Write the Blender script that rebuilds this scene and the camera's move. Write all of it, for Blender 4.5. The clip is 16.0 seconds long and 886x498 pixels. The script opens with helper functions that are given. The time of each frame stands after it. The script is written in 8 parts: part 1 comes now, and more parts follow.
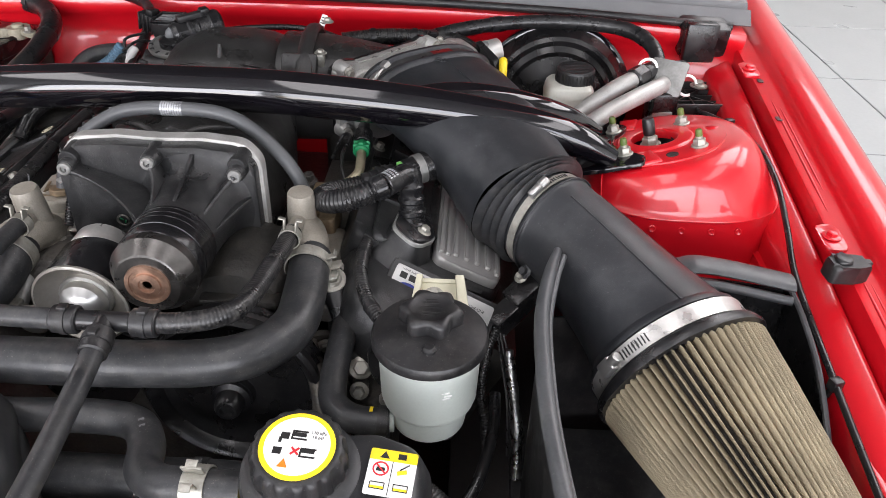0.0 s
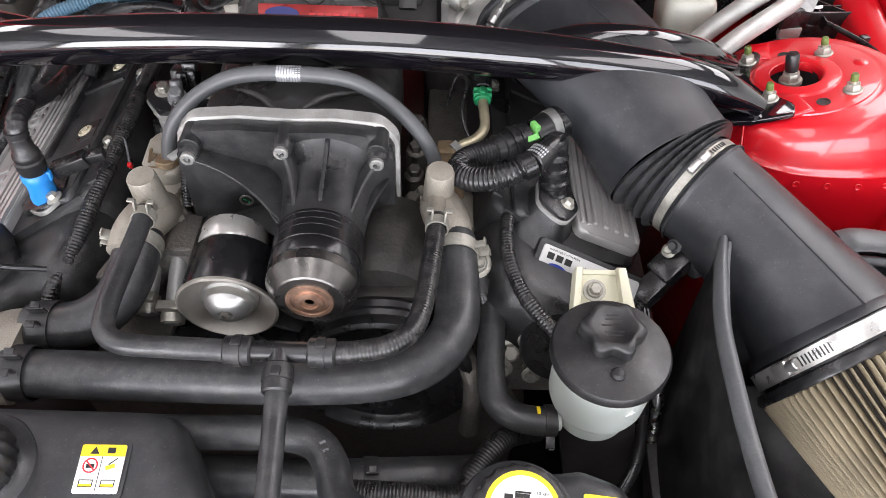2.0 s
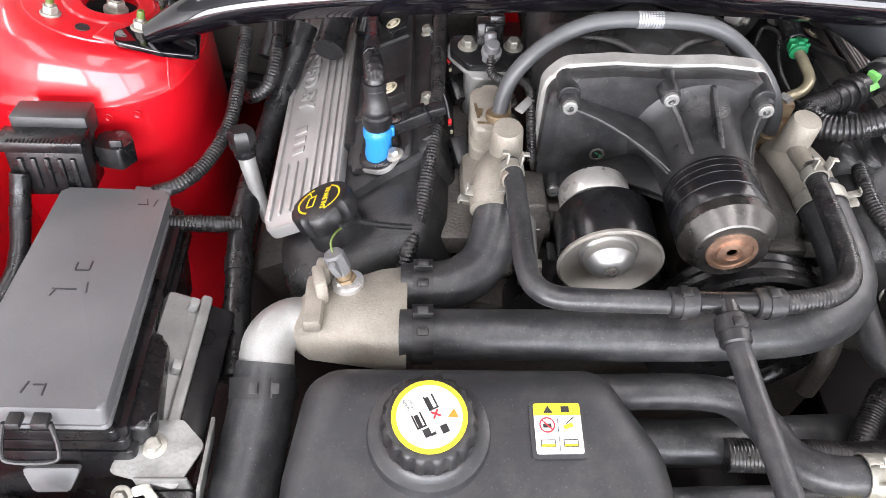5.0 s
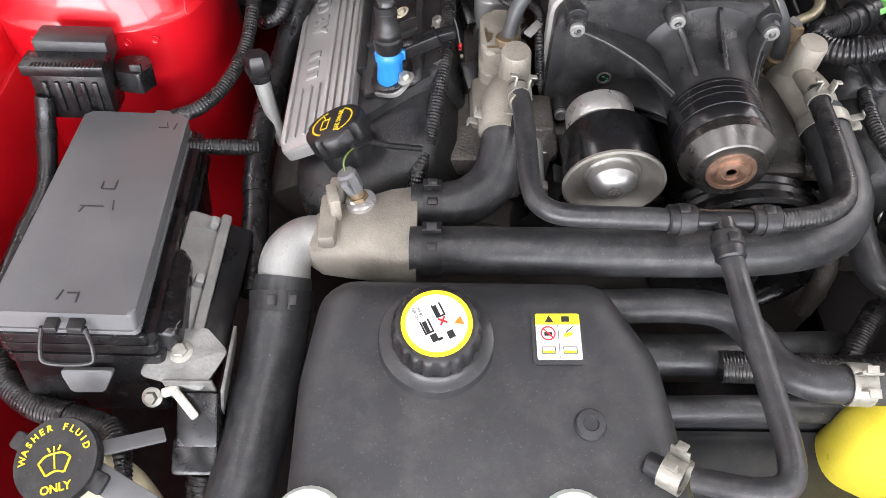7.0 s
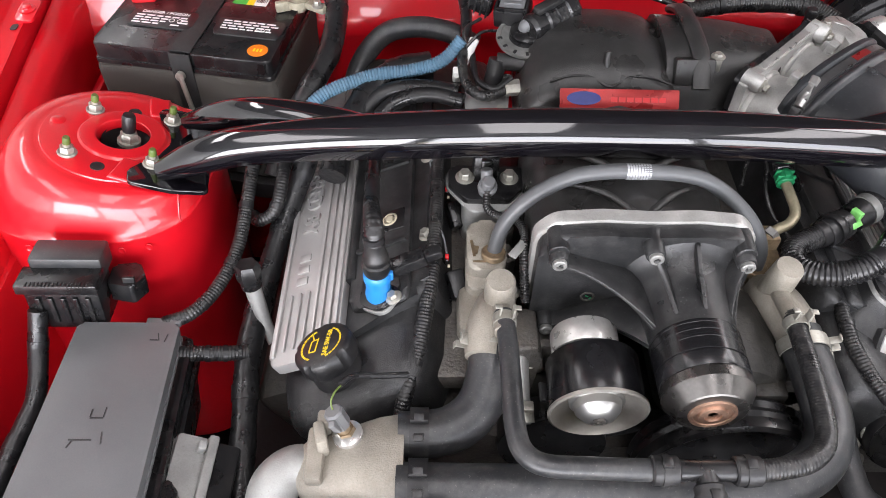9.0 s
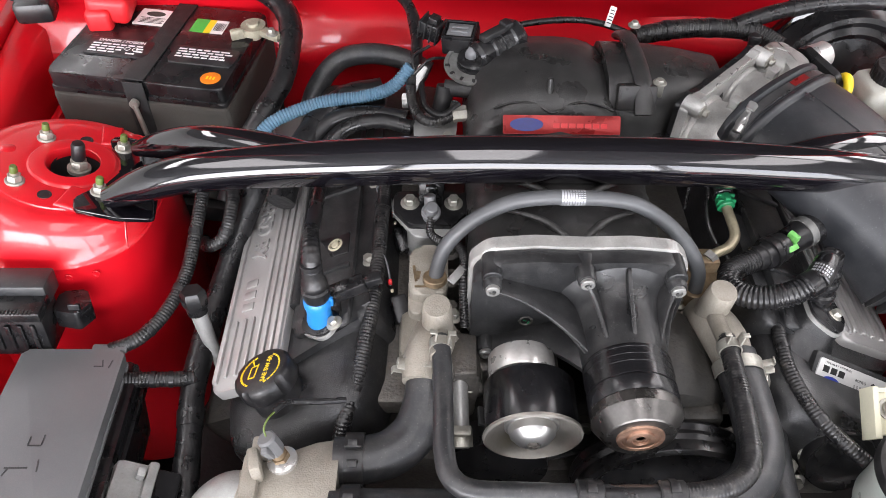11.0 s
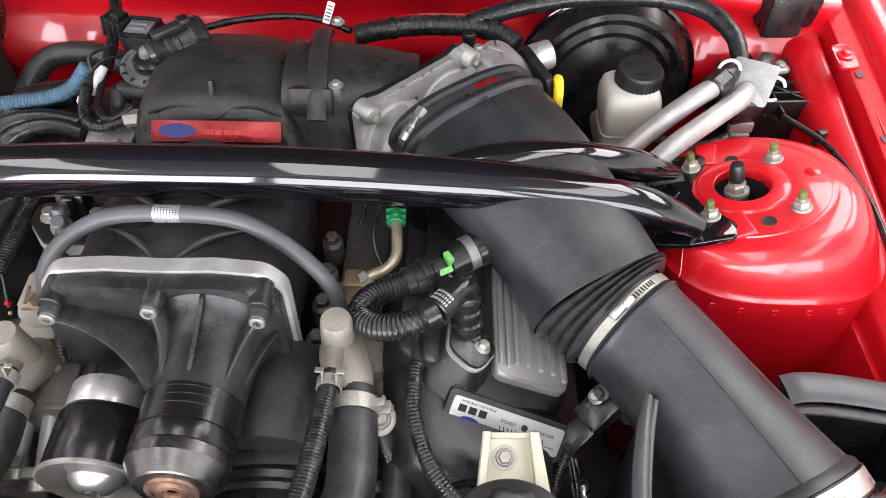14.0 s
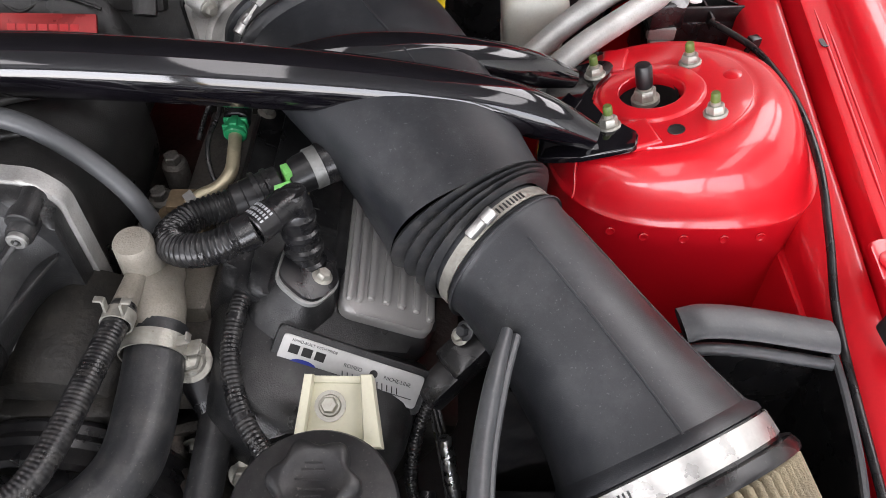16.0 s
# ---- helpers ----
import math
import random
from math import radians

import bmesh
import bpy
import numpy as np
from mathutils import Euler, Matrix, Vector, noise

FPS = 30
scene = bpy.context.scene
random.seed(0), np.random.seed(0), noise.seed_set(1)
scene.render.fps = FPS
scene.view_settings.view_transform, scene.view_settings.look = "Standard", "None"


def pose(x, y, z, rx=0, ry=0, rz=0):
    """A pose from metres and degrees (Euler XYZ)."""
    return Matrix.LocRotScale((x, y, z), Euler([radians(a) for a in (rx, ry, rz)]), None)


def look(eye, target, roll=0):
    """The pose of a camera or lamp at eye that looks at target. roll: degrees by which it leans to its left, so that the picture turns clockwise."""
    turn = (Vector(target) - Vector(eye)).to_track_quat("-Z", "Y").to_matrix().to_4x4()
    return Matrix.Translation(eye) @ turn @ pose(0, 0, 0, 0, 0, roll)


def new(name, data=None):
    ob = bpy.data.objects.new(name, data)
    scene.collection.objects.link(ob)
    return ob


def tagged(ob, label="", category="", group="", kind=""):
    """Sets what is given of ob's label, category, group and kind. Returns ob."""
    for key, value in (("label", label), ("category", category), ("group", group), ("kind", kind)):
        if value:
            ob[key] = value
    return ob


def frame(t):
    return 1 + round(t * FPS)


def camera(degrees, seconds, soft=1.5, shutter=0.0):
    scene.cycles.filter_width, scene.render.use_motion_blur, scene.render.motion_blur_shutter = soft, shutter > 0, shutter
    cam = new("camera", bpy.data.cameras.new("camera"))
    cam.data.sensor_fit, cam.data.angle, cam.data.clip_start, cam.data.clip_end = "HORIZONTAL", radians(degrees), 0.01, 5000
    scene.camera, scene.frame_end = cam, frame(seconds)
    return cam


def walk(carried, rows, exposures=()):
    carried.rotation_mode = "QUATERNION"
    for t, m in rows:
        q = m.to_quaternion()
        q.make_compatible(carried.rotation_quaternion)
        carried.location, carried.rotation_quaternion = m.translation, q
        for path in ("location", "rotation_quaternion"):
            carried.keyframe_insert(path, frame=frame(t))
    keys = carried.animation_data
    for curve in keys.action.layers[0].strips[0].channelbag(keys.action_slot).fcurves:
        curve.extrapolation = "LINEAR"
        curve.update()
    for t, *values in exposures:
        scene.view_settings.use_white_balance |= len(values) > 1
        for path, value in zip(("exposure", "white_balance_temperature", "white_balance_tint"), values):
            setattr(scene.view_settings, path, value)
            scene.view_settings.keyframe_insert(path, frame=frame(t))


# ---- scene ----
cam = camera(61.6, 16.0, 0.7)
PATH = [
    (0, (0.024, -0.03, 1.279), (-0.028, 1.635, 0.173), 1.7),
    (0.5, (0.052, 0.018, 1.297), (0.007, 1.512, -0.031), 1.6),
    (1, (0.02, 0.058, 1.306), (-0.01, 1.447, -0.133), 1.8),
    (1.5, (-0.056, 0.086, 1.348), (-0.068, 1.422, -0.141), 2.1),
    (2, (-0.144, 0.107, 1.379), (-0.133, 1.437, -0.115), 2.1),
    (2.5, (-0.231, 0.122, 1.396), (-0.203, 1.447, -0.102), 2.2),
    (3, (-0.33, 0.135, 1.402), (-0.288, 1.462, -0.094), 2.3),
    (3.5, (-0.417, 0.157, 1.407), (-0.376, 1.483, -0.09), 2.1),
    (4, (-0.475, 0.174, 1.408), (-0.421, 1.503, -0.086), 2.5),
    (4.5, (-0.489, 0.152, 1.373), (-0.43, 1.486, -0.115), 2.7),
    (5, (-0.497, 0.1, 1.325), (-0.435, 1.413, -0.183), 2.8),
    (5.2, (-0.504, 0.076, 1.309), (-0.439, 1.366, -0.218), 3.0),
    (7.3, (-0.487, 0.07, 1.35), (-0.469, 1.253, -0.262), 1.6),
    (7.5, (-0.484, 0.089, 1.374), (-0.462, 1.277, -0.235), 1.7),
    (8, (-0.476, 0.146, 1.429), (-0.453, 1.382, -0.143), 1.7),
    (8.5, (-0.483, 0.175, 1.436), (-0.455, 1.466, -0.092), 1.8),
    (8.7, (-0.487, 0.179, 1.435), (-0.456, 1.483, -0.082), 1.9),
    (10.8, (-0.44, 0.18, 1.453), (-0.398, 1.527, -0.025), 1.8),
    (11, (-0.43, 0.18, 1.45), (-0.389, 1.53, -0.025), 1.8),
    (11.5, (-0.408, 0.177, 1.45), (-0.366, 1.528, -0.024), 1.7),
    (12, (-0.375, 0.179, 1.449), (-0.334, 1.531, -0.024), 1.5),
    (12.5, (-0.329, 0.191, 1.44), (-0.29, 1.541, -0.036), 1.4),
    (13, (-0.247, 0.217, 1.434), (-0.223, 1.567, -0.042), 1.2),
    (13.5, (-0.152, 0.225, 1.436), (-0.148, 1.573, -0.041), 0.9),
    (14, (-0.052, 0.248, 1.412), (-0.059, 1.598, -0.064), 0.8),
    (14.5, (0.03, 0.275, 1.378), (0.017, 1.625, -0.097), 0.6),
    (15, (0.085, 0.258, 1.374), (0.079, 1.609, -0.101), 0.7),
    (15.5, (0.087, 0.236, 1.374), (0.086, 1.587, -0.1), 0.7),
    (15.8, (0.07, 0.257, 1.341), (0.094, 1.588, -0.152), 1.0),
    (16, (0.07, 0.29, 1.294), (0.08, 1.594, -0.223), 1.1),
]
walk(cam, [(t, look(eye, target, roll)) for t, eye, target, roll in PATH], [(0, 0.22), (1, 0.22), (2, 0.60), (2.6, 0.88), (3.5, 0.95), (4, 0.97), (5, 1.06), (7.3, 0.72), (8.5, 0.80), (11, 0.76), (12, 0.86), (13, 0.86), (14, 0.72), (14.5, 0.67), (15.2, 0.45), (16, 0.27)])

# ---- light: daylight through the glazed front, lamps under the ceiling ----
world = bpy.data.worlds.new("world")
scene.world = world
world.use_nodes = True
sky = world.node_tree.nodes.new("ShaderNodeTexSky")
sky.sky_type, sky.sun_disc, sky.sun_elevation, sky.sun_rotation = "NISHITA", False, radians(35), radians(200)
world.node_tree.links.new(sky.outputs["Color"], world.node_tree.nodes["Background"].inputs["Color"])
world.node_tree.nodes["Background"].inputs["Strength"].default_value = 0.12


def area(name, eye, target, sx, sy, watts, col=(1, 1, 1)):
    d = bpy.data.lights.new(name, "AREA")
    d.shape, d.size, d.size_y, d.energy, d.color = "RECTANGLE", sx, sy, watts, col
    ob = new(name, d)
    ob.matrix_world = look(eye, target)
    return ob


for x, watts in ((-3.1, 232), (0.3, 170), (3.6, 128)):
    area("window_light", (x, -4.95, 1.8), (x, 0, 1.5), 3.1, 2.5, watts, (0.96, 0.955, 1.03))
for x in (-2.4, -0.3, 1.9):
    area("lamp_light", (x, -0.9, 3.5), (x, -0.9, 0), 0.70, 3.2, 26, (1.0, 0.96, 0.985))
area("lamp_light", (-3.2, 2.6, 3.5), (-3.2, 2.6, 0), 0.42, 3.2, 36, (1.0, 0.96, 0.985))
for x in (1.9, 3.7):
    area("lamp_light", (x, 2.6, 3.5), (x, 2.6, 0), 1.3, 3.4, 80, (1.0, 0.96, 0.985))

# ---- small tools ----
CX = -0.289          # the car's middle line


def vec(p):
    return Vector(p)


def mesh_rings(rings, cap=True, loop=False):
    """A skin over rings of equally many points."""
    bm = bmesh.new()
    vs = [[bm.verts.new(p) for p in ring] for ring in rings]
    n = len(vs[0])
    pairs = list(zip(vs, vs[1:])) + ([(vs[-1], vs[0])] if loop else [])
    for a, b in pairs:
        for i in range(n):
            j = (i + 1) % n
            bm.faces.new((a[i], a[j], b[j], b[i]))
    if cap and not loop:
        bm.faces.new(list(reversed(vs[0])))
        bm.faces.new(vs[-1])
    bmesh.ops.recalc_face_normals(bm, faces=bm.faces)
    return bm


def join(*bms):
    out = bmesh.new()
    for b in bms:
        me = bpy.data.meshes.new("tmp")
        b.to_mesh(me)
        out.from_mesh(me)
        bpy.data.meshes.remove(me)
        b.free()
    return out


def moved(bm, m):
    bmesh.ops.transform(bm, matrix=m, verts=bm.verts)
    return bm


def axis(p, d, up=(0, 0, 1)):
    """A pose at p whose z runs along d."""
    z = vec(d).normalized()
    u = vec(up)
    if abs(z.dot(u)) > 0.98:
        u = vec((0, 1, 0))
    x = u.cross(z).normalized()
    y = z.cross(x)
    return Matrix.Translation(p) @ Matrix((x, y, z)).transposed().to_4x4()


def box(sx, sy, sz, m=Matrix(), bevel=0.002, seg=2):
    bm = bmesh.new()
    bmesh.ops.create_cube(bm, size=1.0)
    bmesh.ops.scale(bm, vec=(sx, sy, sz), verts=bm.verts)
    if bevel:
        bmesh.ops.bevel(bm, geom=bm.edges[:], offset=bevel, segments=seg, profile=0.5, affect="EDGES")
    return moved(bm, m)


def at(x, y, z, rx=0, ry=0, rz=0):
    return pose(x, y, z, rx, ry, rz)


def lathe(profile, m=Matrix(), seg=32, cap=True):
    """profile: (radius, height) along the pose's z."""
    rings = []
    for r, h in profile:
        r = max(r, 0.0002)
        rings.append([m @ vec((r * math.cos(2 * math.pi * i / seg), r * math.sin(2 * math.pi * i / seg), h)) for i in range(seg)])
    return mesh_rings(rings, cap)


def cyl(p, q, r, r2=None, seg=20, bevel=0.0):
    d = vec(q) - vec(p)
    L = d.length
    r2 = r if r2 is None else r2
    if bevel:
        prof = [(r - bevel, 0), (r, bevel), (r2, L - bevel), (r2 - bevel, L)]
    else:
        prof = [(r, 0), (r2, L)]
    return lathe(prof, axis(p, d), seg)


def prism(pts, h0, h1, m=Matrix(), bevel=0.0, seg=2):
    """A polygon in the pose's xy, from height h0 to h1."""
    bm = bmesh.new()
    lo = [bm.verts.new((x, y, h0)) for x, y in pts]
    hi = [bm.verts.new((x, y, h1)) for x, y in pts]
    n = len(pts)
    bm.faces.new(list(reversed(lo)))
    top = bm.faces.new(hi)
    for i in range(n):
        bm.faces.new((lo[i], lo[(i + 1) % n], hi[(i + 1) % n], hi[i]))
    if bevel:
        bmesh.ops.bevel(bm, geom=list(top.edges), offset=bevel, segments=seg, profile=0.5, affect="EDGES")
    bmesh.ops.recalc_face_normals(bm, faces=bm.faces)
    return moved(bm, m)


def rounded(pts, r, n=5):
    """A polygon with its corners rounded; r: one radius or one a corner."""
    out = []
    k = len(pts)
    for i in range(k):
        rad = r[i] if isinstance(r, (list, tuple)) else r
        a, b, c = vec((*pts[i - 1], 0)), vec((*pts[i], 0)), vec((*pts[(i + 1) % k], 0))
        u, w = (a - b).normalized(), (c - b).normalized()
        half = u.angle(w) / 2
        cut = min(rad / max(math.tan(half), 0.05), (a - b).length * 0.48, (c - b).length * 0.48)
        p, q = b + u * cut, b + w * cut
        for j in range(n + 1):
            t = j / n
            s = p * (1 - t) ** 2 + b * 2 * t * (1 - t) + q * t ** 2
            out.append((s.x, s.y))
    return out


def rrect(w, h, r, n=5):
    return rounded([(-w / 2, -h / 2), (w / 2, -h / 2), (w / 2, h / 2), (-w / 2, h / 2)], r, n)


def spline(pts, per=8):
    """Points along a smooth line through pts (any length of tuple)."""
    p = [np.array(q, float) for q in pts]
    p = [2 * p[0] - p[1]] + p + [2 * p[-1] - p[-2]]
    out = []
    for i in range(1, len(p) - 2):
        a, b, c, d = p[i - 1:i + 3]
        for j in range(per):
            t = j / per
            out.append(0.5 * (2 * b + (c - a) * t + (2 * a - 5 * b + 4 * c - d) * t * t + (3 * b - a - 3 * c + d) * t ** 3))
    out.append(p[-2])
    return out


def tube(pts, r, seg=14, per=8, ridge=None, flat=1.0, cap=True, wobble=0.0):
    """A hose along a smooth line. r: radius, or one a point. ridge: (pitch, depth) of a corrugated hose."""
    rs = list(r) if isinstance(r, (list, tuple)) else [r] * len(pts)
    line = spline([(*p, q) for p, q in zip(pts, rs)], per)
    if ridge:
        pitch, depth = ridge
        cum = [0.0]
        for a, b in zip(line, line[1:]):
            cum.append(cum[-1] + float(np.linalg.norm(b[:3] - a[:3])))
        n = max(4, int(cum[-1] / pitch * 4))
        dist = np.linspace(0, cum[-1], n)
        arr = np.array(line)
        line = [np.array([np.interp(s, cum, arr[:, k]) for k in range(4)]) for s in dist]
        for i, l in enumerate(line):
            l[3] -= depth * (0, 0.15, 1, 0.85)[i % 4]
    rings, prev = [], None
    m = len(line)
    for i, l in enumerate(line):
        a, b = line[max(i - 1, 0)], line[min(i + 1, m - 1)]
        t = vec(b[:3] - a[:3]).normalized()
        if prev is None:
            u = vec((0, 0, 1)) if abs(t.z) < 0.9 else vec((1, 0, 0))
            u = (u - t * u.dot(t)).normalized()
        else:
            u = (prev - t * prev.dot(t)).normalized()
        prev = u
        w = t.cross(u)
        c = vec(l[:3])
        rad = float(l[3])
        if wobble:
            rad *= 1 + wobble * noise.noise(c * 60)
        rings.append([c + rad * (flat * math.cos(2 * math.pi * k / seg) * u + math.sin(2 * math.pi * k / seg) * w) for k in range(seg)])
    return mesh_rings(rings, cap)


def skin(me, angle=38):
    me.shade_smooth()
    me.set_sharp_from_angle(angle=radians(angle))
    return me


def thing(name, base, label, category, group="", kind=""):
    ob = new(name)
    ob.empty_display_size = 0.02
    ob.location = base
    return tagged(ob, label, category, group, kind)


def part(name, bm, material, parent=None, label="", angle=38):
    """Links a bmesh as one mesh object, under a thing or under a part."""
    me = bpy.data.meshes.new(name)
    bm.to_mesh(me)
    bm.free()
    skin(me, angle)
    me.materials.append(material)
    ob = new(name, me)
    if parent is not None:
        ob.parent = parent
        if parent.type == "EMPTY":
            ob.matrix_parent_inverse = Matrix.Translation(-parent.location)
    return tagged(ob, label)


def solo(name, bm, material, label, category, group="", kind="", angle=38):
    return tagged(part(name, bm, material, None, "", angle), label, category, group, kind)


def words(name, text, size, m, material, parent, depth=0.0003, bold=0.0, squeeze=1.0):
    """Raised lettering in the built-in font, centred on the pose."""
    cu = bpy.data.curves.new(name, "FONT")
    cu.body, cu.size, cu.extrude, cu.align_x, cu.align_y, cu.offset = text, size, depth, "CENTER", "CENTER", bold
    cu.resolution_u = 3
    ob = bpy.data.objects.new("tmp", cu)
    me = bpy.data.meshes.new_from_object(ob)
    bpy.data.objects.remove(ob)
    me.transform(m @ Matrix.Diagonal((squeeze, 1, 1, 1)))
    me.materials.clear()
    me.materials.append(material)
    out = new(name, me)
    out.parent = parent
    if parent.type == "EMPTY":
        out.matrix_parent_inverse = Matrix.Translation(-parent.location)
    return out


# ---- materials ----
def mat(name, col, rough=0.5, metal=0.0, var=0.2, scale=18.0, bump=0.0, bscale=300.0, coat=0.0, dust=0.0, dust_col=(0.32, 0.30, 0.27), spec=0.5, rvar=0.12, sss=0.0, trans=0.0):
    m = bpy.data.materials.new(name)
    m.use_nodes = True
    nt = m.node_tree
    nd, ln = nt.nodes, nt.links
    b = nd["Principled BSDF"]
    tc = nd.new("ShaderNodeTexCoord")
    n1 = nd.new("ShaderNodeTexNoise")
    n1.inputs["Scale"].default_value, n1.inputs["Detail"].default_value = scale, 5
    n2 = nd.new("ShaderNodeTexNoise")
    n2.inputs["Scale"].default_value, n2.inputs["Detail"].default_value = bscale, 3
    ln.new(tc.outputs["Object"], n1.inputs["Vector"])
    ln.new(tc.outputs["Object"], n2.inputs["Vector"])
    ramp = nd.new("ShaderNodeMix")
    ramp.data_type = "RGBA"
    lo = [c * (1 - var) for c in col]
    hi = [min(c * (1 + var), 1) for c in col]
    ramp.inputs["A"].default_value, ramp.inputs["B"].default_value = (*lo, 1), (*hi, 1)
    add = nd.new("ShaderNodeMath")
    add.operation = "MULTIPLY_ADD"
    add.inputs[1].default_value = 0.45
    ln.new(n2.outputs["Fac"], add.inputs[0])
    ln.new(n1.outputs["Fac"], add.inputs[2])
    spread = nd.new("ShaderNodeMapRange")
    spread.inputs["From Min"].default_value, spread.inputs["From Max"].default_value = 0.5, 0.95
    ln.new(add.outputs[0], spread.inputs["Value"])
    ln.new(spread.outputs["Result"], ramp.inputs["Factor"])
    colour = ramp.outputs["Result"]
    if dust:
        n3 = nd.new("ShaderNodeTexNoise")
        n3.inputs["Scale"].default_value, n3.inputs["Detail"].default_value, n3.inputs["Roughness"].default_value = scale * 2.3, 8, 0.7
        ln.new(tc.outputs["Object"], n3.inputs["Vector"])
        mr = nd.new("ShaderNodeMapRange")
        mr.inputs["From Min"].default_value, mr.inputs["From Max"].default_value = 0.45, 0.8
        mr.inputs["To Max"].default_value = dust
        ln.new(n3.outputs["Fac"], mr.inputs["Value"])
        mx = nd.new("ShaderNodeMix")
        mx.data_type = "RGBA"
        mx.inputs["B"].default_value = (*dust_col, 1)
        ln.new(mr.outputs["Result"], mx.inputs["Factor"])
        ln.new(colour, mx.inputs["A"])
        colour = mx.outputs["Result"]
        n4 = nd.new("ShaderNodeTexNoise")
        n4.inputs["Scale"].default_value, n4.inputs["Detail"].default_value = 520, 2
        ln.new(tc.outputs["Object"], n4.inputs["Vector"])
        sp = nd.new("ShaderNodeMapRange")
        sp.inputs["From Min"].default_value, sp.inputs["From Max"].default_value, sp.inputs["To Max"].default_value = 0.66, 0.74, min(1.5 * dust, 0.5)
        ln.new(n4.outputs["Fac"], sp.inputs["Value"])
        m2 = nd.new("ShaderNodeMix")
        m2.data_type = "RGBA"
        m2.inputs["B"].default_value = (*dust_col, 1)
        ln.new(sp.outputs["Result"], m2.inputs["Factor"])
        ln.new(colour, m2.inputs["A"])
        colour = m2.outputs["Result"]
    ln.new(colour, b.inputs["Base Color"])
    rr = nd.new("ShaderNodeMapRange")
    rr.inputs["From Min"].default_value, rr.inputs["From Max"].default_value = 0.3, 0.7
    rr.inputs["To Min"].default_value, rr.inputs["To Max"].default_value = max(rough - rvar, 0.02), min(rough + rvar, 1)
    ln.new(n1.outputs["Fac"], rr.inputs["Value"])
    ln.new(rr.outputs["Result"], b.inputs["Roughness"])
    b.inputs["Metallic"].default_value = metal
    b.inputs["Specular IOR Level"].default_value = spec
    if coat:
        b.inputs["Coat Weight"].default_value, b.inputs["Coat Roughness"].default_value = coat, 0.04
    if sss:
        b.inputs["Subsurface Weight"].default_value = sss
        b.inputs["Subsurface Radius"].default_value = (0.01, 0.01, 0.01)
    if trans:
        b.inputs["Transmission Weight"].default_value = trans
    if bump:
        bp = nd.new("ShaderNodeBump")
        bp.inputs["Strength"].default_value, bp.inputs["Distance"].default_value = bump, 0.002
        ln.new(n2.outputs["Fac"], bp.inputs["Height"])
        ln.new(bp.outputs["Normal"], b.inputs["Normal"])
    return m


RED = mat("red_paint", (0.58, 0.005, 0.013), 0.32, 0, 0.05, 6, 0.015, 500, coat=0.7, rvar=0.03)
GLOSS = mat("black_gloss_enamel", (0.004, 0.0035, 0.005), 0.07, 0, 0.2, 30, 0.006, 500, coat=0.6, rvar=0.03)
BLACK = mat("black_plastic", (0.011, 0.011, 0.012), 0.42, 0, 0.3, 25, 0.06, 700, dust=0.10)
SMOOTH = mat("black_satin_plastic", (0.008, 0.008, 0.009), 0.30, 0, 0.3, 30, 0.02, 500, dust=0.06)
TANK = mat("black_moulded_plastic", (0.022, 0.023, 0.025), 0.40, 0, 0.2, 14, 0.04, 900, dust=0.10)
GREY = mat("dark_grey_plastic", (0.130, 0.132, 0.136), 0.42, 0, 0.12, 12, 0.06, 900, dust=0.05)
RUBBER = mat("hose_rubber", (0.022, 0.023, 0.025), 0.42, 0, 0.25, 30, 0.08, 500, dust=0.14)
DUCT = mat("black_duct_plastic", (0.019, 0.0205, 0.0235), 0.42, 0, 0.3, 10, 0.12, 1100, dust=0.18, dust_col=(0.18, 0.18, 0.18))
PIPE = mat("grey_coated_pipe", (0.070, 0.073, 0.077), 0.45, 0, 0.12, 20, 0.04, 800, dust=0.05)
LOOM = mat("black_loom_sleeve", (0.009, 0.009, 0.010), 0.33, 0, 0.3, 60, 0.05, 700, dust=0.16)
TAPE = mat("wrinkled_black_tape", (0.010, 0.010, 0.011), 0.33, 0, 0.2, 70, 0.38, 150, dust=0.04)
CASTB = mat("black_cast_housing", (0.022, 0.0215, 0.021), 0.35, 0.0, 0.25, 20, 0.22, 900, dust=0.16, dust_col=(0.18, 0.175, 0.17))
COVER = mat("black_crackle_cover", (0.013, 0.0134, 0.0142), 0.36, 0.0, 0.25, 20, 0.22, 900, dust=0.18, dust_col=(0.22, 0.215, 0.21))
CAST = mat("cast_aluminium", (0.275, 0.253, 0.215), 0.52, 0.3, 0.25, 30, 0.28, 650, dust=0.35, dust_col=(0.17, 0.14, 0.10))
CASTS = mat("smooth_cast_aluminium", (0.31, 0.31, 0.30), 0.45, 0.35, 0.14, 40, 0.12, 600, dust=0.25, dust_col=(0.17, 0.155, 0.13))
ALU = mat("bright_aluminium", (0.54, 0.53, 0.51), 0.33, 0.65, 0.12, 60, 0.08, 300, dust=0.1)
CHROME = mat("polished_steel", (0.52, 0.515, 0.50), 0.33, 0.9, 0.06, 40, rvar=0.03)
FOIL = mat("printed_foil", (0.40, 0.41, 0.43), 0.38, 0.4, 0.15, 60, 0.2, 300)
DIRTY = mat("yellowed_milky_plastic", (0.58, 0.575, 0.52), 0.42, 0, 0.1, 16, 0.03, 400, dust=0.3, dust_col=(0.40, 0.35, 0.25), sss=0.3)
BEIGE = mat("dusty_beige_seat", (0.42, 0.38, 0.28), 0.6, 0, 0.3, 60, 0.3, 300)
DRUM = mat("black_pulley_enamel", (0.007, 0.007, 0.008), 0.24, 0, 0.2, 30, 0.02, 600, rvar=0.05)
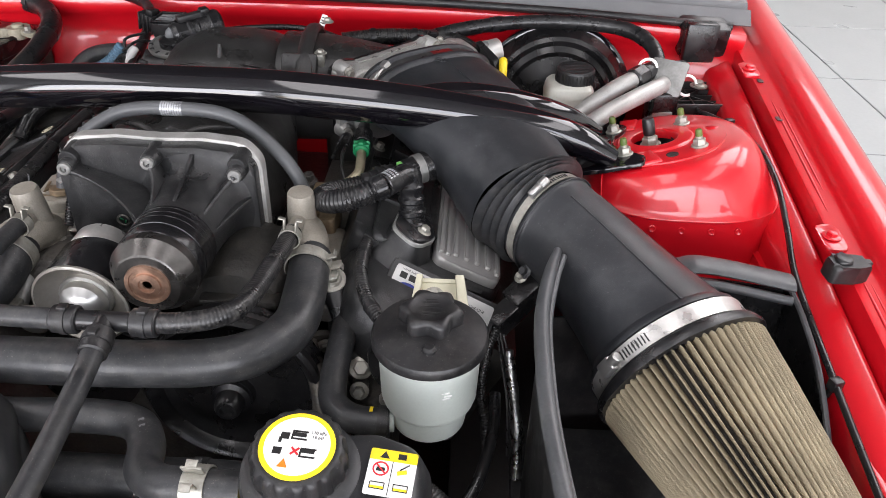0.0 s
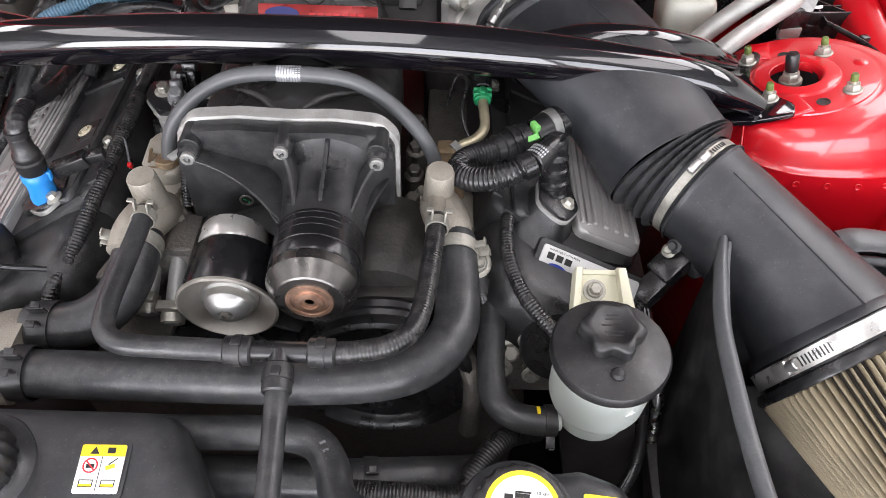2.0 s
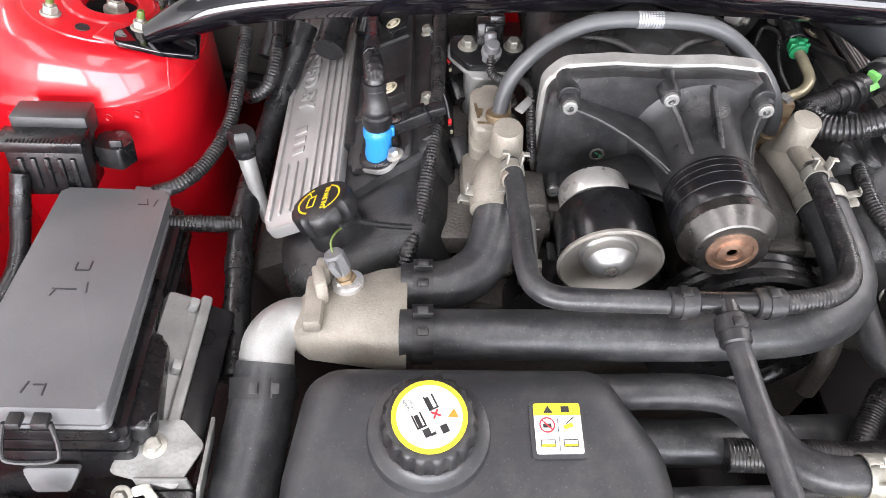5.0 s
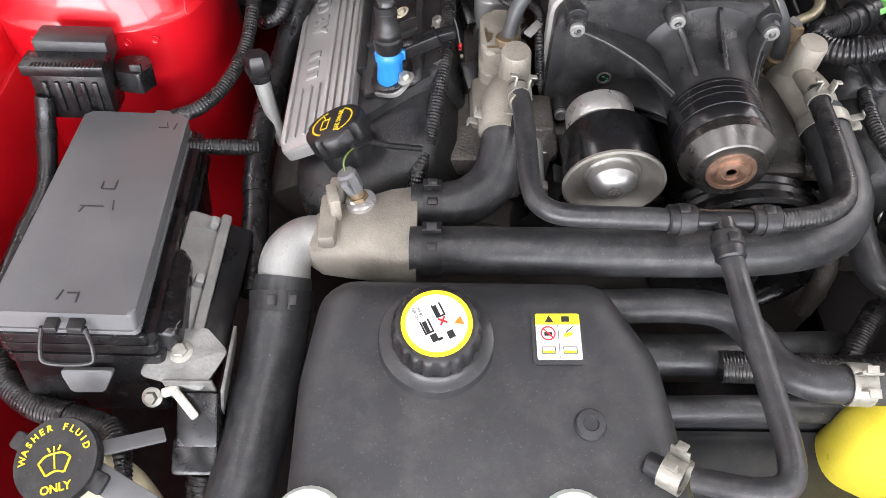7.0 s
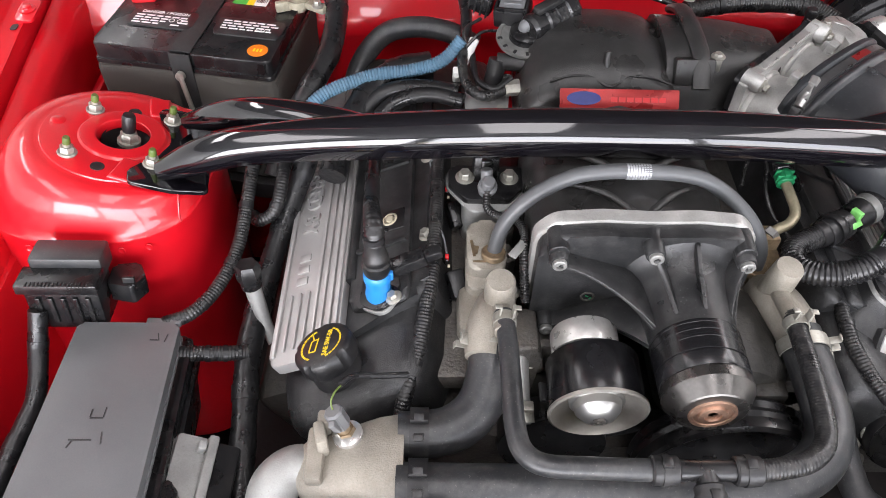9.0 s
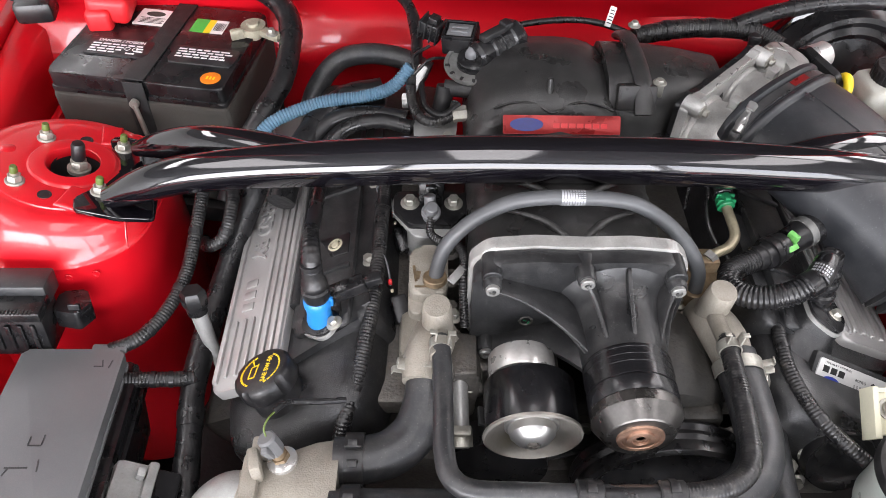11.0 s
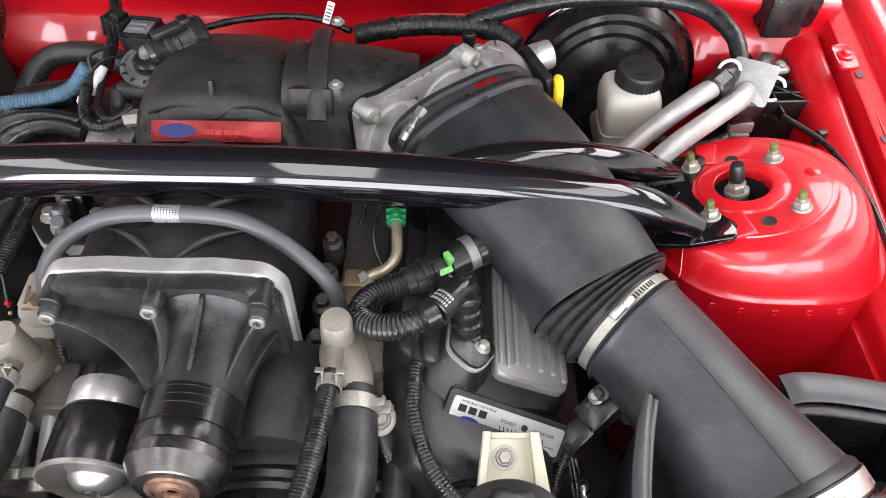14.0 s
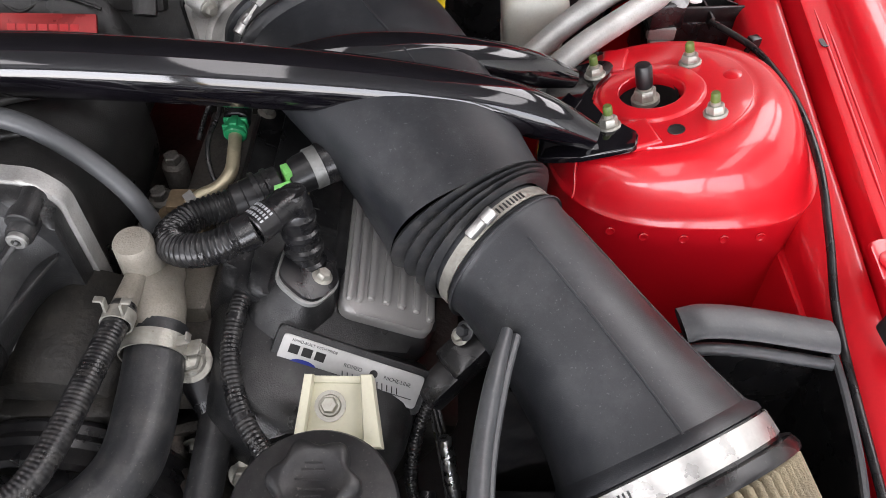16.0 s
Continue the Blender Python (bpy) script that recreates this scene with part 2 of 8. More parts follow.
SCREW = mat("dull_zinc_screw", (0.26, 0.26, 0.25), 0.45, 0.6, 0.2, 80, 0.2, 300)
THROT = mat("pale_cast_alloy", (0.43, 0.425, 0.41), 0.40, 0.42, 0.2, 40, 0.14, 700, dust=0.3, dust_col=(0.20, 0.175, 0.13))
LEAD = mat("oxidised_lead", (0.36, 0.33, 0.25), 0.55, 0.3, 0.25, 60, 0.3, 300)
GOLDZ = mat("yellow_zinc_pipe", (0.44, 0.39, 0.27), 0.38, 0.6, 0.2, 60)
# near-black tone standing for the shade between the filter's pleats
GAPSHADE = mat("pleat_gap_shade", (0.026, 0.022, 0.017), 0.85, 0, 0.4, 40, 0.6, 700)
SATIN = mat("satin_turned_aluminium", (0.38, 0.36, 0.325), 0.42, 0.75, 0.1, 60, 0.05, 300)
STEEL = mat("zinc_steel", (0.37, 0.36, 0.32), 0.42, 0.6, 0.18, 80, 0.2, 300, dust=0.3, dust_col=(0.2, 0.17, 0.12))
SILVER = mat("silver_painted_cover", (0.40, 0.39, 0.38), 0.42, 0.45, 0.08, 16, 0.05, 900)
DKMETAL = mat("dull_dark_metal", (0.13, 0.122, 0.112), 0.5, 0.55, 0.35, 30, 0.5, 300, dust=0.35, dust_col=(0.22, 0.18, 0.13))
BLOCK = mat("grimy_engine_iron", (0.020, 0.019, 0.017), 0.5, 0.25, 0.45, 20, 0.5, 160, dust=0.25, dust_col=(0.10, 0.085, 0.065))
COPPER = mat("copper_face", (0.40, 0.25, 0.18), 0.4, 0.8, 0.3, 70, 0.1, 300)
RUST = mat("rusty_brass", (0.25, 0.185, 0.115), 0.5, 0.6, 0.35, 50, 0.2, 260)
WHITE = mat("white_label", (0.78, 0.78, 0.76), 0.4, 0, 0.04, 20)
YELLOW = mat("yellow_print", (0.85, 0.62, 0.02), 0.42, 0, 0.06, 20)
DIPYEL = mat("yellow_plastic", (0.82, 0.60, 0.02), 0.38, 0, 0.08, 30)
INK = mat("black_print", (0.012, 0.012, 0.012), 0.5)
REDINK = mat("red_print", (0.62, 0.02, 0.03), 0.45)
ORANGE = mat("orange_print", (0.85, 0.22, 0.015), 0.42)
BLUEINK = mat("blue_print", (0.010, 0.022, 0.20), 0.4)
GREENINK = mat("green_print", (0.05, 0.42, 0.06), 0.42)
BLUE = mat("blue_plastic", (0.02, 0.20, 0.56), 0.4, 0, 0.1, 30)
LTBLUE = mat("faded_blue_sleeve", (0.085, 0.175, 0.26), 0.5, 0, 0.15, 40, 0.05, 500, dust=0.15)
GREENP = mat("green_plastic", (0.015, 0.24, 0.09), 0.4, 0, 0.1, 40)
LIME = mat("lime_plastic", (0.22, 0.62, 0.16), 0.4, 0, 0.1, 40)
OLIVE = mat("green_thread_lock", (0.10, 0.145, 0.03), 0.5, 0, 0.3, 80)
MILK = mat("milky_plastic", (0.60, 0.645, 0.60), 0.38, 0, 0.06, 20, 0.02, 400, sss=0.35)
CREAM = mat("cream_plastic", (0.62, 0.60, 0.46), 0.42, 0, 0.06, 24, 0.03, 400, dust=0.12, sss=0.15)
AMBER = mat("aged_translucent_plastic", (0.70, 0.62, 0.42), 0.42, 0, 0.15, 30, 0.03, 400, sss=0.3)
COOLANT = mat("yellow_coolant_bottle", (0.80, 0.66, 0.06), 0.35, 0, 0.1, 16, 0.02, 400, sss=0.2)
CLOTH = mat("grey_woven_cloth", (0.046, 0.042, 0.036), 0.85, 0, 0.25, 50, 0.5, 900)
STRAP = mat("black_webbing", (0.012, 0.012, 0.012), 0.7, 0, 0.2, 80, 0.4, 1200)
PLEAT = mat("oiled_filter_cotton", (0.30, 0.25, 0.165), 0.8, 0, 0.25, 26, 0.5, 900, dust=0.30, dust_col=(0.13, 0.105, 0.07))
GREYRUB = mat("grey_weather_strip", (0.062, 0.065, 0.069), 0.42, 0, 0.2, 20, 0.08, 400, dust=0.10)
REDPLAS = mat("red_terminal_cover", (0.60, 0.015, 0.02), 0.4, 0, 0.08, 30)
BADGERED = mat("red_badge", (0.28, 0.015, 0.015), 0.3, 0.4, 0.2, 40)
FLOORM = mat("grey_floor_tile", (0.40, 0.415, 0.415), 0.35, 0, 0.06, 3, 0.02, 60)
GROUT = mat("floor_joint", (0.30, 0.31, 0.31), 0.8, 0, 0.1, 20)
WALLM = mat("white_wall_paint", (0.78, 0.78, 0.76), 0.7, 0, 0.03, 2, 0.02, 80)
CEILM = mat("ceiling_paint", (0.32, 0.32, 0.315), 0.8, 0, 0.04, 2)
HOODPAD = mat("hood_lining", (0.018, 0.016, 0.016), 0.8, 0, 0.2, 10, 0.3, 120)
GLASS = mat("dark_windscreen", (0.02, 0.025, 0.025), 0.08, 0, 0.1, 5)

# ---- room: floor, walls with a glazed front, ceiling ----
X0, X1, Y0, Y1, H = -5.0, 5.5, -5.0, 7.0, 3.6
floor = tagged(part("floor", box(X1 - X0, Y1 - Y0, 0.1, at((X0 + X1) / 2, (Y0 + Y1) / 2, -0.056), 0), GROUT), "pale grey tiled workshop floor with thin joints", "floor", "", "structure")
ceiling = tagged(part("ceiling", box(X1 - X0 + 0.4, Y1 - Y0 + 0.4, 0.1, at((X0 + X1) / 2, (Y0 + Y1) / 2, H + 0.05), 0), CEILM), "plain pale ceiling", "ceiling", "", "structure")
for nm, sx, sy, px, py in (("wall_east", 0.2, Y1 - Y0, X1 + 0.1, (Y0 + Y1) / 2), ("wall_west", 0.2, Y1 - Y0, X0 - 0.1, (Y0 + Y1) / 2), ("wall_north", X1 - X0 + 0.4, 0.2, (X0 + X1) / 2, Y1 + 0.1)):
    tagged(part(nm, box(sx, sy, H, at(px, py, H / 2), 0), WALLM), "plain white painted wall", "wall", "", "structure")
front = join(box(X1 - X0 + 0.4, 0.2, 0.5, at((X0 + X1) / 2, Y0 - 0.1, 0.25), 0), box(X1 - X0 + 0.4, 0.2, 0.5, at((X0 + X1) / 2, Y0 - 0.1, H - 0.25), 0),
             *[box(0.25, 0.2, H - 1.0, at(x, Y0 - 0.1, H / 2), 0) for x in (X0 + 0.0, X0 + 3.5, X0 + 7.0, X1 - 0.0)])
tagged(part("wall_south", front, WALLM), "white wall with wide window openings", "wall", "", "structure")

# ---- the car's body round the engine bay ----
def mirrored(x, side):
    return x if side > 0 else 2 * CX - x


def tower_plane(x, y):
    return 0.892 + 0.25 * (x - 0.2535) - 0.11 * (y - 0.815)


def strut_tower(side):
    sgn = 1 if side > 0 else -1
    dy, dx = (0, 0) if side > 0 else (-0.004, 0.004)
    label = "glossy red strut tower with four zinc studs and an open centre"
    t = thing("strut_tower", (mirrored(0.27, side), 0.82, 0.45), label, "strut tower", "strut towers")
    cx, cy = 0.2535, 0.815
    seg = 72
    rings = []

    def ring(a, b, ex, dz0, mx=cx, my=cy, flat=0.0, level=0.848):
        """One level of the shell: on the sloping top, or blended towards an even height."""
        out = []
        for i in range(seg):
            th = 2 * math.pi * i / seg
            c, s = math.cos(th), math.sin(th)
            k = (abs(c) ** ex + abs(s) ** ex) ** (-1 / ex)
            x, y = mx + a * k * c, my + b * k * s
            z = (tower_plane(x, y) + dz0) * (1 - flat) + level * flat
            out.append(vec((mirrored(x, side) + dx, y + dy, z)))
        return out

    def on_top(x, y, h=0.0):
        return vec((mirrored(x, side) + dx, y + dy, tower_plane(x, y) + h))
    for r, h in ((0.0262, -0.009), (0.0264, -0.0005), (0.0270, 0.0022), (0.0278, 0.0028), (0.0290, 0.0028), (0.0415, 0.0028), (0.0428, 0.0024), (0.0442, 0.0008), (0.0452, 0.0), (0.0470, 0.0)):
        rings.append(ring(r, r, 2, h, cx, cy + 0.005))
    for r, h in ((0.0765, 0.0), (0.0775, -0.0003), (0.0783, -0.0022), (0.0795, -0.0026), (0.084, -0.0026)):
        rings.append(ring(r, r, 2, h, cx + 0.003, cy + 0.004))
    rings.append(ring(0.0925, 0.0915, 2.1, -0.0032, cx + 0.004, cy + 0.003))
    rings.append(ring(0.1000, 0.0985, 2.15, -0.0065, cx + 0.008, cy + 0.001, 0.05))
    rings.append(ring(0.1060, 0.1045, 2.3, -0.011, cx + 0.014, cy, 0.22))
    rings.append(ring(0.1110, 0.1090, 2.45, -0.015, cx + 0.020, cy, 0.48))
    rings.append(ring(0.1150, 0.1125, 2.65, -0.018, cx + 0.025, cy, 0.76))
    rings.append(ring(0.1184, 0.1145, 2.9, 0, cx + 0.029, cy, 1, 0.8500))
    rings.append(ring(0.1196, 0.1160, 2.9, 0, cx + 0.029, cy, 1, 0.8486))
    rings.append(ring(0.1198, 0.1163, 2.9, 0, cx + 0.029, cy, 1, 0.8468))
    rings.append(ring(0.1184, 0.1146, 2.9, 0, cx + 0.029, cy, 1, 0.8454))
    rings.append(ring(0.1200, 0.1200, 3.1, 0, cx + 0.030, cy, 1, 0.72))
    rings.append(ring(0.1230, 0.1320, 3.3, 0, cx + 0.030, cy, 1, 0.45))
    part("shell", mesh_rings(rings, False), RED, t)
    n = vec((-0.25 * sgn, 0.11, 1)).normalized()
    for x, y in ((0.212, 0.856), (0.294, 0.856), (0.295, 0.773), (0.212, 0.774)):
        p = on_top(x, y)
        if x < 0.25:
            p = p + n * 0.005
        stud = part("stud", join(lathe([(0.0098, 0), (0.0101, 0.0013), (0.0090, 0.0026)], axis(p, n), 24), lathe([(0.0076, 0.0026), (0.0076, 0.0078), (0.0065, 0.0094)], axis(p, n), 6),
                    lathe([(0.0041, 0.009), (0.0041, 0.0125)], axis(p, n), 14)), STEEL, t, "zinc nut on a stud")
        part("thread_end", lathe([(0.0040, 0.0125), (0.0043, 0.0135), (0.0039, 0.0148), (0.0042, 0.016), (0.0038, 0.0174), (0.0040, 0.0188), (0.0032, 0.0205)], axis(p, n), 14), OLIVE, stud, "stud end with green thread lock")
    for x, y in ((0.262, 0.760), (0.255, 0.866)):
        part("locating_hole", lathe([(0.0072, 0.0004), (0.0069, 0.0010), (0.0052, 0.0008), (0.0050, -0.002), (0.0002, -0.002)], axis(on_top(x, y), n), 20), BLACK, t, "dark round hole")
    for x, y, turn in ((0.2345, 0.7655, 8), (0.232, 0.878, 168)):
        part("pressed_pad", prism([(-0.012, -0.022), (0.012, -0.022), (0.010, 0.014), (-0.010, 0.014)], -0.002, 0.0034, axis(on_top(x, y), n, (0, 1, 0)) @ pose(0, 0, 0, 0, 0, turn * sgn), 0.0030, 4), RED, t)
    part("dimple", lathe([(0.0085, -0.0003), (0.006, 0.0010), (0.0002, 0.0012)], axis(on_top(0.322, 0.826), n), 24), RED, t)
    for x in (0.212, 0.239, 0.272, 0.306, 0.337):
        part("spot_weld", lathe([(0.0042, 0.0), (0.0036, 0.0007), (0.0024, 0.0002), (0.0002, 0.0001)], axis((mirrored(x, side) + dx, 0.6988 + dy + 22 * abs(x - 0.2825) ** 3, 0.835), (0, -1, 0.1)), 14), RED, t)
    # the damper's rod in the middle
    p = on_top(0.2515, 0.8215, -0.010)
    rod = part("damper_rod", join(lathe([(0.0125, 0), (0.0125, 0.004)], axis(p, n), 24), lathe([(0.0098, 0.004), (0.0098, 0.012), (0.0085, 0.0135)], axis(p, n), 6), lathe([(0.006, 0.012), (0.006, 0.02)], axis(p, n), 14)), STEEL, t, "steel nut on the damper rod")
    part("rubber_cap", lathe([(0.0070, 0.016), (0.0076, 0.02), (0.0074, 0.034), (0.006, 0.0370), (0.0002, 0.0375)], axis(p, n), 20), SMOOTH, rod, "black rubber cap")
    part("mount_rubber", lathe([(0.0285, 0.004), (0.0290, -0.020), (0.027, -0.034), (0.020, -0.034), (0.013, -0.012), (0.0002, -0.010)], axis(p, n), 32, False), HOODPAD, t, "black rubber mount in a dark well")
    k0 = int(seg * 0.62)
    part("crease", tube([rings[k][k0] + (rings[k][k0] - vec((mirrored(cx, side), cy + dy, rings[k][k0].z))).normalized() * 0.0003 for k in range(-12, -4)], 0.0011, 8, 4), RED, t)
    return t


tower_r = strut_tower(1)
tower_l = strut_tower(-1)


def fender(side):
    """The wing with its inner rail, lofted along the car."""
    prof = [(-0.045, -0.45), (-0.042, -0.10), (-0.040, -0.046), (-0.037, -0.037), (-0.031, -0.031), (-0.010, -0.020), (-0.004, -0.0205), (-0.002, -0.024), (-0.001, -0.032), (0.0010, -0.032), (0.0016, -0.005), (0.0030, 0.001), (0.0060, 0.0022),
            (0.0250, 0.0040), (0.0280, 0.0055), (0.0305, 0.0105), (0.0340, 0.0185), (0.0400, 0.0225), (0.0550, 0.0265), (0.0720, 0.0240), (0.0880, 0.0120), (0.1000, -0.0060), (0.1120, -0.05), (0.1220, -0.20), (0.1250, -0.45)]
    rings = []
    for k in range(33):
        y = -0.55 + 2.15 * k / 32
        bx = 0.412 + 0.041 * (y - 0.651) - 0.10 * max(0, 0.15 - y) ** 2
        bz = 0.860 + 0.114 * (y - 0.651) - 0.02 * max(0, y - 1.0) - 0.25 * max(0, 0.1 - y) ** 2
        rings.append([vec((mirrored(bx + u, side), y, bz + w)) for u, w in prof])
    bm = bmesh.new()
    vs = [[bm.verts.new(p) for p in r] for r in rings]
    for a, b in zip(vs, vs[1:]):
        for i in range(len(prof) - 1):
            bm.faces.new((a[i], a[i + 1], b[i + 1], b[i]))
    bmesh.ops.recalc_face_normals(bm, faces=bm.faces)
    bmesh.ops.solidify(bm, geom=bm.faces[:], thickness=0.0012)
    t = thing("fender", (mirrored(0.5, side), 0.5, 0.4), "glossy red fender with its bolted inner rail", "fender", "fenders")
    part("panel", bm, RED, t, angle=50)
    for y in (0.651, 1.038, 0.26):
        bx, bz = 0.412 + 0.041 * (y - 0.651), 0.860 + 0.114 * (y - 0.651)
        p = (mirrored(bx + 0.001, side), y, bz + 0.0058)
        part("fender_bolt", join(lathe([(0.0100, 0), (0.0103, 0.0012), (0.0085, 0.0022)], axis(p, (0, 0, 1)), 20), lathe([(0.0062, 0.002), (0.0062, 0.0055), (0.005, 0.0063)], axis(p, (0, 0, 1)), 6)), RED, t, "red painted bolt")
    for u, y0, y1, r in ((0.0125, 0.70, 0.95, 0.0016), (0.0190, 0.74, 0.93, 0.0013), (0.0125, 0.30, 0.60, 0.0016), (0.0190, 0.33, 0.58, 0.0013)):
        pts = []
        for k in range(7):
            y = y0 + (y1 - y0) * k / 6
            pts.append((mirrored(0.412 + 0.041 * (y - 0.651) + u, side), y, 0.860 + 0.114 * (y - 0.651) + 0.0022 + 0.08 * (u - 0.006)))
        part("pressed_bead", tube(pts, [0.0004, r, r, r, r, r, 0.0004], 10, 4), RED, t)
    for y in (0.651, 1.038):
        bx, bz = 0.412 + 0.041 * (y - 0.651), 0.860 + 0.114 * (y - 0.651)
        part("bolt_lug", prism(rrect(0.024, 0.044, 0.008), 0, 0.0040, at(mirrored(bx + 0.001, side), y, bz + 0.0014, 6), 0.0018, 3), RED, t)
    for y in (1.006, 0.90):
        bx, bz = 0.412 + 0.041 * (y - 0.651), 0.860 + 0.114 * (y - 0.651)
        part("slot", prism(rrect(0.008, 0.013, 0.0035), 0, 0.0008, at(mirrored(bx + 0.010, side), y, bz + 0.0030)), BLACK, t, "dark slot in the rail")
    return t


fender_r = fender(1)
fender_l = fender(-1)

# inner apron walls below the rails, firewall, cowl
for side in (1, -1):
    x = mirrored(0.372, side)
    solo("inner_apron", box(0.012, 1.75, 0.5, at(x, 0.30, 0.55), 0.003), RED, "red painted inner apron wall", "apron", "inner aprons", "structure")
fire = []
zs = [(0.30, 1.095), (0.45, 1.10), (0.66, 1.115), (0.74, 1.118), (0.80, 1.118), (0.815, 1.106), (0.832, 1.102), (0.848, 1.108), (0.872, 1.122), (0.905, 1.126), (0.915, 1.118), (0.927, 1.112), (0.936, 1.115), (0.940, 1.145)]
bm = bmesh.new()
cols = []
for k in range(41):
    x = -0.98 + 1.42 * k / 40
    bow = 0.02 * (1 - ((x - CX) / 0.7) ** 2)
    sink = 0.03 * math.exp(-((x + 0.03) / 0.16) ** 2)
    cols.append([bm.verts.new((x, y + bow + sink * (0.3 if z > 0.9 else 1), z + 0.012 * (1 - ((x - CX) / 0.7) ** 2))) for z, y in zs])
for a, b in zip(cols, cols[1:]):
    for i in range(len(zs) - 1):
        bm.faces.new((a[i], b[i], b[i + 1], a[i + 1]))
bmesh.ops.recalc_face_normals(bm, faces=bm.faces)
bmesh.ops.solidify(bm, geom=bm.faces[:], thickness=-0.002)
solo("firewall", bm, RED, "red painted firewall with pressed ridges", "firewall", "", "structure", 50)
cowl = thing("cowl_panel", (CX, 1.3, 0.95), "dark grey plastic cowl panel below the windscreen", "cowl", "", "structure")
bm = bmesh.new()
prof = [(1.135, 0.944), (1.150, 0.962), (1.165, 0.958), (1.172, 0.968), (1.26, 0.985), (1.28, 1.0), (1.45, 1.03)]
cols = []
for k in range(31):
    x = -1.0 + 1.45 * k / 30
    bow = 0.02 * (1 - ((x - CX) / 0.7) ** 2)
    cols.append([bm.verts.new((x, y + bow, z + 0.01 * (1 - ((x - CX) / 0.7) ** 2))) for y, z in prof])
for a, b in zip(cols, cols[1:]):
    for i in range(len(prof) - 1):
        bm.faces.new((a[i], b[i], b[i + 1], a[i + 1]))
bmesh.ops.recalc_face_normals(bm, faces=bm.faces)
bmesh.ops.solidify(bm, geom=bm.faces[:], thickness=-0.003)
part("panel", bm, GREY, cowl)
part("weather_strip", tube([(-0.98, 1.127, 0.944), (-0.6, 1.143, 0.956), (CX, 1.148, 0.960), (0.1, 1.142, 0.955), (0.42, 1.125, 0.944)], 0.0065, 10), BLACK, cowl, "black rubber strip")
part("cowl_end", join(box(0.075, 0.13, 0.05, at(0.375, 1.17, 0.935, 12, 0, 4), 0.008), box(0.05, 0.02, 0.06, at(0.37, 1.105, 0.925, 0, 0, 4), 0.005)), SMOOTH, cowl, "black plastic cowl end")
solo("windscreen", box(1.4, 0.006, 0.7, at(CX, 1.72, 1.24, -62), 0.002), GLASS, "dark glass windscreen", "windscreen", "", "structure")

# open hood, hinged at the cowl and propped over the bay
hood = thing("hood", (CX, 1.28, 1.0), "raised red hood with a dark underside lining", "hood")
part("panel", box(1.36, 1.18, 0.012, at(CX, 0.947, 1.512, -58), 0.005), RED, hood)
part("lining", box(1.26, 1.08, 0.016, at(CX, 0.930, 1.502, -58), 0.006), HOODPAD, hood, "black felt lining")

# bay floor, radiator support and the dark lower works
solo("undertray", box(1.34, 1.75, 0.02, at(CX, 0.3, 0.34), 0.005), BLACK, "black plastic undertray beneath the engine", "undertray", "", "structure")
solo("radiator_support", box(1.34, 0.10, 0.36, at(CX, 0.02, 0.56), 0.01), BLACK, "black radiator support panel", "radiator support", "", "structure")
# unseen dark sheets, added to keep the deep gaps beside the engine black
for x in (-0.665, 0.105):
    solo("dark_filler_sheet", box(0.17, 0.95, 0.012, at(x, 0.70, 0.500, 0, 6 if x < 0 else -6), 0.004), HOODPAD, "added black sheet that fills the dark gap beside the engine", "shield", "lower shields", "structure")
eng = thing("engine_block", (CX, 0.75, 0.36), "grimy dark engine block with pale front cover castings", "engine")
part("block", box(0.36, 0.46, 0.40, at(CX, 0.80, 0.56), 0.03, 3), BLOCK, eng)
for s in (1, -1):
    part("rear_cover", box(0.17, 0.15, 0.14, at(mirrored(-0.085, s), 0.955, 0.79), 0.02, 3), BLOCK, eng)
part("front_cover", prism(rounded([(-0.23, -0.22), (0.23, -0.22), (0.25, 0.0), (0.19, 0.14), (0.06, 0.10), (-0.06, 0.10), (-0.19, 0.14), (-0.25, 0.0)], 0.03), 0, 0.05, at(CX, 0.585, 0.62, 90), 0.008), DKMETAL, eng, "dull cast front cover")
for s in (1, -1):
    part("cylinder_head", box(0.17, 0.46, 0.16, at(mirrored(-0.02, s), 0.80, 0.71, 0, 27 * s), 0.012), BLOCK, eng)
    part("manifold_flange", box(0.075, 0.40, 0.025, at(mirrored(-0.125, s), 0.76, 0.80), 0.006), DKMETAL, eng, "dull metal intake flange")


def bolt(p, d=(0, 0, 1), r=0.006, h=0.006, flange=1.55):
    m = axis(p, d)
    return join(lathe([(r * flange, 0), (r * flange, 0.0012), (r * 1.15, 0.0026)], m, 18), lathe([(r, 0.002), (r, h), (r * 0.82, h + 0.0012)], m, 6))


def screw(p, d, r=0.006, h=0.008):
    """A socket-head screw."""
    m = axis(p, d)
    return lathe([(r, 0), (r, h - 0.001), (r - 0.001, h), (r * 0.5, h), (r * 0.48, h * 0.45), (0.0002, h * 0.45)], m, 20)


def band(c, d, r, w, th=0.0012):
    m = axis(c, d)
    return lathe([(r, -w / 2), (r + th, -w / 2), (r + th, w / 2), (r, w / 2), (r, -w / 2)], m, 40, cap=False)


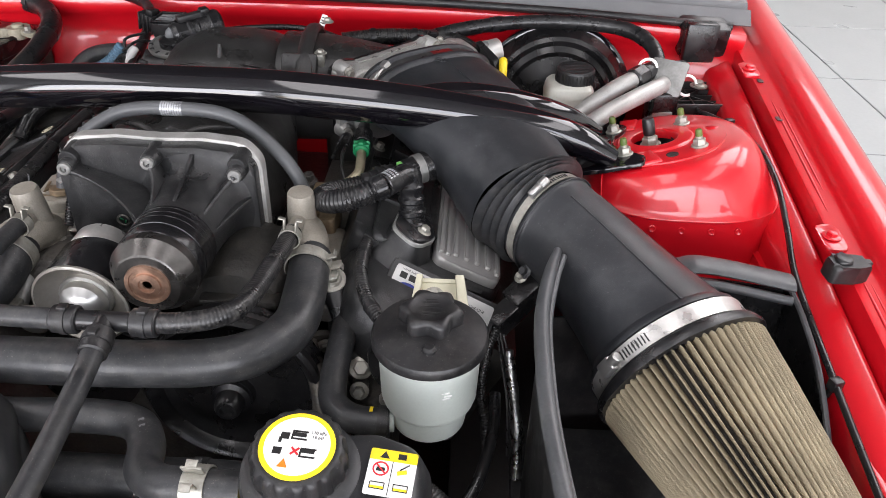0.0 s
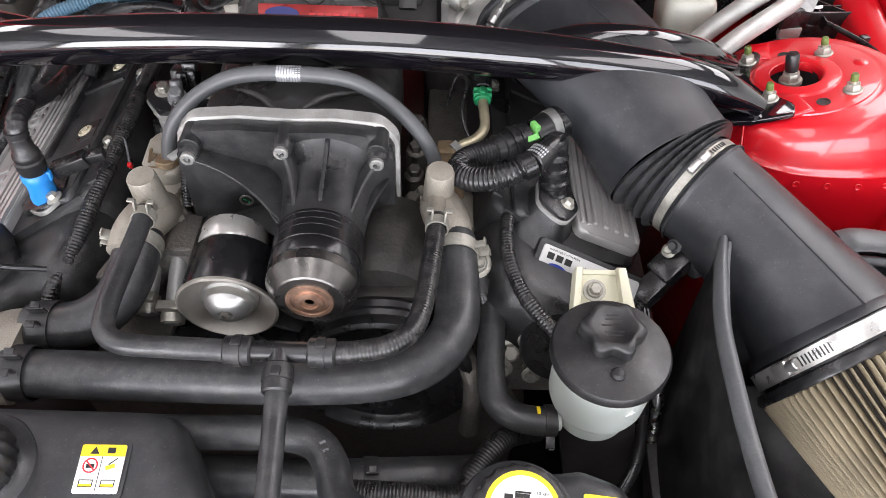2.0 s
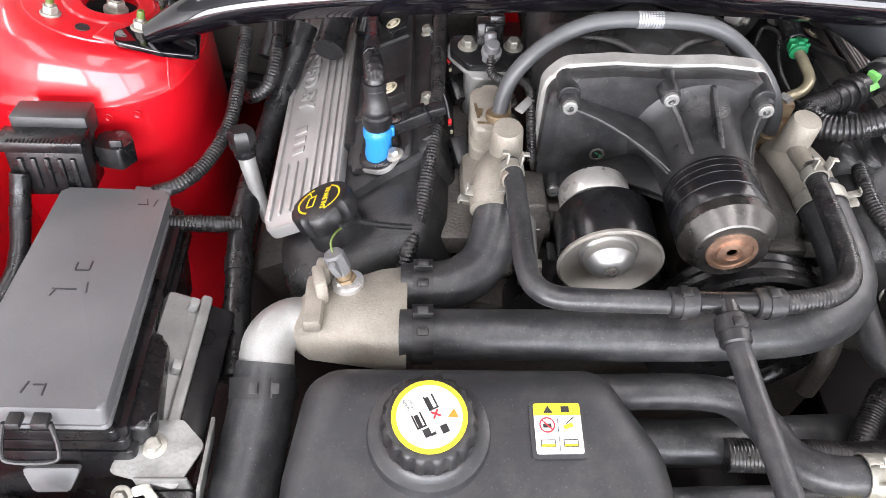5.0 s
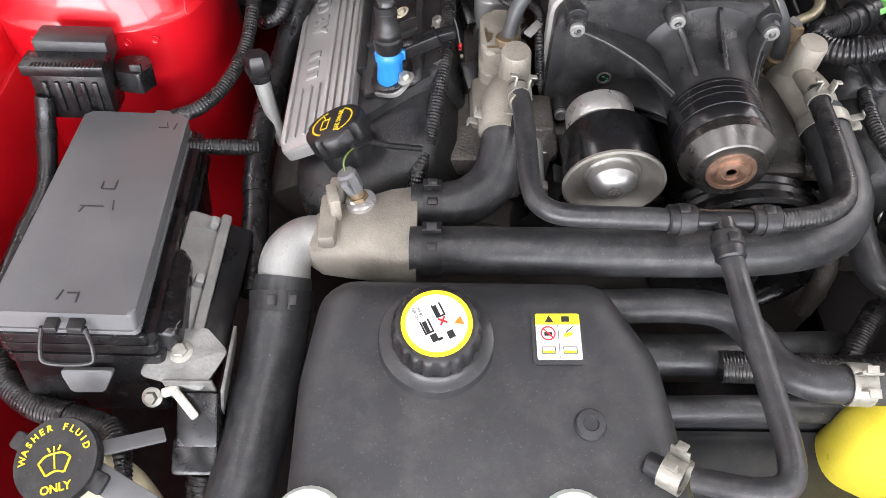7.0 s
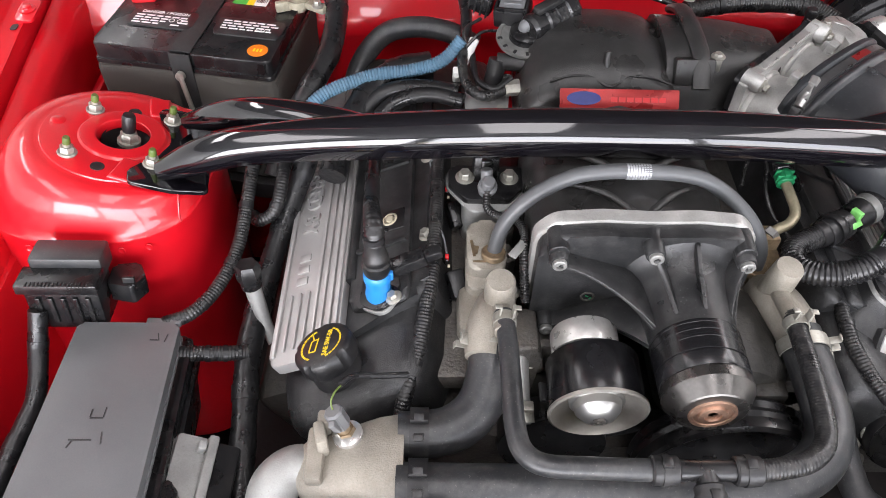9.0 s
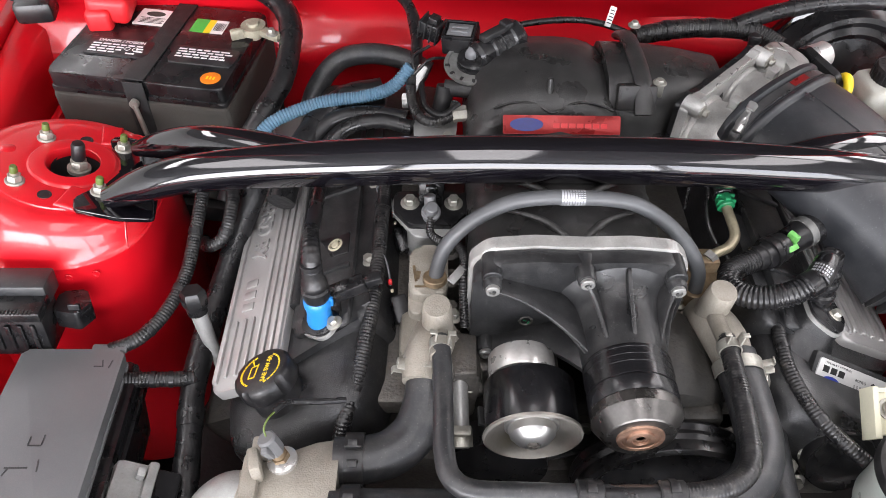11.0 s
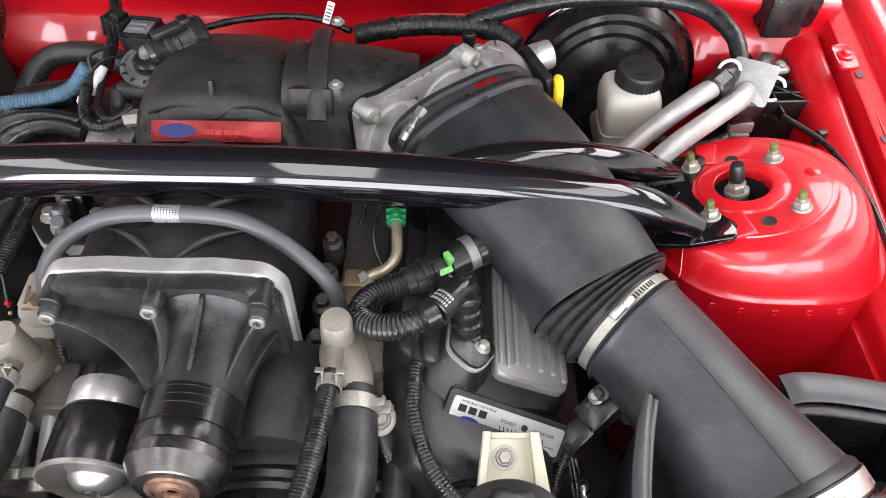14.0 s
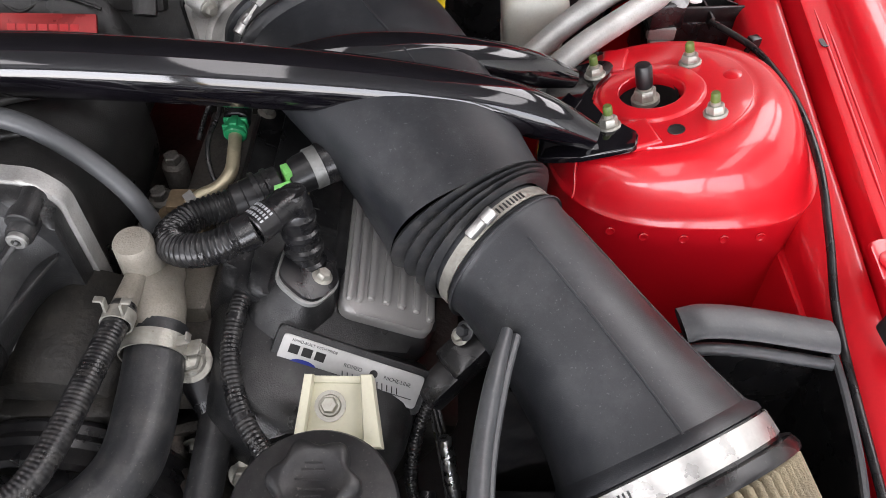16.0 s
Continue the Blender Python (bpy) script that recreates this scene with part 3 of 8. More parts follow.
def worm_clamp(name, c, d, r, w, screw_dir, parent=None, label="steel worm-drive hose clamp", material=ALU):
    """A slotted steel band with its screw housing on the side screw_dir."""
    c, d = vec(c), vec(d).normalized()
    s = vec(screw_dir)
    s = (s - d * s.dot(d)).normalized()
    tng = d.cross(s)
    t = part(name, band(c, d, r, w), material, parent, "" if parent is None else label)
    if parent is None:
        tagged(t, label, "hose clamp", "hose clamps")
    hc = c + s * (r + 0.0055)
    part("housing", join(box(w * 0.9, 0.017, 0.009, Matrix.Translation(hc) @ Matrix((d, tng, s)).transposed().to_4x4(), 0.0025),
                         cyl(hc - tng * 0.017, hc - tng * 0.006, 0.0052, None, 14, 0.001)), CHROME, t)
    rot = Matrix.Rotation(math.atan2(0.022, r), 4, d)
    slots = []
    for k in range(9):
        a = -(0.016 + 0.0034 * k) / r
        q = Matrix.Rotation(a, 4, d) @ s
        tq = d.cross(q)
        slots.append(box(w * 0.55, 0.0012, 0.0007, Matrix.Translation(c + q * (r + 0.0014)) @ Matrix((d, tq, q)).transposed().to_4x4(), 0))
    part("slots", join(*slots), INK, t, "dark clamp slots")
    return t


def spring_clamp(c, d, r, w, ear_dir, material=STEEL, parent=None, label="spring steel hose clamp"):
    c, d = vec(c), vec(d).normalized()
    s = vec(ear_dir)
    s = (s - d * s.dot(d)).normalized()
    tng = d.cross(s)
    bm = join(band(c, d, r, w, 0.0014))
    t = part("spring_clamp", bm, material, parent, "" if parent is None else label)
    if parent is None:
        tagged(t, label, "hose clamp", "hose clamps")
    for k in (-1, 1):
        M = Matrix.Translation(c + s * (r + 0.005) + tng * 0.006 * k) @ Matrix((d, tng, s)).transposed().to_4x4()
        part("ear", join(box(w * (0.55 if k > 0 else 0.9), 0.002, 0.011, M, 0.0006), box(w * 0.5, 0.006, 0.0016, M @ at(0, 0.003 * k, 0.0055), 0.0005)), material, t)
    return t


# ---- strut brace ----
brace = thing("strut_brace", (CX, 0.76, 0.888), "glossy black tubular strut brace bolted across both towers", "strut brace")
half = [(0.0, 0.750, 0.9615), (0.10, 0.7505, 0.9605), (0.22, 0.753, 0.952), (0.32, 0.757, 0.9405), (0.395, 0.758, 0.928), (0.44, 0.758, 0.913), (0.483, 0.757, 0.8935)]
pts = [(CX - u, y + 0.004 * u, z - 0.002 * u) for u, y, z in reversed(half)] + [(CX + u, y, z) for u, y, z in half[1:]]
rad = [0.0115, 0.0185, 0.0200, 0.0220, 0.0240, 0.0245, 0.0245, 0.0245, 0.0240, 0.0220, 0.0200, 0.0185, 0.0115]
part("main_tube", tube(pts, rad, 32, 10), GLOSS, brace, angle=60)
for s in (1, -1):
    pr = [(-0.070, 0.767, 0.938), (-0.005, 0.780, 0.940), (0.05, 0.795, 0.9365), (0.10, 0.811, 0.9265), (0.146, 0.828, 0.9085), (0.188, 0.843, 0.8885)]
    lift = (0.009, 0.008, 0.005, 0.001, 0.0, 0.0) if s > 0 else (-0.003, -0.004, -0.002, 0.0, 0.0, 0.0)
    part("rear_prong", tube([(mirrored(x, s), y + (0.003 if s < 0 else 0.7 * up), z + up) for (x, y, z), up in zip(pr, lift)], [0.010, 0.0180, 0.0190, 0.0185, 0.0165, 0.0085], 24, 8), GLOSS, brace, angle=60)
    tilt = math.degrees(math.atan(0.25)) * s
    outline = rounded([(-0.065, -0.070), (-0.030, -0.078), (0.016, -0.076), (0.020, -0.058), (0.010, -0.043), (-0.004, -0.025), (-0.0115, 0.0), (-0.004, 0.025), (0.010, 0.042), (0.016, 0.056), (0.006, 0.066), (-0.045, 0.064)], 0.008, 3)
    outline = outline if s > 0 else [(-x, y) for x, y in reversed(outline)]
    part("mount_plate", prism(outline, 0.0005, 0.0055, at(mirrored(0.2145, s) + (0 if s > 0 else 0.004), 0.815 - (0 if s > 0 else 0.004), tower_plane(0.2145, 0.815), -6.2, -tilt), 0.0015), GLOSS, brace)

# ---- supercharger ----
sc = thing("supercharger", (CX, 0.80, 0.80), "black twin-screw supercharger with ribbed front cover and snout", "supercharger")
face = [(-0.098, 0.828), (-0.0985, 0.930), (-0.082, 0.9475), (-0.040, 0.9515), (0.004, 0.9495), (0.046, 0.9515), (0.086, 0.9475), (0.1015, 0.930), (0.1015, 0.832), (0.090, 0.820), (0.05, 0.820), (-0.02, 0.816), (-0.06, 0.818), (-0.086, 0.816)]
fl = rounded([(x, z) for x, z in face], 0.022, 4)
M = Matrix(((1, 0, 0, CX), (0, 0, -1, 0), (0, 1, 0, 0), (0, 0, 0, 1)))
part("front_flange", prism([(x * 1.035, 0.89 + (z - 0.89) * 1.05) for x, z in fl], -0.6525, -0.6385, M, 0.0020), THROT, sc, "machined aluminium flange edge")
fc = prism(fl, -0.6375, -0.6215, M, 0.005, 3)
cover = part("front_cover", fc, COVER, sc)
SX, SZ = -0.2500, 0.8865
part("snout", lathe([(0.060, -0.006), (0.0515, -0.001), (0.0460, 0.006), (0.0425, 0.016), (0.0405, 0.030), (0.0392, 0.046), (0.0385, 0.066)], axis((SX, 0.6165, SZ), (0, -1, 0)), 40), COVER, sc)
for bx, bz in ((-0.371, 0.931), (-0.2865, 0.941), (-0.202, 0.931), (-0.371, 0.832), (-0.197, 0.834)):
    boss = part("boss", lathe([(0.0110, -0.012), (0.0095, 0.000), (0.0086, 0.014), (0.0080, 0.015)], axis((bx, 0.6215, bz), (0, -1, 0)), 20), COVER, cover)
    part("cover_screw", screw((bx, 0.6070, bz), (0, -1, 0), 0.0066, 0.005), SCREW, cover, "socket-head screw")
for ax, az, r0, th, h0, bend in ((-0.371, 0.930, 0.037, 0.0034, 0.0100, 2.2), (-0.371, 0.924, 0.040, 0.0030, 0.0040, 2.6), (-0.2865, 0.940, 0.037, 0.0040, 0.0105, 1.9), (-0.202, 0.930, 0.037, 0.0034, 0.0100, 1.7), (-0.366, 0.836, 0.038, 0.0036, 0.0080, 2.4), (-0.197, 0.838, 0.037, 0.0034, 0.0085, 1.8), (-0.247, 0.945, 0.037, 0.0042, -0.004, 1.2), (-0.193, 0.898, 0.037, 0.0034, -0.003, 1.3), (-0.335, 0.824, 0.038, 0.0034, -0.003, 1.5)):
    o, p0 = vec((SX, 0, SZ)), vec((ax, 0, az))
    d = (p0 - o)
    L = d.length
    d.normalize()
    r1 = r0 + 0.001
    web = [(L, -0.010)] + [(L + (r1 - L) * f, h0 + (0.0540 - h0) * f ** bend) for f in (0, 0.15, 0.3, 0.45, 0.6, 0.75, 0.88, 1.0)] + [(r0 - 0.004, 0.0540), (r0 - 0.004, -0.010)]
    WMX = Matrix.Translation((SX, 0.6135, SZ)) @ Matrix((d, vec((0, -1, 0)), d.cross(vec((0, -1, 0))))).transposed().to_4x4()
    bmw = prism(web if WMX.determinant() > 0 else web[::-1], -th / 2, th / 2, WMX)
    bmesh.ops.bevel(bmw, geom=bmw.edges[:], offset=0.0009, segments=2, profile=0.5, affect="EDGES")
    part("rib", bmw, COVER, cover)
for bx in (-0.371, -0.202):
    part("corner_post", cyl((bx, 0.6455, 0.938), (bx, 0.6135, 0.936), 0.0095, None, 18, 0.001), COVER, cover)
plug = part("breather_plug", lathe([(0.0072, 0), (0.0072, 0.0012), (0.0055, 0.0014), (0.0048, 0.0004), (0.0002, 0.0004)], axis((-0.333, 0.622, 0.864), (0, -1, 0)), 18), DKMETAL, cover, "dark socket plug")
part("plug_paint", join(box(0.0035, 0.0006, 0.0012, at(-0.334, 0.6201, 0.866, 0, 30), 0), box(0.0014, 0.0006, 0.0032, at(-0.3305, 0.6201, 0.863, 0, 20), 0)), GREENP, plug, "green paint dab")
# drive pulley on the snout
dp = part("drive_pulley", lathe([(0.0375, 0.0), (0.0395, 0.001), (0.0395, 0.030), (0.0385, 0.0305), (0.0385, 0.0315), (0.0395, 0.032), (0.0395, 0.044), (0.0385, 0.0455)], axis((SX, 0.5535, SZ), (0, -1, 0)), 56), DRUM, sc, "black drive pulley hub")
part("bevelled_nose", lathe([(0.0385, 0.0455), (0.0392, 0.047), (0.0392, 0.056), (0.0300, 0.0695), (0.0285, 0.0705), (0.020, 0.0705)], axis((SX, 0.5535, SZ), (0, -1, 0)), 56), mat("dark_polished_nose", (0.11, 0.105, 0.10), 0.27, 0.9, 0.25, 40), dp, "dark polished bevelled nose", 20)
part("copper_centre", lathe([(0.0205, 0.0705), (0.0200, 0.0725), (0.0165, 0.0725), (0.016, 0.0715), (0.0125, 0.0715), (0.012, 0.0735), (0.0075, 0.0738), (0.007, 0.0720), (0.0042, 0.0720), (0.0038, 0.069), (0.0002, 0.069)], axis((SX, 0.5535, SZ), (0, -1, 0)), 40), COPPER, dp, "coppery ringed centre", 20)
for k in range(3):
    part("drum_ring", lathe([(0.0390, 0.0), (0.0398, 0.0010), (0.0398, 0.0030), (0.0390, 0.0040)], axis((SX, 0.5525 - 0.0072 * k, SZ), (0, -1, 0)), 56), DRUM, dp, "black collar ring", 30)
# rotor housing behind the flange
rings = []
for k in range(25):
    y = 0.652 + 0.160 * k / 24
    r = []
    for i in range(40):
        th = 2 * math.pi * i / 40
        c, s = math.cos(th), math.sin(th)
        kk = (abs(c) ** 3.2 + abs(s) ** 3.2) ** (-1 / 3.2)
        x, z = 0.099 * kk * c, 0.082 * kk * s
        if s > 0:
            z += 0.006 * math.cos(x / 0.099 * 2 * math.pi) * s - 0.004
            z += 0.0035 * max(0, math.cos((y - 0.66 - 0.35 * abs(abs(x) - 0.05)) * 2 * math.pi / 0.034)) ** 2
        r.append(vec((CX + x, y, 0.861 + z)))
    rings.append(r)
part("rotor_housing", mesh_rings(rings), CASTB, sc, angle=50)
for sgn in (-1, 1):
    for y0 in (0.67, 0.715):
        part("housing_rib", tube([(CX + sgn * 0.004, y0 - 0.012, 0.9395), (CX + sgn * 0.032, y0 + 0.012, 0.9445), (CX + sgn * 0.068, y0 + 0.034, 0.938)], [0.0045, 0.0035, 0.0025], 10, 6), CASTB, sc)
part("housing_rib", tube([(CX, 0.655, 0.934), (CX, 0.72, 0.940), (CX, 0.80, 0.940)], 0.004, 10, 4), CASTB, sc)
# rear housing with its rounded back and the elbow to the throttle
rings = []
for y, top, hw, low in ((0.850, 0.90, 0.086, 0.80), (0.852, 0.930, 0.088, 0.80), (0.859, 0.947, 0.090, 0.80), (0.878, 0.959, 0.092, 0.80), (0.92, 0.967, 0.093, 0.80), (0.955, 0.967, 0.093, 0.80), (0.985, 0.958, 0.090, 0.80), (1.005, 0.942, 0.085, 0.80), (1.015, 0.905, 0.075, 0.80)):
    cz, h = (top + low) / 2, (top - low) / 2
    r = []
    for i in range(40):
        th = 2 * math.pi * i / 40
        c, s = math.cos(th), math.sin(th)
        kk = (abs(c) ** 3 + abs(s) ** 3) ** (-1 / 3)
        r.append(vec((CX - 0.006 + hw * kk * c, y, cz + h * kk * s)))
    rings.append(r)
part("rear_housing", mesh_rings(rings), CASTB, sc, angle=50)
rings = []
for x, y0, y1, top in ((-0.225, 0.868, 1.0, 0.965), (-0.17, 0.872, 0.998, 0.963), (-0.13, 0.880, 0.994, 0.958), (-0.085, 0.892, 0.988, 0.950)):
    cy, b, cz, h = (y0 + y1) / 2, (y1 - y0) / 2, (top + 0.83) / 2, (top - 0.83) / 2
    r = []
    for i in range(32):
        th = 2 * math.pi * i / 32
        c, s = math.cos(th), math.sin(th)
        kk = (abs(c) ** 3 + abs(s) ** 3) ** (-1 / 3)
        r.append(vec((x, cy + b * kk * c, cz + h * kk * s)))
    rings.append(r)
part("inlet_elbow", mesh_rings(rings), CASTB, sc, angle=50)
strap = part("mounting_rib", tube([(-0.187, 0.860, 0.935), (-0.187, 0.885, 0.958), (-0.19, 0.93, 0.9675), (-0.192, 0.975, 0.965), (-0.193, 1.003, 0.950)], 0.0105, 10, 6, flat=0.6), CASTB, sc)
part("rib_block", box(0.046, 0.018, 0.030, at(-0.194, 0.880, 0.945, -25), 0.004), CASTB, sc)
part("rib_screw", join(box(0.010, 0.012, 0.018, at(-0.168, 0.888, 0.950), 0.002), bolt((-0.168, 0.888, 0.959), (0, 0, 1), 0.0052, 0.004)), STEEL, sc, "bright screw")
part("rib_screw", bolt((-0.178, 1.0, 0.965), (0, 0, 1), 0.005, 0.005), STEEL, sc, "bright screw")
part("moulded_brace", tube([(-0.358, 0.858, 0.9435), (-0.335, 0.863, 0.9480), (-0.312, 0.862, 0.9475), (-0.291, 0.8555, 0.9400), (-0.270, 0.862, 0.9475), (-0.247, 0.863, 0.9480), (-0.222, 0.858, 0.9420)], 0.0015, 10, 8), CASTB, sc)
part("moulded_pin", cyl((-0.294, 0.874, 0.950), (-0.294, 0.880, 0.969), 0.005, 0.003, 12), CASTB, sc)
# badge on the sloping front of the rear housing
BM = at(-0.2835, 0.8345, 0.9395, 46, 0, 0)
badge = part("badge_plate", prism(rrect(0.130, 0.0205, 0.0015), 0, 0.0022, BM, 0.0006), BADGERED, sc, "red badge plate with a blue oval")
ov = [(0.0185 * math.cos(a * math.pi / 14), 0.0074 * math.sin(a * math.pi / 14)) for a in range(28)]
part("blue_oval", prism([(x - 0.039, y) for x, y in ov], 0.0022, 0.0028, BM), BLUEINK, badge, "plain blue oval")
part("letter_bar", join(*[box(0.0070, 0.0052, 0.0004, BM @ at(-0.006 + 0.0088 * k, -0.001, 0.0024), 0) for k in range(7)]), REDPLAS, badge, "red bars")

# ---- idler pulley ----
ip = thing("idler_pulley", (-0.336, 0.53, 0.80), "black belt idler pulley with a bright dished rim", "pulley")
A = axis((-0.333, 0.565, 0.8410), (0.0, -1, -0.05))
part("drum", lathe([(0.020, 0.0), (0.0415, 0.003), (0.0435, 0.006), (0.0435, 0.052), (0.0425, 0.054)], A, 56, False), DRUM, ip)
part("rim", lathe([(0.0425, 0.052), (0.0458, 0.054), (0.0458, 0.0565), (0.0435, 0.0575), (0.041, 0.053), (0.035, 0.046), (0.027, 0.041), (0.016, 0.040)], A, 56, False), SATIN, ip, "bright dished rim", 30)
part("hub_cap", lathe([(0.0255, 0.0405), (0.0255, 0.046), (0.024, 0.0475), (0.0225, 0.0475), (0.021, 0.0545), (0.015, 0.061), (0.008, 0.0645), (0.0072, 0.0645), (0.0072, 0.063), (0.0002, 0.063)], A, 40), CHROME, ip, "polished domed hub", 30)
part("hub_bolt", join(lathe([(0.0055, 0.063), (0.0055, 0.0655), (0.003, 0.0655), (0.003, 0.064), (0.0002, 0.064)], A, 6)), DKMETAL, ip)
part("rear_collar", lathe([(0.031, -0.018), (0.032, -0.016), (0.032, 0.004), (0.031, 0.006)], axis((-0.339, 0.570, 0.849), (0, -1, -0.05)), 40), ALU, ip, "bright collar")
part("bracket", join(box(0.03, 0.05, 0.08, at(-0.395, 0.60, 0.80), 0.004), box(0.10, 0.03, 0.05, at(-0.345, 0.61, 0.79), 0.006)), DKMETAL, ip, "dull metal bracket")

# ---- intake duct, bellows, tube and cone filter ----
FA = vec((0.44, -0.85, -0.30)).normalized()      # the filter's axis
FC = vec((0.2190, 0.5130, 0.8190))                 # its mouth


def loft(rows, seg=40, ex=2.2, up=(0, 0, 1)):
    """Rings along a line: rows of centre, direction, half width, half height."""
    rings = []
    for c, d, a, b in rows:
        d = vec(d).normalized()
        side = d.cross(vec(up)).normalized()
        top = side.cross(d)
        r = []
        for i in range(seg):
            th = 2 * math.pi * i / seg
            cs, sn = math.cos(th), math.sin(th)
            k = (abs(cs) ** ex + abs(sn) ** ex) ** (-1 / ex)
            r.append(vec(c) + side * (a * k * cs) + top * (b * k * sn))
        rings.append(r)
    return rings


duct = thing("intake_duct", (0.08, 0.68, 0.79), "black plastic intake duct with rubber bellows and moulded seams", "intake duct")
rows = [((-0.028, 0.868, 0.926), (0.62, -0.78, -0.05), 0.086, 0.041), ((-0.020, 0.858, 0.926), (0.62, -0.78, -0.05), 0.087, 0.042), ((0.005, 0.822, 0.922), (0.62, -0.80, -0.12), 0.085, 0.043),
        ((0.034, 0.782, 0.911), (0.58, -0.80, -0.22), 0.079, 0.046), ((0.058, 0.745, 0.896), (0.53, -0.80, -0.30), 0.072, 0.050), ((0.077, 0.713, 0.880), (0.5, -0.80, -0.34), 0.067, 0.056)]
rows.append(((0.0905, 0.688, 0.8705), (0.47, -0.82, -0.30), 0.0650, 0.0600))
line = [(*c, *d, a, b) for c, d, a, b in rows]
fine = [(p[:3], p[3:6], float(p[6]), float(p[7])) for p in spline(line, 5)]
part("flat_section", mesh_rings(loft(fine, 48, 2.7), False), DUCT, duct, angle=60)
# bellows: alternating folds
c0, c1 = vec((0.0895, 0.690, 0.8712)), vec((0.1085, 0.6685, 0.8628))
d0, d1 = vec((0.5, -0.82, -0.33)), vec((0.68, -0.73, -0.12))
rows = []
for k in range(49):
    t = k / 48
    w = 1 - abs(2 * ((4 * t) % 1.0) - 1)
    rad = 0.0612 - 0.0055 * t + (0.0082 - 0.0015 * t) * w ** 0.8
    d = d0.lerp(d1, t)
    inner = d.cross(vec((0, 0, 1))).normalized()
    rows.append((c0.lerp(c1, t) - inner * 0.004 * math.sin(math.pi * t), d, rad + 0.002 * (1 - t), rad - 0.003 * (1 - t)))
part("bellows", mesh_rings(loft(rows, 56, 2.1), False), RUBBER, duct, "ribbed black rubber bellows", 70)
C1 = vec((0.1140, 0.6640, 0.8610))
D1 = d1.normalized()
line = [(*(C1 + D1 * t), *D1, r) for t, r in ((-0.010, 0.0545), (0.0065, 0.0548), (0.0095, 0.0588), (0.0125, 0.0592), (0.0155, 0.0560))]
line += [(0.1490, 0.6200, 0.8510, 0.61, -0.77, -0.18, 0.0565), (0.1770, 0.5800, 0.8405, 0.55, -0.80, -0.23, 0.0590), (0.2010, 0.5440, 0.8300, 0.48, -0.83, -0.28, 0.0645), (0.2160, 0.5190, 0.8220, 0.44, -0.85, -0.3, 0.0715)]
fine = [(p[:3], p[3:6], float(p[6]), float(p[6])) for p in spline(line, 5)]
part("round_tube", mesh_rings(loft(fine, 56, 2.0), False), DUCT, duct, angle=60)
for off in (0.15, -0.8):
    seam = []
    for p in fine[22:]:
        d = vec(p[1]).normalized()
        side = d.cross(vec((0, 0, 1))).normalized()
        top = side.cross(d)
        seam.append(vec(p[0]) + (side * math.sin(off) + top * math.cos(off)) * (p[2] + 0.0001))
    part("seam", tube(seam, 0.0009, 6, 2), DUCT, duct)
part("seam", tube([(-0.012, 0.868, 0.968), (0.012, 0.825, 0.9655), (0.04, 0.785, 0.958), (0.062, 0.752, 0.947), (0.074, 0.728, 0.938)], 0.0009, 6, 4), DUCT, duct)
part("end_bead", mesh_rings(loft([(FC + FA * t, FA, r, r) for t, r in ((-0.012, 0.0700), (-0.007, 0.0728), (-0.003, 0.0770), (0.001, 0.0775), (0.003, 0.0735))], 56, 2.0), False), DUCT, duct, "flared lip", 60)
words("lettering", "TB", 0.013, at(-0.014, 0.8515, 0.9702, -4, 6, -40), DUCT, duct, 0.0006)
part("sensor_boss", join(lathe([(0.019, 0), (0.019, 0.006), (0.012, 0.010)], axis((0.1160, 0.6080, 0.8120), (-0.85, -0.35, -0.1)), 24), bolt((0.0905, 0.6060, 0.8330), (-0.6, -0.5, 0.6), 0.005, 0.006)), DUCT, duct)
worm_clamp("bellows_clamp", C1 + D1 * 0.001, D1, 0.0556, 0.0090, (-0.50, -0.20, 0.85), duct, "dull steel worm-drive clamp", STEEL)

filt = thing("cone_air_filter", FC + FA * 0.1, "cone air filter with soiled tan cotton pleats", "air filter")
part("collar", mesh_rings(loft([(FC + FA * t, FA, r, r) for t, r in ((0.0, 0.072), (0.002, 0.0768), (0.021, 0.0780), (0.0225, 0.0845), (0.029, 0.0868), (0.032, 0.0860), (0.033, 0.077))], 64, 2.0), False), SMOOTH, filt, "black rubber collar", 50)
n = 68
rings = []
side0 = FA.cross(vec((0, 0, 1))).normalized()
top0 = side0.cross(FA)
for t, ro, ri in ((0.031, 0.0795, 0.071), (0.035, 0.0835, 0.064), (0.08, 0.0775, 0.058), (0.12, 0.0715, 0.052), (0.16, 0.0650, 0.046), (0.212, 0.0565, 0.038), (0.216, 0.052, 0.040)):
    r = []
    for i in range(n * 10):
        w = (0.0, 0.0, 0.0, 0.55, 0.97, 1.0, 0.97, 0.55, 0.0, 0.0)[i % 10]
        rad = ri - 0.006 + (ro - ri + 0.006) * w + 0.0007 * noise.noise(vec((i // 10 * 3.1, t * 40, 0)))
        a = 2 * math.pi * (i + 1.3 * noise.noise(vec((i // 10 * 1.7, t * 25, 5)))) / (n * 10)
        r.append(FC + FA * t + side0 * (rad * math.cos(a)) + top0 * (rad * math.sin(a)))
    rings.append(r)
part("pleats", mesh_rings(rings, False), PLEAT, filt, "tan cotton pleats", 60)
# added dark cone behind the pleats; its colour puts shade into the gaps
part("gap_shade_liner", mesh_rings(loft([(FC + FA * t, FA, r, r) for t, r in ((0.032, 0.0695), (0.08, 0.0635), (0.12, 0.0575), (0.16, 0.0510), (0.212, 0.0430))], 72, 2.0), False), GAPSHADE, filt, "dark liner that paints shade between the pleats", 60)
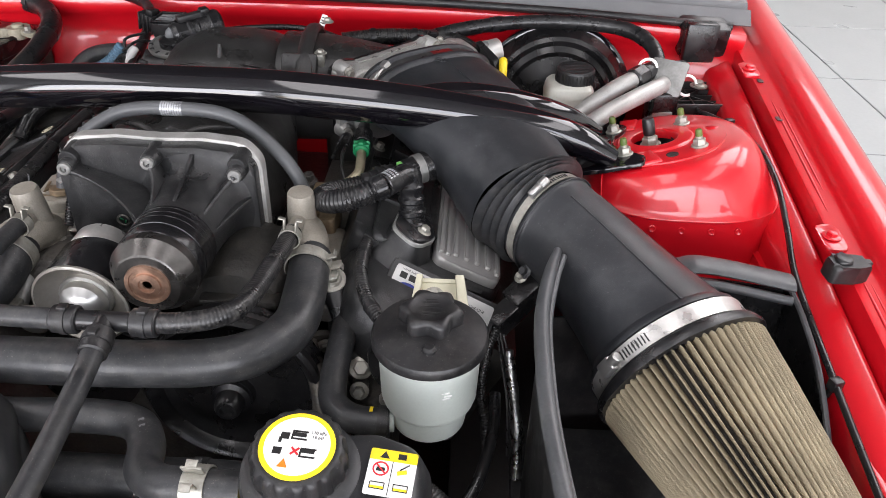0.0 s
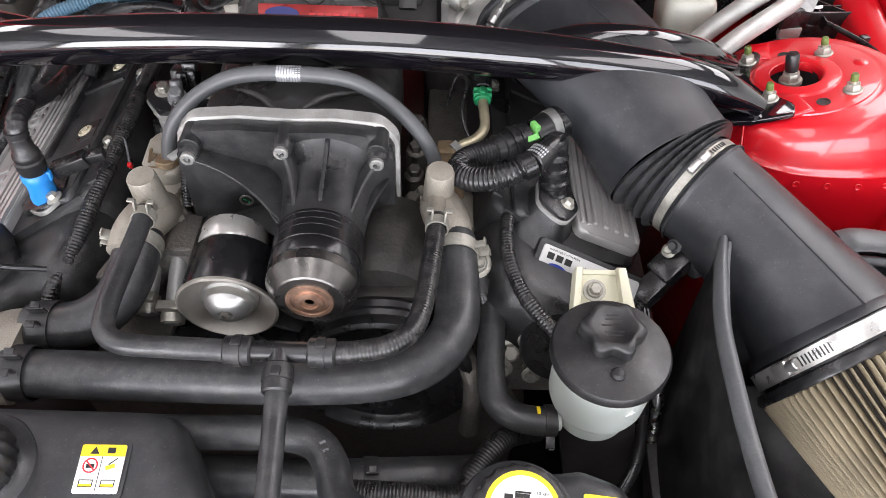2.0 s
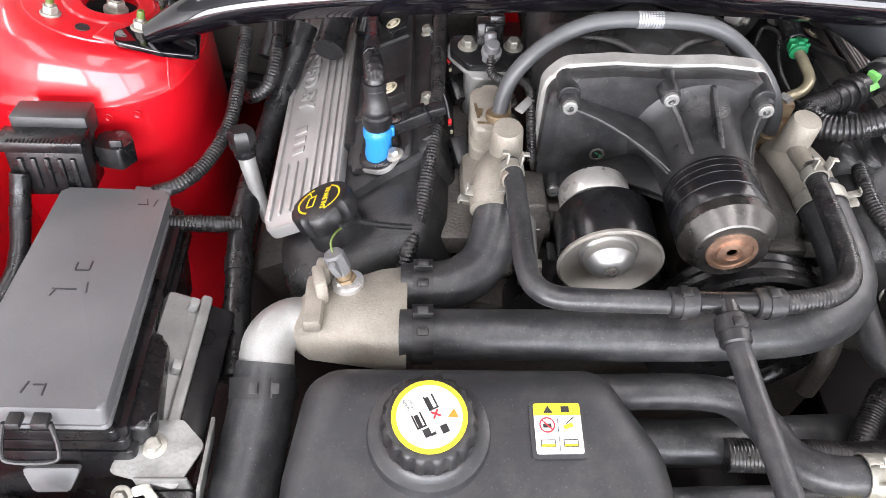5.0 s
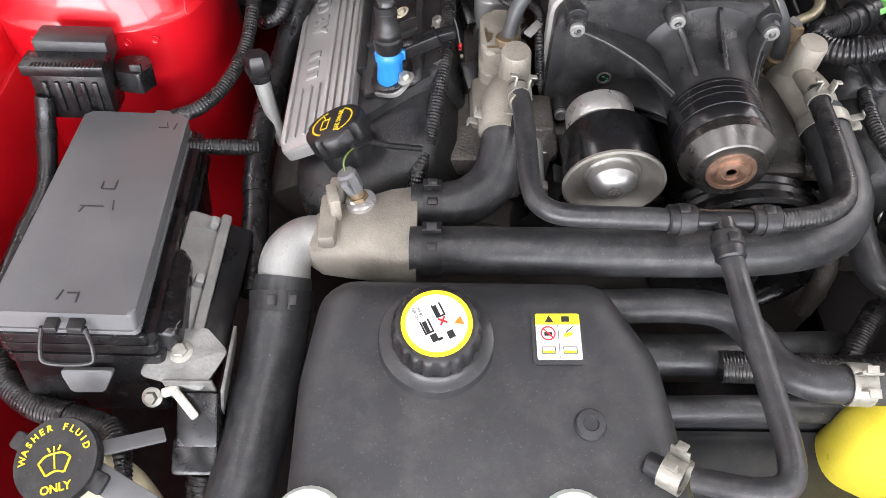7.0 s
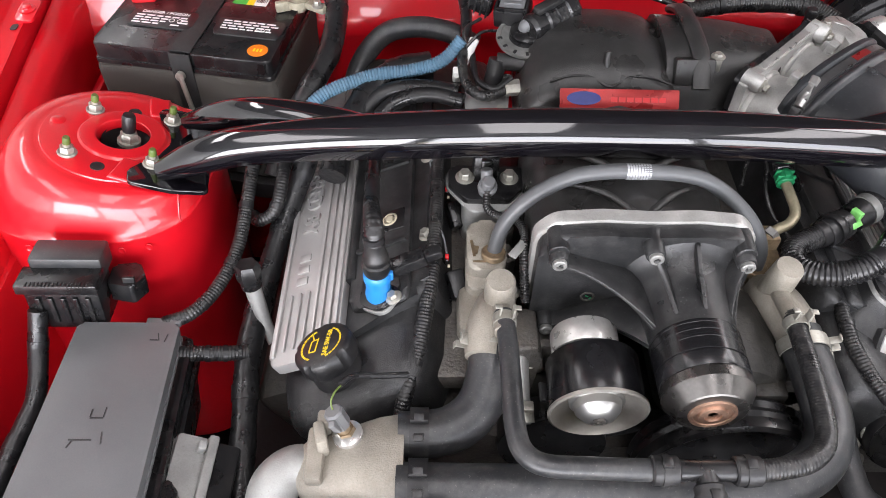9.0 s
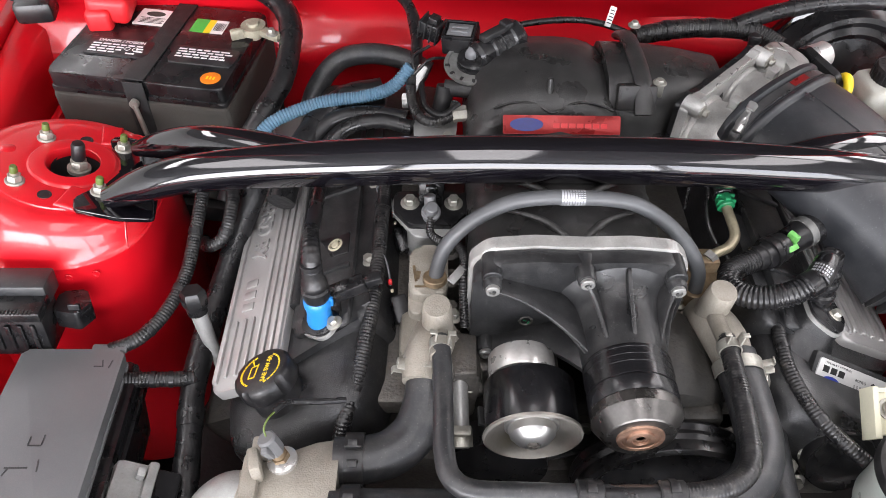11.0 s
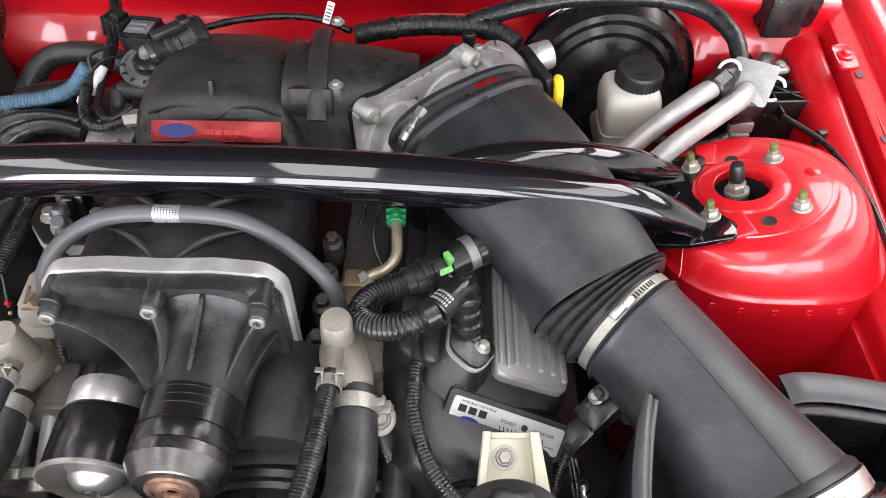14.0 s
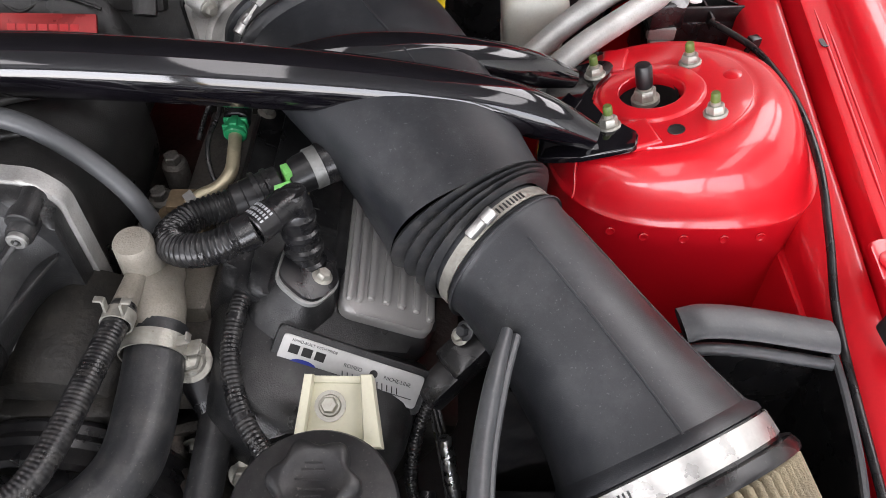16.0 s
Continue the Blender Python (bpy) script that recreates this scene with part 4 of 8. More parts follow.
part("end_cap", mesh_rings(loft([(FC + FA * t, FA, r, r) for t, r in ((0.210, 0.052), (0.211, 0.058), (0.221, 0.058), (0.227, 0.053), (0.228, 0.01))], 48, 2.0)), SMOOTH, filt, "black rubber end cap")
worm_clamp("filter_clamp", FC + FA * 0.011, FA, 0.0780, 0.0155, (-0.75, -0.35, 0.25), filt, "bright worm-drive clamp")

# ---- heat shield round the filter ----
shield = thing("heat_shield", (0.24, 0.52, 0.6), "black sheet heat shield with grey rubber edge trim", "heat shield")


def sheet(line, drop, th=0.003):
    """An upright sheet under a line of points."""
    pts = spline(line, 6)
    bm = bmesh.new()
    vs = [(bm.verts.new(p), bm.verts.new((p[0], p[1], p[2] - drop))) for p in pts]
    for a, b in zip(vs, vs[1:]):
        bm.faces.new((a[0], b[0], b[1], a[1]))
    bmesh.ops.recalc_face_normals(bm, faces=bm.faces)
    bmesh.ops.solidify(bm, geom=bm.faces[:], thickness=th)
    return bm


inner = [(0.116, 0.572, 0.882), (0.106, 0.535, 0.880), (0.096, 0.480, 0.876), (0.0935, 0.42, 0.873), (0.095, 0.36, 0.868), (0.103, 0.29, 0.858), (0.118, 0.20, 0.84)]
part("inner_sheet", sheet(inner, 0.30), BLACK, shield)
part("inner_trim", tube([(x, y, z + 0.001) for x, y, z in inner], [0.004, 0.0062, 0.0068, 0.007, 0.007, 0.007, 0.007], 12, 8, flat=1.25), GREYRUB, shield, "grey rubber edge trim")
part("inner_trim_lip", tube([(x + 0.0065, y, z - 0.005) for x, y, z in inner], 0.0035, 8, 8), GREYRUB, shield, "grey rubber edge trim")
part("rear_sheet", sheet([(0.245, 0.6005, 0.842), (0.30, 0.601, 0.838), (0.362, 0.598, 0.831)], 0.28), SMOOTH, shield)
rim = [(0.362, 0.598, 0.831), (0.362, 0.56, 0.826), (0.358, 0.50, 0.815), (0.352, 0.44, 0.79), (0.352, 0.40, 0.75)]
part("tube_side_sheet", sheet([(0.117, 0.574, 0.80), (0.17, 0.592, 0.795), (0.247, 0.6015, 0.80)], 0.26), BLACK, shield)
part("outer_sheet", sheet(rim, 0.25), SMOOTH, shield)
part("outer_edge", tube([(x, y, z + 0.001) for x, y, z in rim], 0.0030, 8, 6), GREYRUB, shield, "pale sheet edge")
strip = [(0.246, 0.606, 0.858), (0.264, 0.608, 0.861), (0.30, 0.609, 0.856), (0.362, 0.606, 0.845)]
bm = join(tube([(x, y - 0.006, z - 0.006) for x, y, z in strip], 0.0150, 16, 6, flat=0.40), tube([(x, y - 0.022, z - 0.018) for x, y, z in strip], 0.0050, 10, 6))
part("rear_trim", bm, GREYRUB, shield, "thick grey rubber strip")
solo("shield_floor_panel", box(0.30, 0.40, 0.01, at(0.235, 0.36, 0.62, 10), 0.003), BLACK, "black lower panel beneath the filter", "panel")

# ---- throttle body ----
TA = vec((0.68, -0.73, -0.03)).normalized()      # out of the throttle, to the duct
TS = vec((0.73, 0.68, 0.06)).normalized()
TU = TS.cross(TA)
TM = Matrix.Translation((-0.085, 0.905, 0.912)) @ Matrix((TS, TU, TA)).transposed().to_4x4()
if (TM.to_3x3() @ vec((0, 1, 0))).z < 0:
    TM = TM @ pose(0, 0, 0, 0, 0, 180)
TSX = 1 if (TM.to_3x3() @ vec((1, 0, 0))).x > 0 else -1
tb = thing("throttle_body", (-0.06, 0.90, 0.84), "cast aluminium twin throttle body between housing and duct", "throttle body")
part("flange", prism(rounded([(-0.084, -0.05), (0.078, -0.05), (0.078, 0.042), (0.060, 0.049), (0.040, 0.044), (-0.052, 0.044), (-0.066, 0.049), (-0.084, 0.040)], 0.008), -0.010, 0.001, TM, 0.002), THROT, tb)
part("machined_edge", prism(rounded([(-0.052, 0.0442), (0.042, 0.0442), (0.042, 0.0462), (-0.052, 0.0462)], 0.0004, 2), -0.0085, -0.0005, TM), ALU, tb, "bright machined edge")
part("flange_gasket", prism(rounded([(-0.085, -0.05), (0.079, -0.05), (0.079, 0.043), (0.060, 0.050), (0.040, 0.0452), (-0.052, 0.0452), (-0.066, 0.050), (-0.085, 0.041)], 0.008), -0.016, -0.0102, TM), SMOOTH, tb, "black gasket line")
for u in (-0.040, 0.037):
    part("barrel", lathe([(0.0345, 0.0), (0.0350, 0.006), (0.0362, 0.014), (0.0385, 0.022), (0.0405, 0.030), (0.0410, 0.046)], TM @ at(u, -0.001, 0), 44), THROT, tb, angle=60)
    part("barrel_collar", lathe([(0.0375, 0.0005), (0.0382, 0.002), (0.0375, 0.0055), (0.0340, 0.008)], TM @ at(u, -0.001, 0), 44), THROT, tb, angle=60)
part("bridge", prism(rounded([(-0.030, -0.036), (0.028, -0.036), (0.028, 0.010), (-0.030, 0.010)], 0.006), 0.0, 0.044, TM, 0.003), THROT, tb)
part("outlet_ring", prism([(x * 0.079 / 0.07, y * 0.92) for x, y in rounded([(-0.072, -0.042), (0.072, -0.042), (0.072, 0.042), (-0.072, 0.042)], 0.036)], 0.036, 0.046, TM, 0.004), THROT, tb)
for u, v, hh in ((-0.074, 0.038, 0.012), (0.066, 0.042, 0.012), (-0.076, -0.040, 0.008), (0.072, -0.040, 0.008)):
    boss = part("boss", lathe([(0.0105, -0.010), (0.0105, hh - 0.003), (0.0085, hh)], TM @ at(u, v, 0), 22), THROT, tb)
    part("flange_bolt", moved(bolt((0, 0, hh), (0, 0, 1), 0.0048, 0.006), TM @ at(u, v, 0)), STEEL, boss, "zinc bolt")
for u in (-0.049, 0.030):
    part("cast_lug", join(box(0.013, 0.016, 0.011, TM @ at(u, 0.0425, 0.030, 6), 0.0015), box(0.019, 0.006, 0.007, TM @ at(u, 0.0375, 0.031), 0.0015)), THROT, tb)
part("web", prism([(-0.006, 0.0), (0.010, 0.0), (-0.006, 0.018)], -0.0015, 0.0015, TM @ at(-0.072, 0.026, 0.006, 0, 90, 0), 0.0005), THROT, tb)
part("stain", prism([(0.009 * math.cos(a / 3), 0.005 * math.sin(a / 3)) for a in range(19)], 0, 0.0006, TM @ at(0.006, 0.0235, 0.024, -62, 0, 8)), RUST, tb, "brown oil stain")
rings = []
for z, grow in ((0.890, 0.004), (0.915, 0.003), (0.936, 0.0), (0.948, -0.004), (0.954, -0.010), (0.9565, -0.018)):
    ol = rounded([(-0.034, 0.950), (-0.010, 0.990), (0.030, 0.990), (0.050, 0.955), (0.044, 0.915), (0.020, 0.912), (-0.004, 0.930)], 0.014, 4)
    lean = max(0, z - 0.915) * 0.45
    rings.append([vec((x + (0.010 - x) * (-grow / 0.040) - lean * (1 if x > 0.01 else 0.2), y + (0.952 - y) * (-grow / 0.040) + lean * 0.35, z)) for x, y in ol])
mo = part("actuator_cover", mesh_rings(rings), THROT, tb, angle=50)
part("cover_pad", prism([(-0.011, -0.005), (0.013, -0.004), (0.002, 0.009)], 0, 0.0012, at(0.004, 0.966, 0.9558, 0, 4, -35), 0.0004), ALU, mo, "pale triangular pad")
part("cover_plate", prism(rounded([(-0.038, -0.036), (0.036, -0.036), (0.036, 0.028), (0.024, 0.034), (-0.030, 0.026), (-0.038, 0.010)], 0.008), 0.0, 0.009, Matrix.Translation((0.045, 0.950, 0.922)) @ Matrix((vec((-0.42, 0.90, 0)).normalized(), vec((-0.20, -0.10, 0.97)).normalized(), vec((0.90, 0.42, 0.2)).normalized())).transposed().to_4x4(), 0.002), SMOOTH, tb, "black actuator plate")
part("motor_can", lathe([(0.0160, 0), (0.0165, 0.002), (0.0165, 0.022), (0.0150, 0.0245), (0.0002, 0.0245)], axis((0.040, 0.972, 0.939), (0.040, 0.014, 0.006)), 32), ALU, tb, "bright round motor can")
for p, d in (((0.047, 0.922, 0.926), (0.5, -0.5, 0.7)), ((-0.020, 0.962, 0.9555), (0, 0, 1)), ((0.036, 0.984, 0.935), (0.4, 0.3, 0.8))):
    part("cover_screw", bolt(p, d, 0.0050, 0.006), STEEL, mo, "zinc screw")
part("vacuum_stub", join(cyl((-0.030, 0.985, 0.935), (-0.030, 0.985, 0.964), 0.0065, None, 14, 0.001), lathe([(0.0080, 0.0), (0.0080, 0.006)], axis((-0.030, 0.985, 0.956), (0, 0, 1)), 14)), SMOOTH, tb, "black vacuum stub")
part("position_sensor", join(box(0.03, 0.02, 0.024, TM @ at(-0.085, -0.02, 0.012), 0.004), cyl(TM @ vec((-0.095, -0.01, 0.012)), TM @ vec((-0.115, -0.006, 0.016)), 0.007, None, 14, 0.001)), THROT, tb)
MOUTH, MDIR = vec((-0.024, 0.863, 0.926)), vec((0.62, -0.78, -0.05)).normalized()
prof = ((-0.027, 0.0000), (-0.027, 0.0042), (-0.024, 0.0058), (-0.020, 0.0056), (-0.0175, 0.0020), (-0.017, 0.0010), (-0.003, 0.0010), (-0.0025, 0.0022), (0.000, 0.0052), (0.004, 0.0056), (0.007, 0.0030), (0.010, -0.0006))
part("rubber_lip", mesh_rings(loft([(MOUTH + MDIR * t, MDIR, 0.0868 + e, 0.0418 + e) for t, e in prof], 64, 2.7), False), DUCT, duct, "black rubber mouth with two beads", 50)
dcl = part("duct_clamp_band", mesh_rings(loft([(MOUTH + MDIR * t, MDIR, 0.0868 + e, 0.0418 + e) for t, e in ((-0.0150, 0.0008), (-0.0150, 0.0026), (-0.0050, 0.0026), (-0.0050, 0.0008))], 64, 2.7), False), mat("dark_steel_band", (0.13, 0.13, 0.13), 0.34, 0.8, 0.15, 60, 0.1, 300), tb, "dark steel clamp band")


def mouth_patch(a0, a1, t0, t1, off):
    """A thin patch bent over the duct's mouth."""
    bm = bmesh.new()
    rows = []
    for t in (t0, t1):
        ring = loft([(MOUTH + MDIR * t, MDIR, 0.0868 + off, 0.0418 + off)], 120, 2.7)[0]
        rows.append([bm.verts.new(ring[k % 120]) for k in range(a0, a1)])
    for i in range(len(rows[0]) - 1):
        bm.faces.new((rows[0][i], rows[0][i + 1], rows[1][i + 1], rows[1][i]))
    bmesh.ops.recalc_face_normals(bm, faces=bm.faces)
    bmesh.ops.solidify(bm, geom=bm.faces[:], thickness=0.0004)
    return bm


top_ring = loft([(MOUTH, MDIR, 0.0868, 0.0418)], 120, 2.7)[0]
order = sorted((k for k in range(120) if top_ring[k].z > 0.955), key=lambda k: top_ring[k].x)
k_mid = order[int(len(order) * 0.62)]
part("red_mark", mouth_patch(k_mid - 3, k_mid + 4, -0.0140, -0.0060, 0.0034), BADGERED, dcl, "rubbed red mark on the band")
part("clamp_screw", join(box(0.012, 0.022, 0.009, at(-0.087, 0.829, 0.956, 25, -24, -42), 0.002), cyl((-0.096, 0.816, 0.946), (-0.086, 0.828, 0.957), 0.0058, None, 14, 0.001), cyl((-0.082, 0.834, 0.962), (-0.077, 0.841, 0.966), 0.0065, None, 6)), CHROME, dcl, "bright clamp screw")

# ---- power steering reservoir ----
ps = thing("power_steering_reservoir", (0, 0.452, 0.757), "milky white fluid reservoir with a black screw cap", "reservoir")
PA = axis((0.0, 0.457, 0.7685), (0, -0.03, 1)) @ Matrix.Diagonal((0.97, 0.97, 0.90, 1))
part("bottle", lathe([(0.030, 0.0), (0.0345, 0.004), (0.0355, 0.012), (0.0355, 0.030), (0.0425, 0.036), (0.044, 0.042), (0.0455, 0.092), (0.0475, 0.096), (0.048, 0.110)], PA, 48), MILK, ps)
lid = part("lid", lathe([(0.0495, 0.106), (0.0515, 0.107), (0.0515, 0.114), (0.0495, 0.117), (0.030, 0.121), (0.0245, 0.122)], PA, 56), BLACK, ps, "wide black lid")
rings = []
for h, k, lobe in ((0.116, 0.80, 0.0), (0.121, 0.84, 0.2), (0.122, 1.0, 1.0), (0.132, 1.0, 1.0), (0.1355, 0.95, 0.9), (0.1372, 0.82, 0.5), (0.1372, 0.70, 0.1), (0.1362, 0.66, 0.0)):
    r = []
    for i in range(72):
        a = 2 * math.pi * i / 72
        rad = (0.0255 + 0.0032 * lobe * math.cos(6 * a + 0.5)) * k
        r.append(PA @ vec((rad * math.cos(a), 0.011 + rad * math.sin(a), h)))
    rings.append(r)
cap = part("screw_cap", mesh_rings(rings), BLACK, ps, "lobed black screw cap", 50)
part("cap_bar", join(*[box(w, 0.0012, 0.0005, PA @ at(0, 0.011 + y, 0.1364), 0) for y, w in ((-0.010, 0.012), (-0.006, 0.016), (0.0, 0.020), (0.006, 0.014), (0.010, 0.010))]), BLACK, cap, "raised marks that cannot be read")
part("lid_nipple", lathe([(0.0065, 0.116), (0.0062, 0.123), (0.004, 0.1255), (0.0002, 0.126)], PA @ at(0.001, -0.028, 0), 16), BLACK, lid)
part("outlet", cyl((-0.030, 0.440, 0.778), (-0.055, 0.437, 0.778), 0.0095, None, 18, 0.001), MILK, ps)
part("level_mark", join(*[box(0.004 if k % 2 else 0.007, 0.0008, 0.0012, PA @ at(0.016 + 0.0006 * k, -0.0418, 0.082 - 0.0035 * (k % 3), 0, 0, 20), 0) for k in range(5)]), WHITE, ps)
br = thing("reservoir_bracket", (0, 0.525, 0.79), "cream plastic bracket bolted behind the reservoir", "bracket")
BR = at(0.004, 0.512, 0.838, 24) @ Matrix.Scale(0.86, 4)
part("plate", prism([(-0.030, 0), (0.034, 0), (0.025, 0.050), (-0.025, 0.050)], -0.004, 0.003, BR, 0.0015), CREAM, br)
part("side_wall", prism([(-0.032, -0.004), (-0.024, -0.004), (-0.019, 0.051), (-0.026, 0.051)], -0.012, 0.014, BR, 0.002), CREAM, br)
part("side_wall", prism([(0.022, -0.004), (0.036, -0.004), (0.0265, 0.051), (0.017, 0.051)], -0.012, 0.016, BR, 0.003), CREAM, br)
part("top_wall", prism([(-0.0258, 0.045), (0.0262, 0.045), (0.0262, 0.0508), (-0.0258, 0.0508)], -0.0115, 0.005, BR, 0.0015), CREAM, br)
part("bracket_bolt", join(lathe([(0.0105, 0), (0.0105, 0.0015)], axis((-0.001, 0.5325, 0.8500), (0, -0.4, 0.9)), 20), bolt((-0.001, 0.5320, 0.8515), (0, -0.4, 0.9), 0.0058, 0.007, 1.3)), STEEL, br, "zinc bolt")

# ---- the two coolant tanks ----
def cap_label(C, u, v, parent):
    """Pictogram disc on a cap; C: pose of the disc's middle."""
    disc = part("label_disc", lathe([(0.0262, 0), (0.0262, 0.0006), (0.0002, 0.0006)], C, 48), YELLOW, parent, "yellow ringed warning label")
    part("label_face", lathe([(0.0226, 0.0006), (0.0226, 0.0010), (0.0002, 0.0010)], C, 44), WHITE, disc, "white label face")
    R = C @ pose(0, 0, 0, 0, 0, u)
    blk = []
    for x, y, w, h in ((0.0, 0.011, 0.011, 0.0012), (0.0, 0.005, 0.011, 0.0012), (-0.005, 0.008, 0.0012, 0.007), (0.0, 0.0085, 0.009, 0.003), (0.0085, -0.002, 0.011, 0.0012), (0.0085, -0.008, 0.011, 0.0012), (0.0035, -0.005, 0.0012, 0.007), (0.0085, -0.0035, 0.009, 0.003), (-0.010, 0.0065, 0.006, 0.005), (-0.0125, 0.003, 0.002, 0.004)):
        blk.append(box(w, h, 0.0004, R @ at(x, y, 0.0012), 0))
    part("picto", join(*blk), INK, disc, "black pictograms")
    part("picto", join(box(0.0075, 0.0014, 0.0004, R @ at(-0.0005, -0.0045, 0.0012, 0, 0, 45), 0), box(0.0075, 0.0014, 0.0004, R @ at(-0.0005, -0.0045, 0.0013, 0, 0, -45), 0)), REDINK, disc, "red cross")
    part("picto", prism([(-0.0035, -0.003), (0.0035, -0.003), (0, 0.0035)], 0.0011, 0.0015, R @ at(-0.006, -0.0145, 0)), ORANGE, disc, "orange triangle")
    part("picto", join(box(0.006, 0.005, 0.0004, R @ at(-0.0125, -0.0055, 0.0012), 0), box(0.0045, 0.0035, 0.0004, R @ at(-0.0125, -0.0055, 0.0014), 0)), INK, disc, "book pictogram")
    words("lettering", "110 kPa\n16 psi", 0.0034, R @ at(0.0125, 0.0095, 0.0012), INK, disc, 0.0001)
    return disc


def warn_label(M, parent):
    lab = part("warning_label", prism(rrect(0.034, 0.037, 0.002), 0, 0.0005, M), WHITE, parent, "white and yellow warning label")
    part("label_head", prism(rounded([(-0.017, 0.0095), (0.017, 0.0095), (0.017, 0.0185), (-0.017, 0.0185)], [0.0002, 0.0002, 0.002, 0.002]), 0.0005, 0.0008, M), YELLOW, lab, "yellow label head")
    part("picto", join(prism([(-0.0035, -0.0025), (0.0035, -0.0025), (0, 0.0032)], 0.0008, 0.0010, M @ at(-0.0065, 0.0138, 0)), box(0.006, 0.0045, 0.0002, M @ at(0.006, 0.014, 0.0009), 0), box(0.0005, 0.027, 0.0002, M @ at(0.0, -0.004, 0.0006), 0)), INK, lab, "black pictograms")
    part("picto", lathe([(0.0058, 0.0005), (0.0058, 0.0008), (0.0047, 0.0008), (0.0047, 0.0005)], M @ at(-0.0078, 0.0025, 0), 28, False), REDINK, lab, "red ring")
    part("picto", box(0.010, 0.0010, 0.0003, M @ at(-0.0078, 0.0025, 0.0008, 0, 0, -45), 0), REDINK, lab, "red stroke")
    part("picto", join(box(0.006, 0.003, 0.0003, M @ at(-0.0078, 0.002, 0.0007), 0), box(0.008, 0.0008, 0.0003, M @ at(0.009, 0.0058, 0.0007, 0, 0, 40), 0), *[box(0.0105, 0.0006, 0.0003, M @ at(x, y, 0.0007), 0) for x in (-0.0082, 0.0082) for y in (-0.0085, -0.0135)], *[box(0.0006, 0.005, 0.0003, M @ at(x + e, -0.011, 0.0007), 0) for x in (-0.0082, 0.0082) for e in (-0.005, 0.005)]), INK, lab, "black pictograms")
    part("picto", join(*[box(0.0095, 0.0018, 0.0003, M @ at(x, -0.0123, 0.0007), 0) for x in (-0.0082, 0.0082)], box(0.007, 0.0032, 0.0003, M @ at(0.0075, 0.0015, 0.0007, 0, 0, 20), 0)), YELLOW, lab, "yellow pictograms")
    return lab


def tank_cap(p, d, turn, parent):
    A = axis(p, d)
    rings = []
    for h, rad, amp in ((0.0, 0.0325, 0.0), (0.002, 0.0335, 0.0008), (0.019, 0.0325, 0.0008), (0.0225, 0.0305, 0.0004), (0.0235, 0.028, 0), (0.0235, 0.0265, 0.0)):
        r = []
        for i in range(96):
            a = 2 * math.pi * i / 96
            k = rad + amp * (1 if math.cos(18 * a) > 0 else -1.2)
            r.append(A @ vec((k * math.cos(a), k * math.sin(a), h)))
        rings.append(r)
    c = part("screw_cap", mesh_rings(rings), BLACK, parent, "ridged black pressure cap", 40)
    cap_label(A @ at(0, 0, 0.0234), turn, 0, c)
    return c


def rings_of(outline, levels):
    """A moulded body: an outline shrunk by an inset, at each height."""
    cx = sum(p[0] for p in outline) / len(outline)
    cy = sum(p[1] for p in outline) / len(outline)
    w = max(abs(p[0] - cx) for p in outline)
    h = max(abs(p[1] - cy) for p in outline)
    return [[vec((cx + (x - cx) * (1 - i / w), cy + (y - cy) * (1 - i / h), z + tilt * (y - cy))) for x, y in outline] for z, i, tilt in levels]


tl = thing("coolant_tank", (-0.45, 0.30, 0.66), "black moulded coolant tank with a warning label on its top", "coolant tank", "coolant tanks")
out = rounded([(-0.597, 0.150), (-0.315, 0.150), (-0.298, 0.235), (-0.312, 0.345), (-0.352, 0.412), (-0.585, 0.412), (-0.597, 0.33)], [0.03, 0.03, 0.04, 0.05, 0.03, 0.03, 0.05], 6)
part("body", mesh_rings(rings_of(out, ((0.66, 0.012, 0), (0.67, 0.004, 0), (0.790, 0.0, 0.10), (0.793, 0.003, 0.1), (0.797, 0.001, 0.1), (0.808, 0.004, 0.12), (0.820, 0.011, 0.14), (0.8245, 0.022, 0.15), (0.8255, 0.04, 0.15)))), TANK, tl, angle=60)
part("collar", lathe([(0.046, -0.004), (0.0435, 0.003), (0.0365, 0.006), (0.034, 0.010)], axis((-0.489, 0.350, 0.838), (0, -0.12, 1)), 40), TANK, tl)
tank_cap((-0.489, 0.3490, 0.8455), (0, -0.13, 1), 116, tl)
warn_label(at(-0.396, 0.3525, 0.8395, 9.5, 0, 1) @ at(0, 0, 0.001), tl)
part("label_pad", prism(rrect(0.040, 0.043, 0.004), 0, 0.0012, at(-0.396, 0.3525, 0.8385, 9.5, 0, 1)), TANK, tl)
part("moulded_nub", lathe([(0.012, 0), (0.0105, 0.003), (0.006, 0.0035), (0.005, 0.0015), (0.0002, 0.0015)], axis((-0.376, 0.288, 0.826), (0, -0.15, 1)), 20), TANK, tl)
part("hose_port", cyl((-0.338, 0.262, 0.822), (-0.318, 0.248, 0.830), 0.0085, None, 16, 0.001), TANK, tl)
for x in (-0.575, -0.392):
    b = thing("tank_mount", (x, 0.225, 0.75), "white plastic tank mount with a bolt", "tank mount", "tank mounts")
    part("cup", lathe([(0.024, 0.0), (0.026, 0.003), (0.026, 0.075), (0.022, 0.080), (0.016, 0.078), (0.014, 0.066), (0.0002, 0.066)], axis((x, 0.218, 0.742), (0, 0, 1)), 28), MILK, b)
    part("mount_bolt", bolt((x, 0.218, 0.808), (0, 0, 1), 0.006, 0.006), STEEL, b)

